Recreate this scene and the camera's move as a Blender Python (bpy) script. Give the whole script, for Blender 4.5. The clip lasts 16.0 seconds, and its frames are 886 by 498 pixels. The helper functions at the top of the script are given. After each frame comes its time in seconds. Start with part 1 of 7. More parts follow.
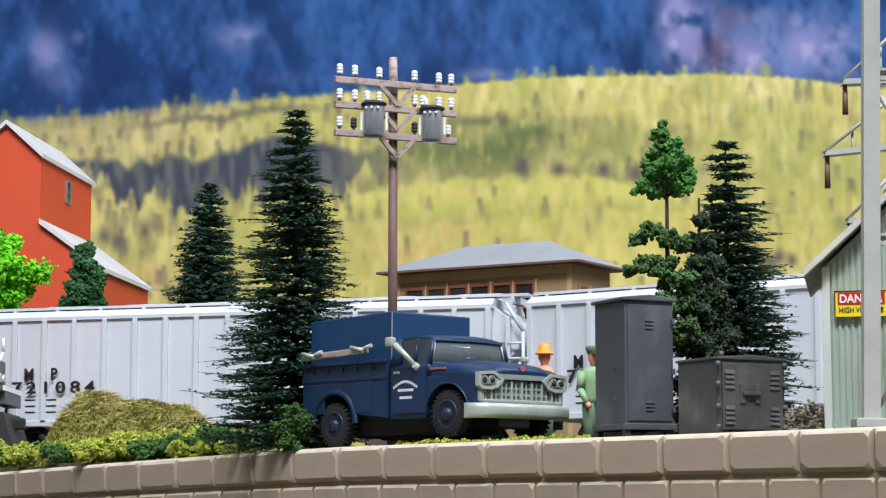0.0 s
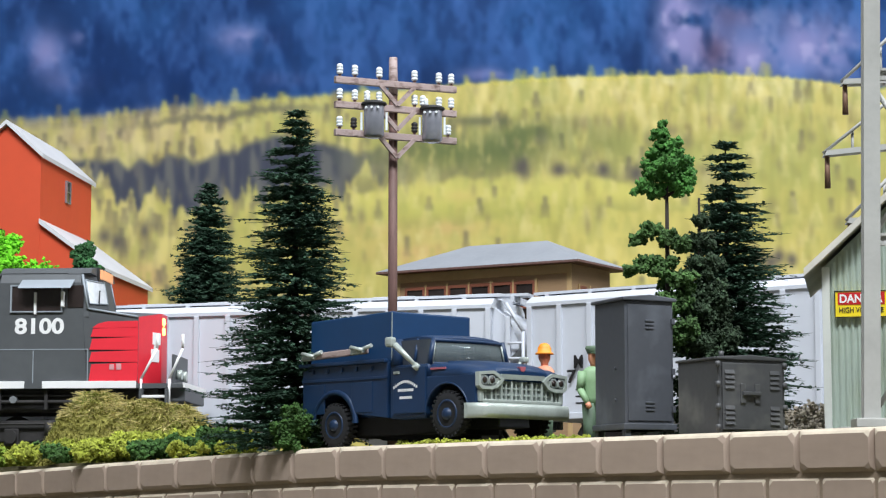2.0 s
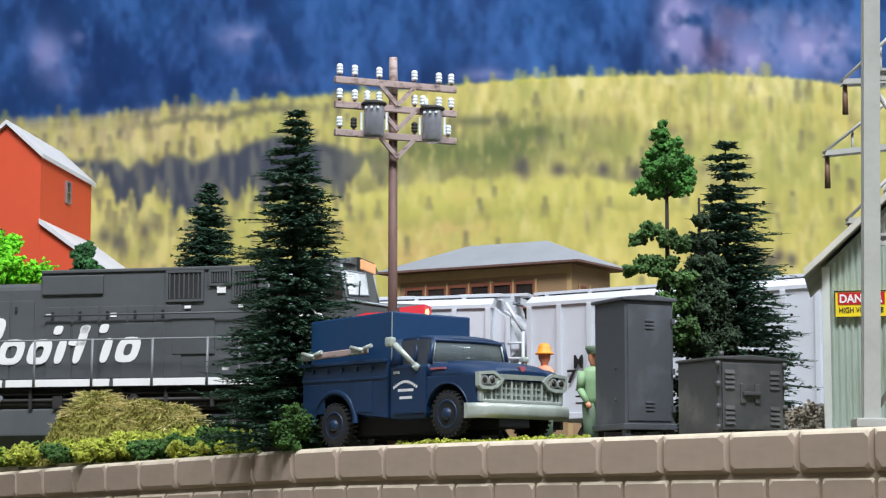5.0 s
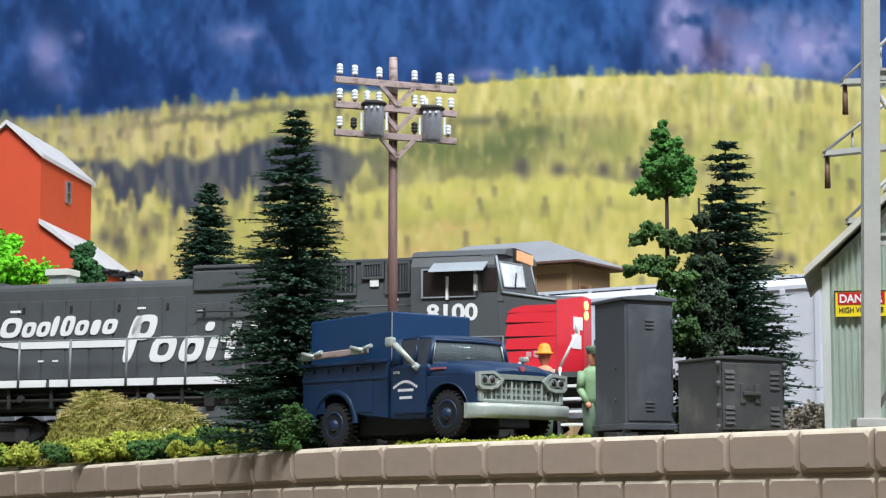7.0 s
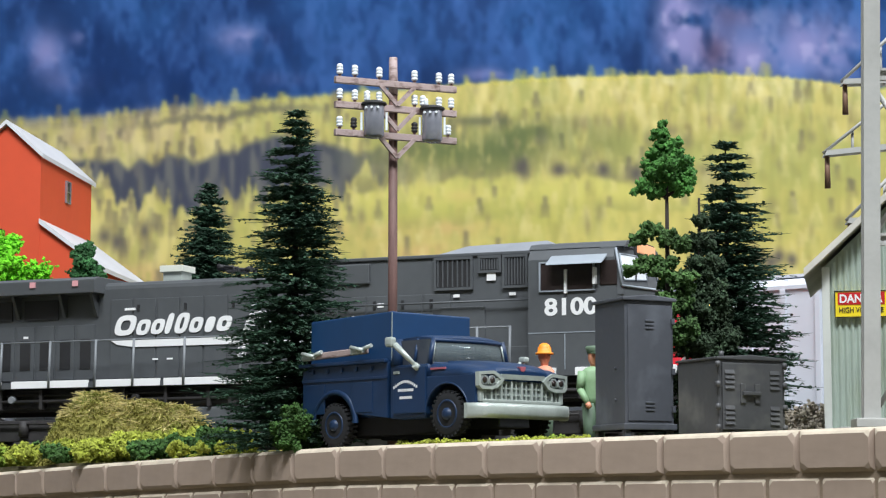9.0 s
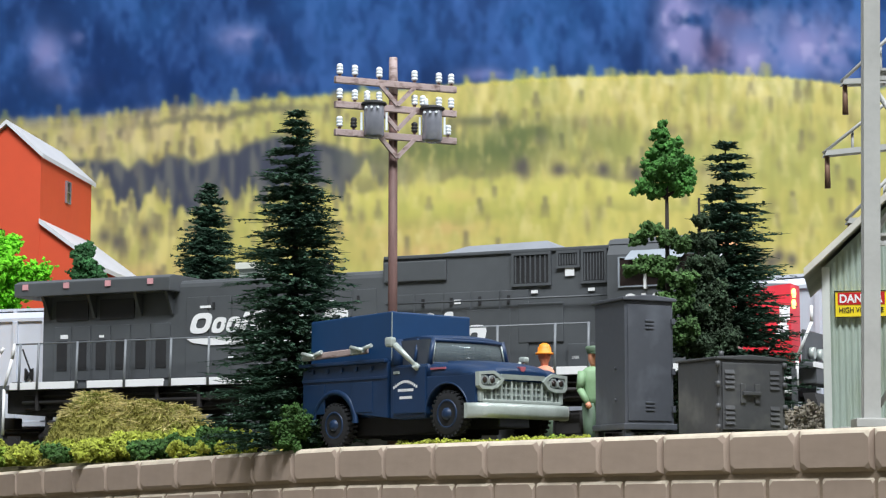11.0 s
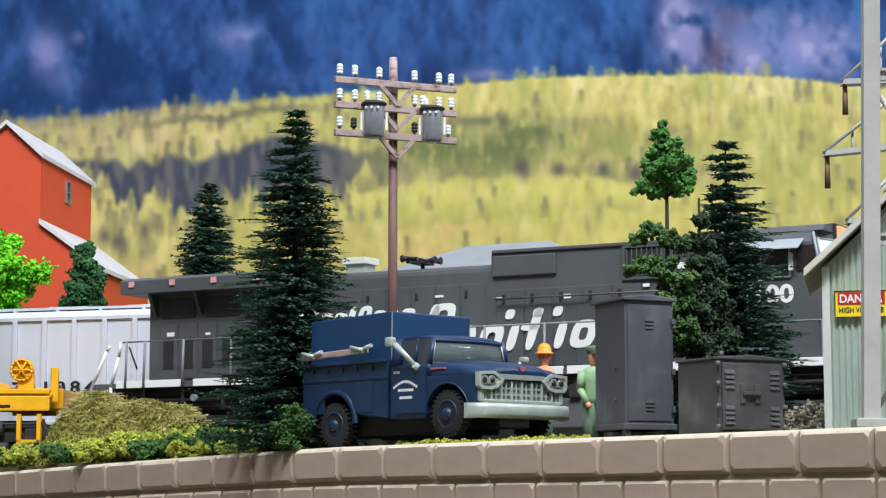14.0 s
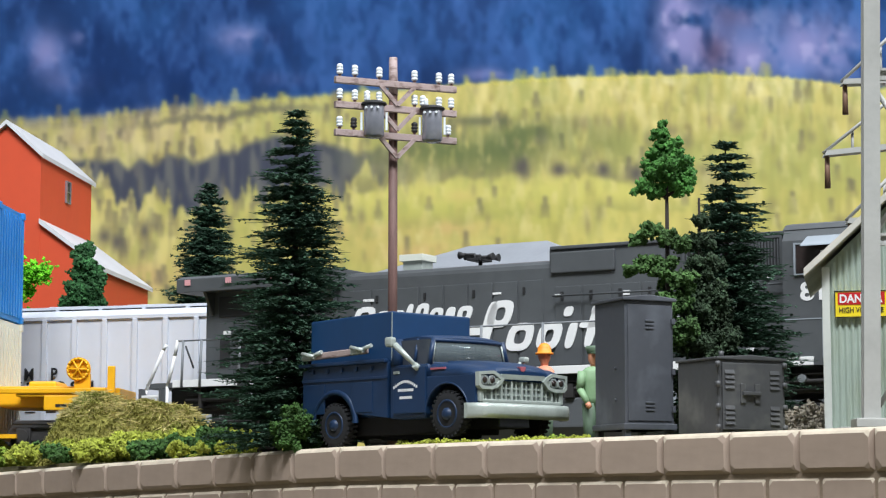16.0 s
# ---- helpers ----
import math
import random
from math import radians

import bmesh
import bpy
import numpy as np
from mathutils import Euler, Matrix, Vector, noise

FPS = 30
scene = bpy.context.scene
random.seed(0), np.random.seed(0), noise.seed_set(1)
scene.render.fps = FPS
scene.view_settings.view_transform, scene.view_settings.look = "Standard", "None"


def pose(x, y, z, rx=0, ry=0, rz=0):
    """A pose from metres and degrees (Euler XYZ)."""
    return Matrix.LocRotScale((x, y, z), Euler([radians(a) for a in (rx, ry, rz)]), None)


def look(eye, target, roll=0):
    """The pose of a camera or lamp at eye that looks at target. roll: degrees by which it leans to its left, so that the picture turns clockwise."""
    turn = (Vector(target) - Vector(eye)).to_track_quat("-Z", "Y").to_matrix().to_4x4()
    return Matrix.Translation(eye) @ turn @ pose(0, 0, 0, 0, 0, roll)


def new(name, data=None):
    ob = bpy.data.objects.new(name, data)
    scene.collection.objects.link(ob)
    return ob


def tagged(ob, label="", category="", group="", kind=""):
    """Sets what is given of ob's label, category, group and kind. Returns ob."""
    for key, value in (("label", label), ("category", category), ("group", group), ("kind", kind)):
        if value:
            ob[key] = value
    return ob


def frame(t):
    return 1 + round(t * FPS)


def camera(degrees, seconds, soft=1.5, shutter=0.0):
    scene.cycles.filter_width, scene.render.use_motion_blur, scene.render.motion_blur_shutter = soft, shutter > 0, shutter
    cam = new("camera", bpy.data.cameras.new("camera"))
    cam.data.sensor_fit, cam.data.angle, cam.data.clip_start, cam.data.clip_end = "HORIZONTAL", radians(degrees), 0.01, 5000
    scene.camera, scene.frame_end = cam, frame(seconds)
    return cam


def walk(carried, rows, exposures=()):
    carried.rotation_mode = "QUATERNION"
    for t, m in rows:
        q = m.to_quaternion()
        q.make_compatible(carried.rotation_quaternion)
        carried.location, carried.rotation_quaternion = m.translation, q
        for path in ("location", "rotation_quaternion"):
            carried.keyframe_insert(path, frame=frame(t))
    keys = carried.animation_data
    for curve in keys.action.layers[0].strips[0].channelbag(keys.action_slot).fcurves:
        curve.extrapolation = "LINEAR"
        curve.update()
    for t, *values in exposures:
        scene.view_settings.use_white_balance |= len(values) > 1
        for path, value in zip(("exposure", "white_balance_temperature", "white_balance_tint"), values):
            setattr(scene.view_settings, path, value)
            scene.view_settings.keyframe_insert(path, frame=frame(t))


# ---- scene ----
# A model railway at 1:87. All sizes below are in scale metres; K turns them into real metres.
K = 1 / 87.0
cam = camera(22.584, 16.0, soft=1.25)
EYE = pose(0, 0, -1.366 * K, 90 + 6.823, 0, 0)
walk(cam, [(0, EYE), (16.0, EYE)], exposures=[(0, 0.0), (16.0, 0.0)])


def at(x, y, z, rx=0, ry=0, rz=0):
    return pose(x * K, y * K, z * K, rx, ry, rz)


# ---- light: a room with two rows of ceiling lamps ----
world = bpy.data.worlds.new("room_air")
scene.world = world
world.use_nodes = True
world.node_tree.nodes["Background"].inputs[0].default_value = (0.80, 0.85, 0.95, 1)
world.node_tree.nodes["Background"].inputs[1].default_value = 0.45


def ceiling_lamp(x, y, z, w, d, power, colour, aim=(0, 45, 0)):
    data = bpy.data.lights.new("ceiling_lamp", "AREA")
    data.shape, data.size, data.size_y, data.energy, data.color = "RECTANGLE", w * K, d * K, power, colour
    ob = new("ceiling_lamp", data)
    ob.matrix_world = look((x * K, y * K, z * K), [c * K for c in aim])


ceiling_lamp(8, -26, 105, 110, 12, 40, (0.93, 0.98, 1.03), (4, 45, 0))
ceiling_lamp(88, 52, 100, 12, 90, 13, (0.93, 0.98, 1.03), (0, 55, 0))

# ---- materials ----


def lin(r, g, b):
    return tuple(((c / 255) / 12.92 if c < 10 else (((c / 255) + 0.055) / 1.055) ** 2.4) for c in (r, g, b)) + (1,)


def material(name, rgb, rough=0.6, metal=0.0, vary=0.12, size=0.5, bump=0.1, spot=None, island=0.0, stretch=(1, 1, 1), per_thing=0.0, coat=0.0):
    """rgb: linear base colour. size: grain in scale metres. spot: a second colour in patches of wear."""
    m = bpy.data.materials.new(name)
    m.use_nodes = True
    t = m.node_tree
    n, l = t.nodes, t.links
    b = n["Principled BSDF"]
    b.inputs["Roughness"].default_value, b.inputs["Metallic"].default_value = rough, metal
    b.inputs["Coat Weight"].default_value = coat
    co = n.new("ShaderNodeTexCoord")
    mp = n.new("ShaderNodeMapping")
    mp.inputs["Scale"].default_value = [c / K for c in stretch]
    l.new(co.outputs["Object"], mp.inputs["Vector"])
    big = n.new("ShaderNodeTexNoise")
    big.inputs["Scale"].default_value, big.inputs["Detail"].default_value = 0.6 / size, 4
    fine = n.new("ShaderNodeTexNoise")
    fine.inputs["Scale"].default_value, fine.inputs["Detail"].default_value = 5.0 / size, 5
    l.new(mp.outputs[0], big.inputs["Vector"])
    l.new(mp.outputs[0], fine.inputs["Vector"])
    mix = n.new("ShaderNodeMix")
    mix.data_type = "RGBA"
    c = Vector(rgb[:3])
    mix.inputs[6].default_value = (*(c * (1 - vary)), 1)
    second = Vector(spot[:3]) if spot else c * (1 + vary)
    mix.inputs[7].default_value = (*second, 1)
    ramp = n.new("ShaderNodeMapRange")
    ramp.inputs["From Min"].default_value, ramp.inputs["From Max"].default_value = (0.52, 0.68) if spot else (0.3, 0.7)
    l.new(big.outputs["Fac"], ramp.inputs["Value"])
    l.new(ramp.outputs[0], mix.inputs[0])
    hsv = n.new("ShaderNodeHueSaturation")
    l.new(mix.outputs[2], hsv.inputs["Color"])
    val = n.new("ShaderNodeMath")
    val.operation = "MULTIPLY_ADD"
    val.inputs[1].default_value, val.inputs[2].default_value = vary * 1.6, 1 - vary * 0.8
    l.new(fine.outputs["Fac"], val.inputs[0])
    last = val.outputs[0]
    for amount, kind, out in ((island, "ShaderNodeNewGeometry", "Random Per Island"), (per_thing, "ShaderNodeObjectInfo", "Random")):
        if amount:
            r = n.new(kind)
            a = n.new("ShaderNodeMath")
            a.operation = "MULTIPLY_ADD"
            a.inputs[1].default_value, a.inputs[2].default_value = amount, 1 - amount / 2
            l.new(r.outputs[out], a.inputs[0])
            p = n.new("ShaderNodeMath")
            p.operation = "MULTIPLY"
            l.new(last, p.inputs[0])
            l.new(a.outputs[0], p.inputs[1])
            last = p.outputs[0]
    l.new(last, hsv.inputs["Value"])
    l.new(hsv.outputs[0], b.inputs["Base Color"])
    if bump:
        bp = n.new("ShaderNodeBump")
        bp.inputs["Strength"].default_value, bp.inputs["Distance"].default_value = min(1, bump * 3), bump * size * 0.15 * K
        l.new(fine.outputs["Fac"], bp.inputs["Height"])
        l.new(bp.outputs[0], b.inputs["Normal"])
    return m


def glowing(name, rgb, strength):
    m = material(name, rgb, 0.4)
    b = m.node_tree.nodes["Principled BSDF"]
    b.inputs["Emission Color"].default_value, b.inputs["Emission Strength"].default_value = rgb, strength
    return m


M_LOCO = material("loco_grey_paint", lin(80, 83, 86), 0.5, vary=0.14, size=1.2, bump=0.03)
M_LOCO_DARK = material("grille_black", lin(38, 38, 40), 0.6, vary=0.2)
M_UNDER = material("underframe_black", lin(42, 40, 40), 0.65, vary=0.3, size=0.4)
M_RED = material("scarlet_paint", lin(226, 45, 60), 0.4, vary=0.05, bump=0.02)
M_WHITE = material("white_paint", lin(236, 236, 236), 0.5, vary=0.04, bump=0.02)
M_GLASS_DARK = material("dark_window", lin(52, 44, 42), 0.15, vary=0.2)
# near-white base colour stands in for light reflected by the glass
M_LOCO_GLASS = material("pale_reflection_pane", lin(222, 226, 230), 0.12, vary=0.25, size=0.6, bump=0)
M_RAILING = material("grey_railing", lin(124, 128, 132), 0.45, vary=0.08)
M_SHADE = material("sunshade_grey", lin(150, 158, 166), 0.5, vary=0.06)
M_PINK = material("marker_pink", lin(214, 156, 160), 0.4)
M_LAMP = glowing("headlamp_glow", (1.0, 0.45, 0.10, 1), 6.0)
M_NUMBER = glowing("number_board_glow", (0.9, 0.42, 0.2, 1), 0.35)
M_HOPPER = material("hopper_grey_paint", lin(201, 205, 214), 0.5, vary=0.07, size=2.5, bump=0.02)
M_BLACK = material("black_lettering", lin(24, 24, 26), 0.6)
M_YELLOW = material("yellow_car_paint", lin(240, 176, 20), 0.45, vary=0.12, size=0.8)
M_BLUE = material("blue_container_paint", lin(34, 128, 206), 0.5, vary=0.12, size=0.7)
M_CREAM = material("cream_container_paint", lin(214, 216, 204), 0.55, vary=0.04, size=0.8)
M_TRUCK = material("navy_truck_paint", lin(17, 46, 80), 0.45, vary=0.12, size=0.7, bump=0.02)
M_CANOPY = material("blue_canopy", lin(14, 57, 98), 0.5, vary=0.08, size=0.6, bump=0.05)
M_GLAZE = material("clear_plastic_glazing", lin(116, 126, 128), 0.08, vary=0.08, size=0.8, bump=0)
M_GLAZE.node_tree.nodes["Principled BSDF"].inputs["Alpha"].default_value = 0.5
M_CAB_GLASS = material("smoked_plastic_glazing", lin(60, 66, 76), 0.1, vary=0.08, size=0.8, bump=0)
M_PIT = material("grille_shadow_grey", lin(132, 138, 138), 0.5, vary=0.2, size=0.2)
M_STRAW = material("pale_straw_fibre", lin(212, 196, 136), 0.95, vary=0.2, size=0.4, bump=0, island=0.5)
M_FOL_LOW = material("dull_green_foam", lin(62, 92, 44), 0.9, vary=0.3, size=0.3, bump=0, island=0.7)
M_CHROME = material("silver_paint", lin(178, 186, 180), 0.35, 0.25, vary=0.1, size=0.15)
M_TYRE = material("tyre_rubber", lin(26, 27, 30), 0.92, vary=0.2, size=0.1)
M_RIM = material("blue_wheel_rim", lin(20, 44, 74), 0.5, vary=0.15, size=0.1)
M_CABINET = material("cabinet_grey_paint", lin(80, 83, 90), 0.5, vary=0.14, size=0.5, bump=0.06, spot=lin(94, 98, 106))
M_CABINET_LOW = material("warm_grey_paint", lin(79, 80, 82), 0.5, vary=0.16, size=0.45, bump=0.08, spot=lin(98, 98, 96))
M_POLE = material("brown_pole_wood", lin(108, 80, 74), 0.65, vary=0.25, size=0.25, bump=0.2, stretch=(4, 4, 0.6))
M_ARM = material("weathered_arm_wood", lin(194, 172, 168), 0.6, vary=0.25, size=0.22, bump=0.25, spot=lin(112, 90, 84), stretch=(1, 3, 3))
M_INSUL_BROWN = material("brown_insulator", lin(122, 92, 74), 0.6, vary=0.15, size=0.2)
M_CAN = material("transformer_grey", lin(168, 170, 180), 0.26, 0.6, vary=0.15, size=0.3)
M_INSUL = material("white_insulator", lin(232, 238, 242), 0.25, vary=0.05, size=0.05, bump=0)
M_STEEL = material("concrete_grey_steel", lin(172, 172, 168), 0.6, vary=0.1, size=0.5)
M_SHED = material("weathered_green_siding", lin(176, 190, 178), 0.65, vary=0.14, size=0.5, bump=0.08, spot=lin(150, 160, 140), stretch=(2, 2, 0.4))
M_TRIM = material("shed_trim", lin(205, 208, 202), 0.6, vary=0.08)
M_SHED_ROOF = material("shed_roof_edge", lin(208, 204, 194), 0.7, vary=0.15)
M_SIGN_RED = material("sign_red", lin(196, 32, 36), 0.45, vary=0.04, bump=0)
M_BADGE = material("badge_red", lin(170, 92, 104), 0.4, vary=0.15, size=0.1, bump=0)
M_SIGN_YELLOW = material("sign_yellow", lin(248, 220, 40), 0.45, vary=0.04, bump=0)
M_ELEVATOR = material("orange_red_paint", lin(209, 76, 40), 0.65, vary=0.06, size=2.0, bump=0.03)
M_ROOF_PALE = material("pale_metal_roof", lin(208, 208, 212), 0.5, vary=0.06, size=1.5)
M_DEPOT = material("tan_clapboard", lin(160, 130, 98), 0.7, vary=0.14, size=0.7, bump=0.06, stretch=(0.4, 0.4, 4))
M_DEPOT_TRIM = material("tan_trim", lin(186, 156, 112), 0.7, vary=0.1)
M_DEPOT_ROOF = material("grey_shingle_roof", lin(146, 150, 157), 0.7, vary=0.08, size=0.8)
M_BROWN = material("brown_window_frame", lin(134, 78, 58), 0.6, vary=0.15)
M_WALL = material("cast_stone", lin(172, 152, 137), 0.75, vary=0.09, size=0.9, bump=0.1, per_thing=0.12)
# pale stone for top margins: drybrushing plus the highlight from above, as colour
M_WALL_EDGE = material("drybrushed_highlight_stone", lin(208, 194, 174), 0.8, vary=0.16, size=0.25, bump=0.15)
M_MORTAR = material("mortar", lin(150, 132, 114), 0.9, vary=0.15, size=0.3, bump=0.3)
M_GROUND = material("turf_and_soil", lin(96, 92, 56), 0.95, vary=0.35, size=1.2, bump=0.6, spot=lin(90, 84, 56))
M_BALLAST = material("grey_ballast", lin(130, 124, 116), 0.95, vary=0.4, size=0.12, bump=0.8)
M_RAIL = material("nickel_rail", lin(150, 140, 128), 0.4, 0.6, vary=0.15)
M_TIE = material("dark_sleeper", lin(60, 48, 40), 0.9, vary=0.3, size=0.3)
M_ROOM = material("room_plaster", lin(205, 205, 205), 0.9, vary=0.03, size=30)
M_MOUND = material("olive_static_grass", lin(168, 162, 82), 0.95, vary=0.25, size=0.7, bump=0.3, spot=lin(122, 134, 52), island=0.45)
M_FOL_DARK = material("dark_pine_fibre", lin(43, 72, 53), 0.85, vary=0.3, size=0.3, bump=0, island=0.7)
M_FOL_MID = material("mid_green_foam", lin(66, 116, 48), 0.9, vary=0.3, size=0.3, bump=0, island=0.7)
M_FOL_OLIVE = material("olive_pine_foam", lin(46, 64, 42), 0.9, vary=0.3, size=0.3, bump=0, island=0.7)
M_FOL_BRIGHT = material("bright_green_foam", lin(112, 200, 34), 0.9, vary=0.25, size=0.5, bump=0, island=0.6)
M_FOL_LIME = material("lime_turf_foam", lin(148, 156, 56), 0.95, vary=0.3, size=0.3, bump=0, island=0.6)
M_FOL_BLUEGREEN = material("bluish_green_foam", lin(48, 94, 50), 0.9, vary=0.3, size=0.3, bump=0, island=0.7)
M_FOL_MOSS = material("moss_green_foam", lin(120, 142, 50), 0.95, vary=0.3, size=0.3, bump=0, island=0.7)
M_FOL_SHRUB = material("shrub_green_foam", lin(62, 96, 42), 0.95, vary=0.3, size=0.3, bump=0, island=0.7)
M_BARK = material("bark_brown", lin(42, 36, 31), 0.9, vary=0.3, size=0.2)
M_ROCK = material("pale_bark_chips", lin(176, 166, 150), 0.9, vary=0.3, size=0.3, bump=0.5, island=0.7)

# ---- mesh helpers (scale metres) ----


def link_mesh(name, bm, mats, parent=None, label="", smooth=False):
    for v in bm.verts:
        v.co *= K
    me = bpy.data.meshes.new(name)
    bmesh.ops.recalc_face_normals(bm, faces=bm.faces[:])
    bm.to_mesh(me)
    bm.free()
    for m in mats if isinstance(mats, (list, tuple)) else [mats]:
        me.materials.append(m)
    if smooth:
        me.polygons.foreach_set("use_smooth", [True] * len(me.polygons))
    ob = new(name, me)
    if parent:
        ob.parent = parent
    if label:
        ob["label"] = label
    return ob


def part(name, bm, mat, parent, label="", smooth=False):
    return link_mesh(name, bm, mat, parent, label, smooth)


def thing(name, m, label, category, group="", kind=""):
    ob = new(name)
    ob.empty_display_size = 0.01
    ob.matrix_world = m
    return tagged(ob, label, category, group, kind)


def box(bm, x0, y0, z0, x1, y1, z1, bev=0.0, mi=0, turn=None):
    g = bmesh.ops.create_cube(bm, size=1.0)
    vs = g["verts"]
    for v in vs:
        v.co = Vector((x0 + (v.co.x + 0.5) * (x1 - x0), y0 + (v.co.y + 0.5) * (y1 - y0), z0 + (v.co.z + 0.5) * (z1 - z0)))
        if turn:
            v.co = turn @ v.co
    fs = {f for v in vs for f in v.link_faces}
    for f in fs:
        f.material_index = mi
    if bev:
        es = list({e for f in fs for e in f.edges})
        r = bmesh.ops.bevel(bm, geom=es, offset=bev, segments=2, affect="EDGES", profile=0.6)
        for f in r["faces"]:
            f.material_index = mi
    return bm


def boxed(*a, **k):
    return box(bmesh.new(), *a, **k)


def rod(bm, p, q, r0, r1=None, seg=8, mi=0, caps=True):
    p, q = Vector(p), Vector(q)
    d = q - p
    r1 = r0 if r1 is None else r1
    rot = d.to_track_quat("Z", "Y").to_matrix().to_4x4()
    rings = []
    for c, r in ((p, r0), (q, r1)):
        rings.append([bm.verts.new(c + rot @ Vector((r * math.cos(a), r * math.sin(a), 0))) for a in [2 * math.pi * i / seg for i in range(seg)]])
    for i in range(seg):
        f = bm.faces.new((rings[0][i], rings[0][(i + 1) % seg], rings[1][(i + 1) % seg], rings[1][i]))
        f.material_index, f.smooth = mi, True
    if caps:
        for ring in rings:
            bm.faces.new(ring).material_index = mi
    return bm


def lathe(bm, profile, seg=16, m=Matrix(), mi=0):
    """profile: (radius, height) up the z axis."""
    rings = [[bm.verts.new(m @ Vector((r * math.cos(2 * math.pi * i / seg), r * math.sin(2 * math.pi * i / seg), z))) for i in range(seg)] for r, z in profile]
    for a, b in zip(rings, rings[1:]):
        for i in range(seg):
            f = bm.faces.new((a[i], a[(i + 1) % seg], b[(i + 1) % seg], b[i]))
            f.material_index, f.smooth = mi, True
    bm.faces.new(rings[0]).material_index = mi
    bm.faces.new(rings[-1]).material_index = mi
    return bm


def prism(bm, pts, a, b, axis="y", mi=0, bev=0.0):
    """A closed outline swept from a to b along an axis. Outline: (x, z) along y; (y, z) along x; (x, y) along z."""
    def put(p, s):
        return {"y": (p[0], s, p[1]), "x": (s, p[0], p[1]), "z": (p[0], p[1], s)}[axis]
    lo = [bm.verts.new(put(p, a)) for p in pts]
    hi = [bm.verts.new(put(p, b)) for p in pts]
    fs = [bm.faces.new(lo), bm.faces.new(hi)]
    n = len(pts)
    fs += [bm.faces.new((lo[i], lo[(i + 1) % n], hi[(i + 1) % n], hi[i])) for i in range(n)]
    for f in fs:
        f.material_index = mi
    if bev:
        bmesh.ops.recalc_face_normals(bm, faces=fs)
        es = list({e for f in fs for e in f.edges})
        bmesh.ops.bevel(bm, geom=es, offset=bev, segments=2, affect="EDGES", profile=0.6)
    return bm


def loft(bm, rings, mi=0, smooth=True, caps=True):
    """Skins closed rings of equal length, one after another."""
    vs = [[bm.verts.new(p) for p in ring] for ring in rings]
    for a, b in zip(vs, vs[1:]):
        for i in range(len(a)):
            f = bm.faces.new((a[i], a[(i + 1) % len(a)], b[(i + 1) % len(a)], b[i]))
            f.material_index, f.smooth = mi, smooth
    if caps:
        for ring in (vs[0], vs[-1]):
            bm.faces.new(ring).material_index = mi
    return bm


def hoop(bm, outer, inner, x0, x1):
    """A flat frame in the (y, z) plane between two outlines of equal length, from x0 to x1."""
    rings = [[(x0, *p) for p in outer], [(x1, *p) for p in outer], [(x1, *p) for p in inner], [(x0, *p) for p in inner]]
    vs = [[bm.verts.new(p) for p in r] for r in rings]
    n = len(outer)
    for k in range(4):
        a, b = vs[k], vs[(k + 1) % 4]
        for i in range(n):
            bm.faces.new((a[i], a[(i + 1) % n], b[(i + 1) % n], b[i]))
    return bm


def lettering(name, words, height, m, mat, parent, width=None, depth=0.01, shear=0.0, bold=0.0, label="", spacing=1.0):
    """Raised letters, lower left corner at the origin of m, reading along its x with its y up."""
    cu = bpy.data.curves.new(name, "FONT")
    cu.body, cu.size, cu.extrude, cu.shear, cu.offset, cu.space_character = words, 1.0, 0.01, shear, bold, spacing
    tmp = new("lettering_outline", cu)
    me = bpy.data.meshes.new_from_object(tmp.evaluated_get(bpy.context.evaluated_depsgraph_get()))
    bpy.data.objects.remove(tmp)
    co = np.array([v.co[:] for v in me.vertices])
    lo, hi = co.min(0), co.max(0)
    s = height / (hi[1] - lo[1])
    sx = width / (hi[0] - lo[0]) if width else s
    bm = bmesh.new()
    bm.from_mesh(me)
    for v in bm.verts:
        v.co = m @ Vector(((v.co.x - lo[0]) * sx, (v.co.y - lo[1]) * s, (v.co.z / 0.01) * depth))
    return part(name, bm, mat, parent, label)


SIDE = Matrix(((1, 0, 0, 0), (0, 0, -1, 0), (0, 1, 0, 0), (0, 0, 0, 1)))  # letters read along +x on a face whose normal is -y


def on_side(x, y, z):
    return Matrix.Translation((x, y, z)) @ SIDE


# ---- the curve of the tracks ----
R_TRACK, HEAD0, START = 45.93, radians(-27.13), Vector((0.718, 52.372))
CENTRE = START + R_TRACK * Vector((math.sin(HEAD0), -math.cos(HEAD0)))


def along(s, r=R_TRACK):
    """Place and heading at s metres along the main track, or on a concentric one of radius r."""
    h = HEAD0 - s / R_TRACK
    return CENTRE + r * Vector((-math.sin(h), math.cos(h))), h


def chord(s, front, back, r=R_TRACK):
    """The pose of a vehicle whose front coupler stands at s, with bogies at those distances behind it."""
    a, b = along(s - front * R_TRACK / r, r)[0], along(s - back * R_TRACK / r, r)[0]
    d = (a - b).normalized()
    o = a + d * front
    return at(o.x, o.y, 0, 0, 0, math.degrees(math.atan2(d.y, d.x)))


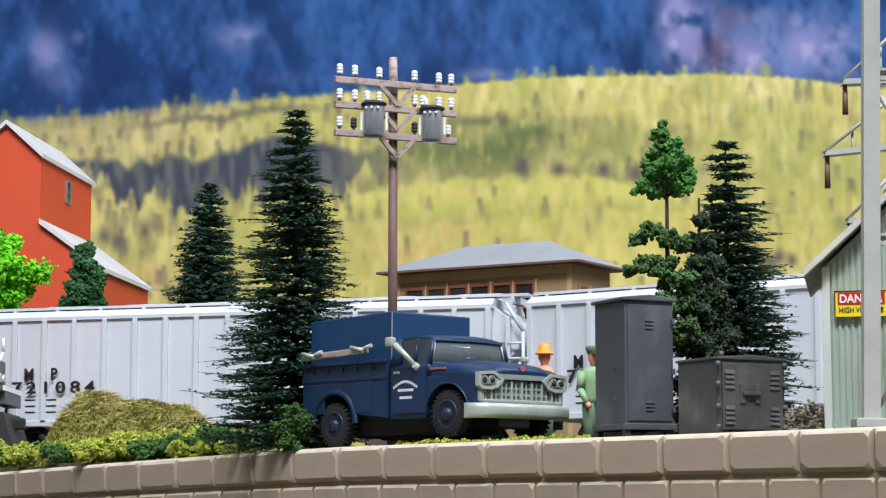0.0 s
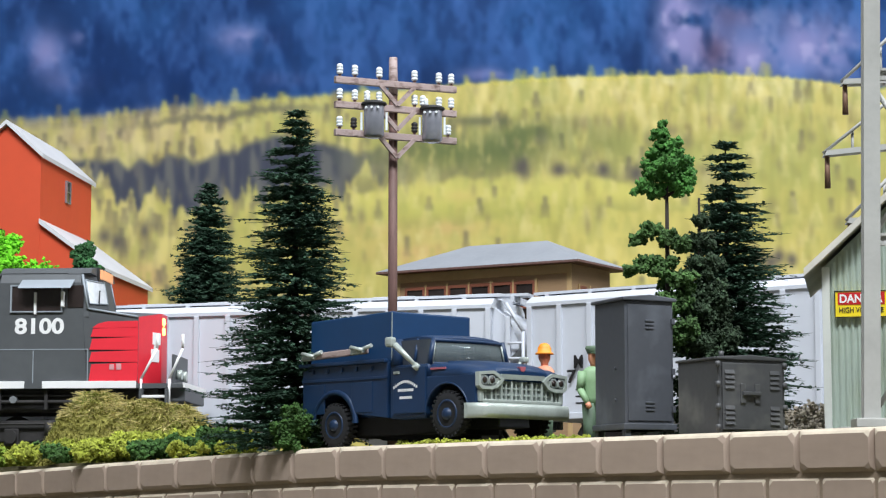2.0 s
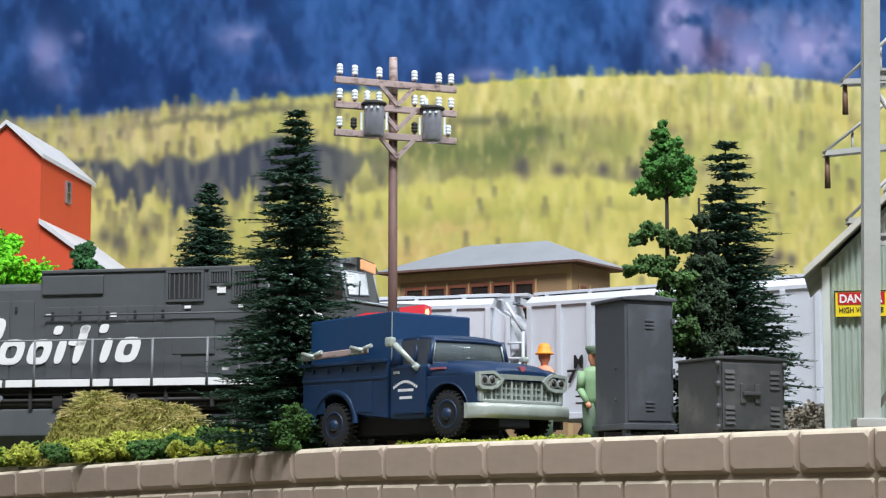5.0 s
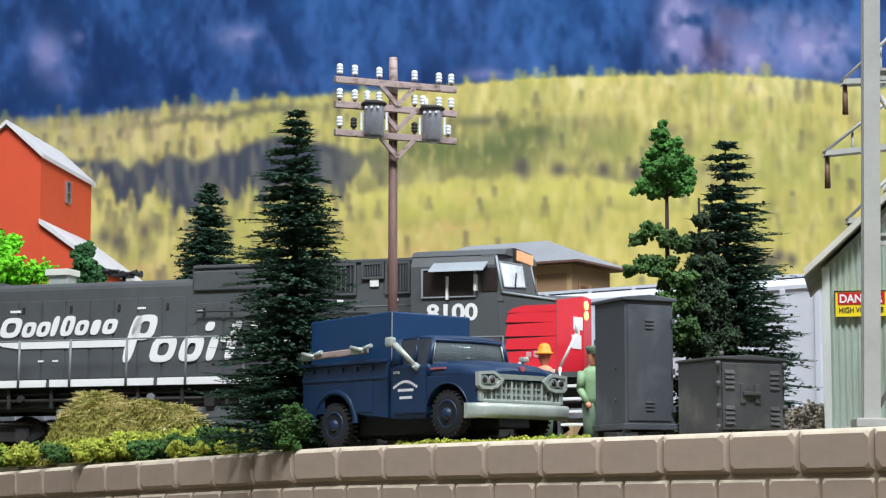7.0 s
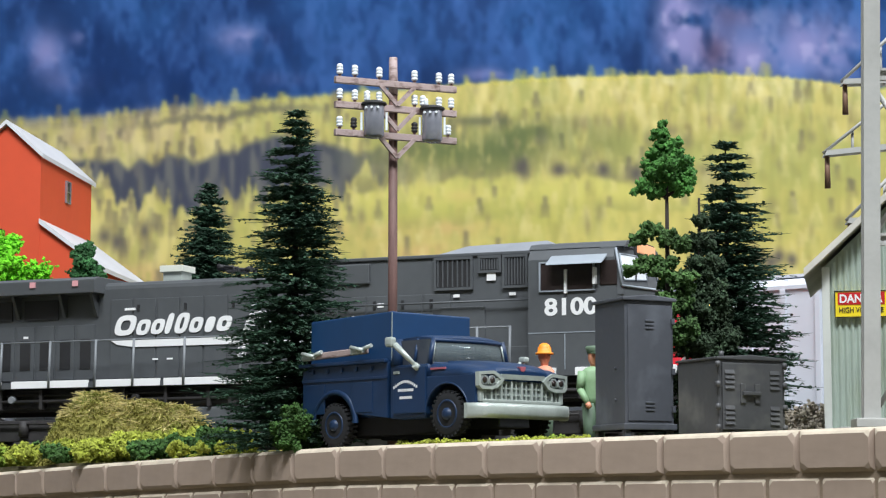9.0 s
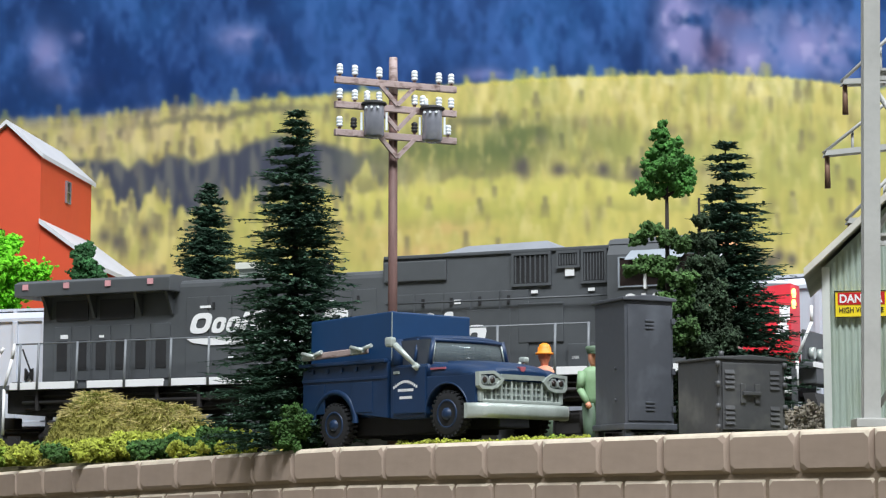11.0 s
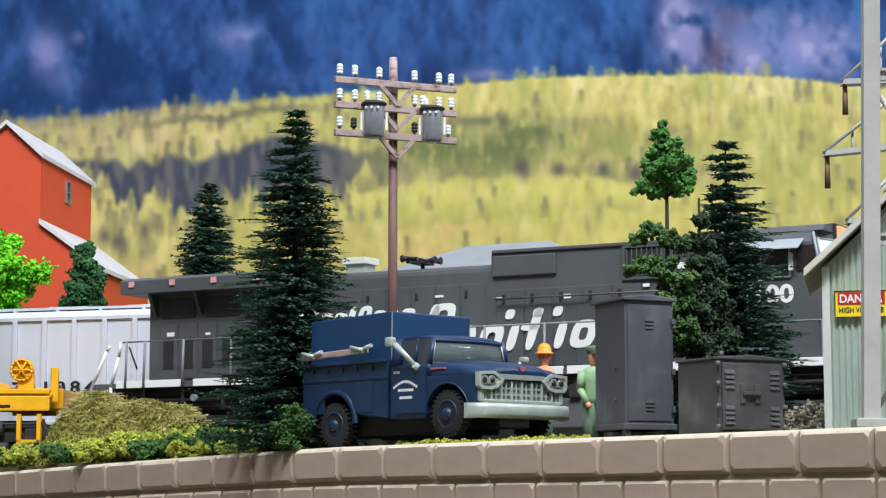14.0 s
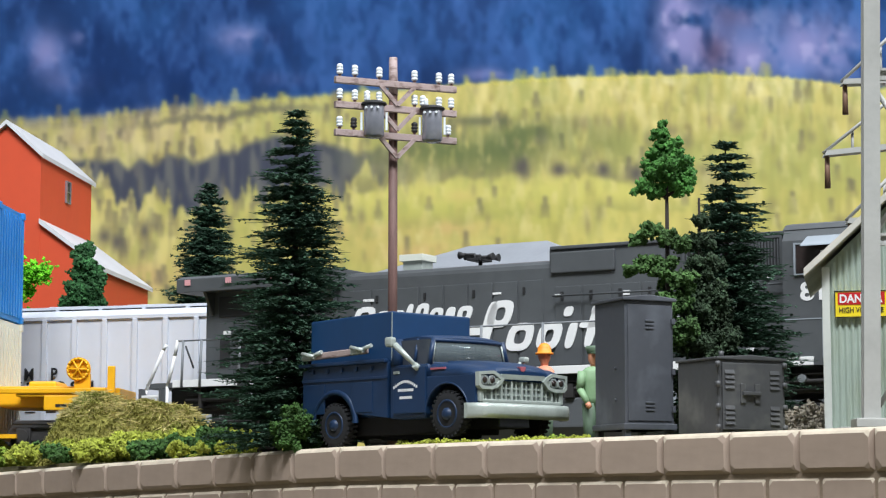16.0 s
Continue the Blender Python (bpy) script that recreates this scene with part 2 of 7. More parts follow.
# how far the train has come along the curve, second by second
RUN = [(0, -12.28), (0.5, -11.06), (1, -9.83), (1.5, -8.6), (2, -7.38), (2.5, -6.17), (3, -4.98), (3.5, -3.79), (4, -2.61),
       (4.5, -1.44), (5, -0.29), (5.5, 0.83), (6, 1.92), (6.5, 2.96), (7, 3.88), (7.5, 4.70), (8, 5.52), (8.5, 6.33), (9, 7.02),
       (9.5, 7.60), (10, 8.12), (10.5, 8.61), (11, 9.09), (11.5, 9.56), (12, 10.04), (12.5, 10.52), (13, 11.02), (13.5, 11.51),
       (14, 12.0), (14.5, 12.48), (15, 12.97), (15.5, 13.36), (16, 13.54)]

# ---- large structure ----


def wall_y(x):
    """The retaining wall's line, curving towards the front."""
    return 37.33 - 1.17 * x + 0.0048 * x * x - 0.0013 * x ** 3


def wall_top(x):
    return -0.17 + (0.0 if x > -2 else -0.028 * (-2 - x))


LAND_Z = -0.28


def room():
    for name, a in (("floor", (-200, -200, -100, 200, 150, -98)), ("ceiling", (-200, -200, 120, 200, 150, 122)),
                    ("wall_west", (-202, -200, -98, -200, 150, 120)), ("wall_east", (200, -200, -98, 202, 150, 120)),
                    ("wall_south", (-200, -202, -98, 200, -200, 120)), ("wall_north", (-200, 150, -98, 200, 152, 120))):
        tagged(link_mesh(name, boxed(*a), M_ROOM), "plain pale plaster surface of the layout room", "room shell", kind="structure")


def land():
    xs = [-60 + i * 0.75 for i in range(190)]
    bm = bmesh.new()
    rows = []
    for x in xs:
        y0 = wall_y(max(-14, min(9, x))) + 0.25
        col = []
        for j in range(40):
            y = y0 + (94 - y0) * (j / 39) ** 1.5
            z = LAND_Z + 0.06 * noise.noise((x * 0.8, y * 0.8, 0))
            col.append(bm.verts.new((x, y, z)))
        col.insert(0, bm.verts.new((x, y0, -9)))
        rows.append(col)
    for a, b in zip(rows, rows[1:]):
        for i in range(len(a) - 1):
            bm.faces.new((a[i], b[i], b[i + 1], a[i + 1]))
    tagged(link_mesh("ground", bm, M_GROUND), "scenery ground with olive turf and soil", "ground", kind="structure")
    tagged(link_mesh("benchwork", boxed(-60, -5, -10, 82, 96, -9), M_GROUND), "lower scenery base before the wall", "ground", kind="structure")


def track(r, name):
    n = 130
    bm = bmesh.new()
    prof = ((-2.0, -0.3), (-1.3, -0.14), (1.3, -0.14), (2.0, -0.3))
    prev = None
    for i in range(n):
        s = -55 + i * 0.7
        p, h = along(s, r)
        nv = Vector((-math.sin(h), math.cos(h)))
        ring = [bm.verts.new((p.x + nv.x * a, p.y + nv.y * a, z)) for a, z in prof]
        if prev:
            for k in range(3):
                bm.faces.new((prev[k], ring[k], ring[k + 1], prev[k + 1]))
        prev = ring
    bed = tagged(link_mesh(name, bm, M_BALLAST), "curved model railway track on grey ballast", "track", kind="structure")
    for side in (-0.72, 0.72):
        bm = bmesh.new()
        prev = None
        for i in range(n):
            p, h = along(-55 + i * 0.7, r)
            nv = Vector((-math.sin(h), math.cos(h)))
            ring = [bm.verts.new((p.x + nv.x * (side + a), p.y + nv.y * (side + a), z)) for a, z in ((-0.07, -0.13), (0.07, -0.13), (0.04, 0.0), (-0.04, 0.0))]
            if prev:
                for k in range(4):
                    bm.faces.new((prev[k], ring[k], ring[(k + 1) % 4], prev[(k + 1) % 4]))
            prev = ring
        part("rail", bm, M_RAIL, bed)
    bm = bmesh.new()
    for i in range(120):
        s = -45 + i * 0.6
        p, h = along(s, r)
        box(bm, -0.12, -1.25, -0.2, 0.12, 1.25, -0.1, turn=Matrix.Translation((p.x, p.y, 0)) @ Matrix.Rotation(h, 4, "Z"))
    o = part("sleepers", bm, M_TIE, bed)
    o["kind"] = "stuff"


def backdrop():
    """A printed landscape sheet: blue mountain, yellow aspen slopes, dark pine bands. Painted on a fine grid by rules."""
    rng = np.random.default_rng(4)
    step = 3.0
    us, vs = np.arange(-330, 1900, step), np.arange(-260, 900, step)
    W, H = len(us), len(vs)
    U, V = np.meshgrid(us, vs)

    def field(sx, sy, seed):
        r = np.random.default_rng(seed)
        gw, gh = int(2230 / sx) + 3, int(1160 / sy) + 3
        g = r.random((gh, gw))
        x, y = (U + 330) / sx, (V + 260) / sy
        i, j = x.astype(int), y.astype(int)
        fx, fy = x - i, y - j
        fx, fy = fx * fx * (3 - 2 * fx), fy * fy * (3 - 2 * fy)
        return (g[j, i] * (1 - fx) + g[j, i + 1] * fx) * (1 - fy) + (g[j + 1, i] * (1 - fx) + g[j + 1, i + 1] * fx) * fy

    def cloud(sx, sy, seed):
        return (field(sx, sy, seed) + 0.5 * field(sx / 2, sy / 2, seed + 1) + 0.25 * field(sx / 4, sy / 4, seed + 2)) / 1.75

    def blob(x, y, sx, sy):
        return np.exp(-(((U - x) / sx) ** 2 + ((V - y) / sy) ** 2))

    def lay(img, rgb, a):
        return img * (1 - a[..., None]) + np.array(rgb, float) * a[..., None]

    def smooth(e0, e1, x):
        t = np.clip((x - e0) / (e1 - e0), 0, 1)
        return t * t * (3 - 2 * t)

    img = np.zeros((H, W, 3)) + (40, 78, 131)
    img = lay(img, (20, 42, 84), smooth(0.6, 0.3, cloud(190, 220, 10)) * 0.7)
    img = lay(img, (16, 40, 88), blob(330, 120, 330, 90) * 0.5)
    img = lay(img, (78, 126, 196), smooth(0.45, 0.75, cloud(60, 150, 20)) * 0.45 * smooth(600, 900, U))
    img = lay(img, (60, 92, 150), smooth(0.45, 0.75, cloud(46, 70, 30)) * 0.4)
    img = lay(img, (12, 32, 76), smooth(0.5, 0.8, cloud(26, 40, 33)) * 0.35)
    slant = field(34, 60, 36) * 0.5 + field(12, 26, 37) * 0.3 + field(7, 12, 38) * 0.2
    img = lay(img, (70, 108, 170), smooth(0.5, 0.72, slant) * 0.38)
    img = lay(img, (22, 44, 84), smooth(0.46, 0.28, slant) * 0.4)
    pink = np.clip(blob(1225, 55, 50, 70) + blob(1330, 95, 70, 45) + blob(1480, 80, 60, 60) * 0.9 + blob(1330, 20, 60, 30) * 0.6 + blob(70, 85, 34, 40) * 0.85 + blob(1200, 20, 26, 50) * 0.8 + blob(130, 60, 16, 12) * 0.5 + blob(1420, 60, 30, 60) * 0.5 + blob(110, 140, 40, 20) * 0.4
                   + blob(420, 60, 44, 24) * 0.8 + blob(860, 128, 50, 14) * 0.7 + blob(500, 135, 40, 16) * 0.3, 0, 1)
    img = lay(img, (140, 136, 182), pink * 0.9 * smooth(0.15, 0.55, cloud(30, 36, 40)))
    img = lay(img, (176, 170, 204), np.clip(pink - 0.25, 0, 1) * smooth(0.52, 0.75, cloud(18, 24, 44)) * 0.7)
    img = lay(img, (74, 60, 86), np.clip(blob(1272, 85, 26, 34) + blob(1300, 20, 40, 24) * 0.5, 0, 1) * 0.75)
    # the far slope and its edge of soft tree tips
    ridge = np.interp(us, [-330, 0, 150, 300, 450, 600, 700, 800, 900, 1000, 1250, 1400, 1500, 1900], [228, 216, 208, 190, 178, 164, 156, 148, 140, 133, 128, 134, 146, 190])
    ridge = ridge + rng.normal(0, 0.8, W)
    for k in range(150):
        i = rng.integers(2, W - 4)
        up = rng.uniform(0.5, 3.0)
        ridge[i] -= up
        ridge[i + 1] -= up * 0.6
        ridge[i - 1] -= up * 0.4
    soft = np.interp(us, [0, 500, 800, 1900], [22, 14, 5, 5])[None, :]
    slope = np.clip((V - ridge[None, :]) / soft + 0.5, 0, 1)
    left = smooth(600, 150, U)
    yellow = np.array((214, 196, 98)) * (1 - left[..., None]) + np.array((192, 178, 110)) * left[..., None]
    img = img * (1 - slope[..., None]) + yellow * slope[..., None]
    streak = 0.4 * field(9, 52, 50) + 0.3 * field(17, 30, 51) + 0.3 * field(6, 18, 52)
    img = lay(img, (232, 216, 128), slope * smooth(0.48, 0.7, streak) * 0.85)
    img = lay(img, (158, 142, 80), slope * smooth(0.5, 0.25, streak) * 0.9)
    trunks = 0.5 * field(7, 44, 53) + 0.3 * field(4, 26, 54) + 0.2 * cloud(60, 50, 55)
    img = lay(img, (138, 126, 100), slope * smooth(0.52, 0.72, trunks) * 0.6 * np.clip(smooth(1050, 1250, U) * smooth(480, 330, V) + smooth(640, 420, U) * smooth(270, 330, V), 0, 1))
    img = lay(img, (240, 230, 158), slope * smooth(62, 12, V - ridge[None, :]) * smooth(760, 960, U) * smooth(0.35, 0.6, field(14, 26, 56)) * 0.6)
    broad = cloud(160, 90, 58)
    img = lay(img, (238, 216, 112), slope * smooth(0.5, 0.75, broad) * 0.65)
    img = lay(img, (176, 178, 84), slope * smooth(0.54, 0.3, broad) * 0.75)
    img = lay(img, (178, 186, 76), blob(880, 372, 330, 62) * 0.65)
    img = lay(img, (226, 206, 84), smooth(300, 350, V) * slope * 0.3)
    img = lay(img, (222, 180, 104), np.clip(blob(815, 345, 45, 12) + blob(790, 405, 80, 16) + blob(250, 495, 90, 28) + blob(730, 450, 90, 25) + blob(640, 410, 60, 14) * 0.6, 0, 1) * 0.75)
    fold = np.interp(us, [-330, 480, 600, 720, 860, 1000, 1150, 1280, 1450, 1900], [420, 385, 350, 326, 312, 311, 322, 350, 372, 390])[None, :] + (field(12, 300, 90) - 0.5) * 14
    above = np.clip((fold - V) / 5, 0, 1) * smooth(62, 8, fold - V) * smooth(500, 640, U) * smooth(1420, 1200, U)
    img = lay(img, (148, 142, 86), above * 0.85 * smooth(0.15, 0.5, cloud(18, 60, 92)))
    img = lay(img, (222, 214, 96), np.clip((V - fold) / 5, 0, 1) * smooth(70, 10, V - fold) * smooth(560, 680, U) * smooth(1350, 1200, U) * 0.75)
    fold2 = np.interp(us, [-330, 560, 700, 900, 1100, 1568, 1900], [500, 470, 408, 392, 372, 420, 450])[None, :] + (field(14, 300, 94) - 0.5) * 12
    img = lay(img, (162, 160, 78), np.clip((fold2 - V) / 5, 0, 1) * smooth(34, 4, fold2 - V) * smooth(520, 640, U) * 0.5 * smooth(0.25, 0.6, cloud(16, 40, 96)))
    img = lay(img, (190, 164, 122), slope * np.clip(blob(160, 232, 190, 34), 0, 1) * 0.6)
    img = lay(img, (112, 106, 124), smooth(14, -16, np.abs(V - ridge[None, :]) - 8) * smooth(620, 250, U) * 0.55)
    # single pale and dark trees, soft
    for k in range(3000):
        x, y = rng.uniform(-330, 1890), rng.uniform(150, 560)
        i = int((x + 330) / step)
        if not (2 < i < W - 3) or y < ridge[i] + 14:
            continue
        h = rng.uniform(14, 46)
        dark = rng.random() < (0.38 if x < 620 else 0.03 if (y > 330 and x < 1350) else 0.05)
        wd = h * (rng.uniform(0.1, 0.17) if dark else rng.uniform(0.14, 0.26))
        j0, j1 = max(0, int((y - h + 260) / step)), min(H, int((y + 260) / step))
        tone = np.array((112, 104, 84) if dark else ((234, 218, 126), (186, 176, 82), (216, 198, 96), (180, 178, 84))[k % 4])
        for j in range(j0, j1):
            f = (j - j0) / max(1, j1 - j0)
            half = max(0.6, wd * f ** 0.7 / step)
            i0, i1 = int(i - half), int(i + half) + 1
            if i0 < 0 or i1 >= W:
                continue
            al = (0.6 if dark else 0.42) * (1 - 0.75 * f * f)
            img[j, i0:i1 + 1] = img[j, i0:i1 + 1] * (1 - al) + tone * al
    # a dark pine band with ragged tree-shaped edges, then a greener hollow
    ragged = 0.55 * field(13, 300, 60) + 0.45 * field(6, 200, 61)
    upper = np.interp(us, [-330, 60, 150, 250, 330, 420, 500, 600, 660, 1900], [262, 262, 270, 280, 276, 252, 240, 250, 262, 270])[None, :] + (field(24, 300, 63) - 0.5) * 34
    lower = np.interp(us, [-330, 60, 150, 250, 330, 420, 500, 600, 660, 1900], [284, 292, 336, 356, 372, 352, 350, 338, 320, 300])[None, :] + 10 - (ragged - 0.3) * 95
    band = np.clip((V - upper) / 14, 0, 1) * np.clip((lower - V) / 7, 0, 1) * smooth(780, 540, U)
    img = lay(img, (60, 66, 88), np.clip(band, 0, 1) * 0.93)
    img = lay(img, (112, 112, 104), np.clip(band, 0, 1) * smooth(0.45, 0.75, field(9, 46, 64)) * 0.8)
    thin = smooth(9, 3, np.abs(V - (ridge[None, :] + 22 + 14 * (field(30, 400, 66) - 0.5)))) * smooth(150, 330, U) * smooth(640, 480, U)
    img = lay(img, (104, 102, 84), thin * 0.65)
    for (x, y, sx, sy, al) in ((865, 212, 110, 10, 0.75), (940, 232, 40, 18, 0.6), (770, 262, 90, 38, 0.5), (855, 268, 75, 34, 0.55), (915, 252, 60, 34, 0.42), (1040, 240, 90, 40, 0.2)):
        img = lay(img, (96, 112, 62) if sy > 10 else (98, 100, 76), blob(x, y, sx, sy) * np.clip(smooth(0.3, 0.55, cloud(13, 34, int(x))) * al * 2.2, 0, 0.8))
    for k in range(26):
        x, y = ((922, 296), (990, 300), (1072, 300), (1128, 308), (960, 240), (1190, 230), (1060, 380), (640, 382), (1380, 455), (1400, 462), (1365, 466), (1345, 458), (250, 410), (205, 430), (180, 420),
                (262, 440), (235, 300), (1372, 365), (1310, 220), (1490, 395), (1250, 300), (560, 390), (1030, 215), (1440, 240), (1220, 250), (1150, 245))[k]
        img = lay(img, (88, 82, 84), blob(x + rng.uniform(-4, 4), y, rng.uniform(8, 14), rng.uniform(11, 18)) * (0.85 if k in (0, 1, 2, 3, 8, 9, 10, 11, 12, 13, 14) else 0.3))
    for k in range(130):
        x = rng.choice([rng.uniform(1330, 1568), rng.uniform(165, 420), rng.uniform(560, 1130), rng.uniform(-200, 1700)])
        y = rng.uniform(200, 480)
        if y > np.interp(x, us, ridge) + 30:
            img = lay(img, (128, 116, 82), blob(x, y, rng.uniform(2.5, 5), rng.uniform(8, 16)) * 0.4) if k % 2 else img
    for n in range(2):
        img[1:-1, 1:-1] = (img[1:-1, 1:-1] * 2 + img[:-2, 1:-1] + img[2:, 1:-1] + img[1:-1, :-2] + img[1:-1, 2:]) / 6
    grey = img.mean(-1, keepdims=True)
    hill = np.clip((V - ridge[None, :]) / 8, 0, 1)[..., None] * 0.2
    img = (img * (1 - hill) + grey * hill) * np.where(hill > 0.1, 0.955, 1.0)
    img = img * (1 + (hill / 0.2) * np.array((0.0, -0.004, 0.02)))
    rgb = np.clip(img / 255, 0, 1)
    rgb = np.where(rgb < 0.04045, rgb / 12.92, ((rgb + 0.055) / 1.055) ** 2.4)
    Y = 95.0
    px = Y / 3926.37
    X, Z = (U - 784) * px * 1.003, -1.366 + (911 - V) * px * 1.003
    pts = np.stack([X, np.full_like(X, Y), Z], -1).reshape(-1, 3) * K
    idx = np.arange(W * H).reshape(H, W)
    quads = np.stack([idx[:-1, :-1], idx[1:, :-1], idx[1:, 1:], idx[:-1, 1:]], -1).reshape(-1, 4)
    me = bpy.data.meshes.new("backdrop")
    me.vertices.add(len(pts))
    me.vertices.foreach_set("co", pts.ravel())
    me.loops.add(quads.size)
    me.loops.foreach_set("vertex_index", quads.ravel())
    me.polygons.add(len(quads))
    me.polygons.foreach_set("loop_start", np.arange(0, quads.size, 4))
    me.polygons.foreach_set("loop_total", np.full(len(quads), 4))
    me.update(calc_edges=True)
    at_ = me.color_attributes.new("print", "FLOAT_COLOR", "POINT")
    at_.data.foreach_set("color", np.concatenate([rgb.reshape(-1, 3), np.ones((W * H, 1))], 1).ravel())
    m = bpy.data.materials.new("printed_landscape")
    m.use_nodes = True
    b = m.node_tree.nodes["Principled BSDF"]
    b.inputs["Roughness"].default_value = 0.8
    b.inputs["Specular IOR Level"].default_value = 0.1
    a = m.node_tree.nodes.new("ShaderNodeAttribute")
    a.attribute_name = "print"
    m.node_tree.links.new(a.outputs["Color"], b.inputs["Base Color"])
    me.materials.append(m)
    tagged(new("backdrop", me), "printed landscape backdrop of yellow aspen slopes under a blue mountain", "backdrop", kind="structure")


room()
land()
track(R_TRACK, "track_1")
track(R_TRACK + 4.5, "track_2")
backdrop()

# ---- the locomotive ----


def bogie(parent, x, yaw, axles, wheel_r, frame_l, name="bogie", z=0.52):
    b = part(name, bmesh.new(), M_UNDER, parent)
    b.matrix_basis = at(x, 0, 0, 0, 0, yaw)
    me = bmesh.new()
    for y in (-1.12, 1.12):
        prism(me, [(-frame_l / 2, 0.62), (-frame_l / 2 + 0.2, 0.95), (frame_l / 2 - 0.2, 0.95), (frame_l / 2, 0.62), (frame_l / 2 - 0.35, 0.42), (-frame_l / 2 + 0.35, 0.42)], y - 0.07, y + 0.07, bev=0.03)
        for a in axles:
            box(me, a - 0.2, y - 0.14, 0.32, a + 0.2, y + 0.14, 0.76, 0.04)
            rod(me, (a, y * 1.05, 0.54), (a, y * 1.2, 0.54), 0.17, seg=10)
        for a, c in zip(axles, axles[1:]):
            m = (a + c) / 2
            rod(me, (m - 0.25, y * 1.1, 0.3), (m + 0.25, y * 1.1, 0.3), 0.12, seg=8)
            rod(me, (m, y * 1.12, 0.55), (m, y * 1.12, 0.92), 0.13, seg=8)
        rod(me, (-frame_l / 2 + 0.2, y * 1.16, 0.86), (frame_l / 2 - 0.2, y * 1.16, 0.86), 0.035, seg=6)
    for xx in (-frame_l / 2 + 0.3, 0, frame_l / 2 - 0.3):
        box(me, xx - 0.12, -1.05, 0.6, xx + 0.12, 1.05, 0.85)
    for v in me.verts:
        v.co *= K
    bmesh.ops.recalc_face_normals(me, faces=me.faces[:])
    me.to_mesh(b.data)
    me.free()
    sets = []
    for a in axles:
        w = bmesh.new()
        for y in (-1, 1):
            lathe(w, [(wheel_r * 0.25, 0), (wheel_r * 0.8, 0.02), (wheel_r * 0.97, 0.0), (wheel_r, 0.05), (wheel_r + 0.03, 0.12), (wheel_r * 0.3, 0.13)], 18,
                  Matrix.Translation((0, y * 0.84, 0)) @ Matrix.Rotation(radians(90 if y < 0 else -90), 4, "X") @ Matrix.Translation((0, 0, -0.06)))
        rod(w, (0, -0.85, 0), (0, 0.85, 0), 0.1)
        box(w, -wheel_r * 0.7, -0.93, -0.05, wheel_r * 0.7, -0.89, 0.05)
        o = part("wheelset", w, M_UNDER, b)
        o.matrix_basis = at(a, 0, wheel_r)
        sets.append((o, a, wheel_r))
    return b, sets


def hood_section(x0, x1, w, z0, z1, round_=0.18):
    """A hood with rounded shoulders, from x0 to x1."""
    pts = [(-w, z0), (-w, z1 - round_)] + [(-w + round_ * (1 - math.cos(a)), z1 - round_ + round_ * math.sin(a)) for a in (0.5, 1.05)] + [(-w + round_, z1)]
    pts += [(-y, z) for y, z in reversed(pts)]
    return prism(bmesh.new(), pts, x0, x1, "x")


def slanted_block(x, z, w, h, hole=0.0, lean=0.31, y=-1.056, power=3.2):
    """One plain slanted block of the white company mark, solid or with an opening."""
    n = 20

    def ring(f, yy):
        out = []
        for i in range(n):
            a = 2 * math.pi * (i + 0.5) / n
            c, d = math.cos(a), math.sin(a)
            r = (abs(c) ** power + abs(d) ** power) ** (-1 / power)
            q = h / 2 + (h / 2) * r * d * f[1]
            out.append((x + w / 2 + (w / 2) * r * c * f[0] + lean * q, yy, z + q))
        return out
    bm = bmesh.new()
    if not hole:
        return loft(bm, [ring((1, 1), y), ring((1, 1), y + 0.02)], smooth=False)
    f = (1 - hole * 2 / w, 1 - hole * 1.7 / h)
    rings = [ring((1, 1), y), ring((1, 1), y + 0.02), ring(f, y + 0.02), ring(f, y)]
    vs = [[bm.verts.new(p) for p in r] for r in rings]
    for k in range(4):
        a, b = vs[k], vs[(k + 1) % 4]
        for i in range(n):
            bm.faces.new((a[i], a[(i + 1) % n], b[(i + 1) % n], b[i]))
    return bm


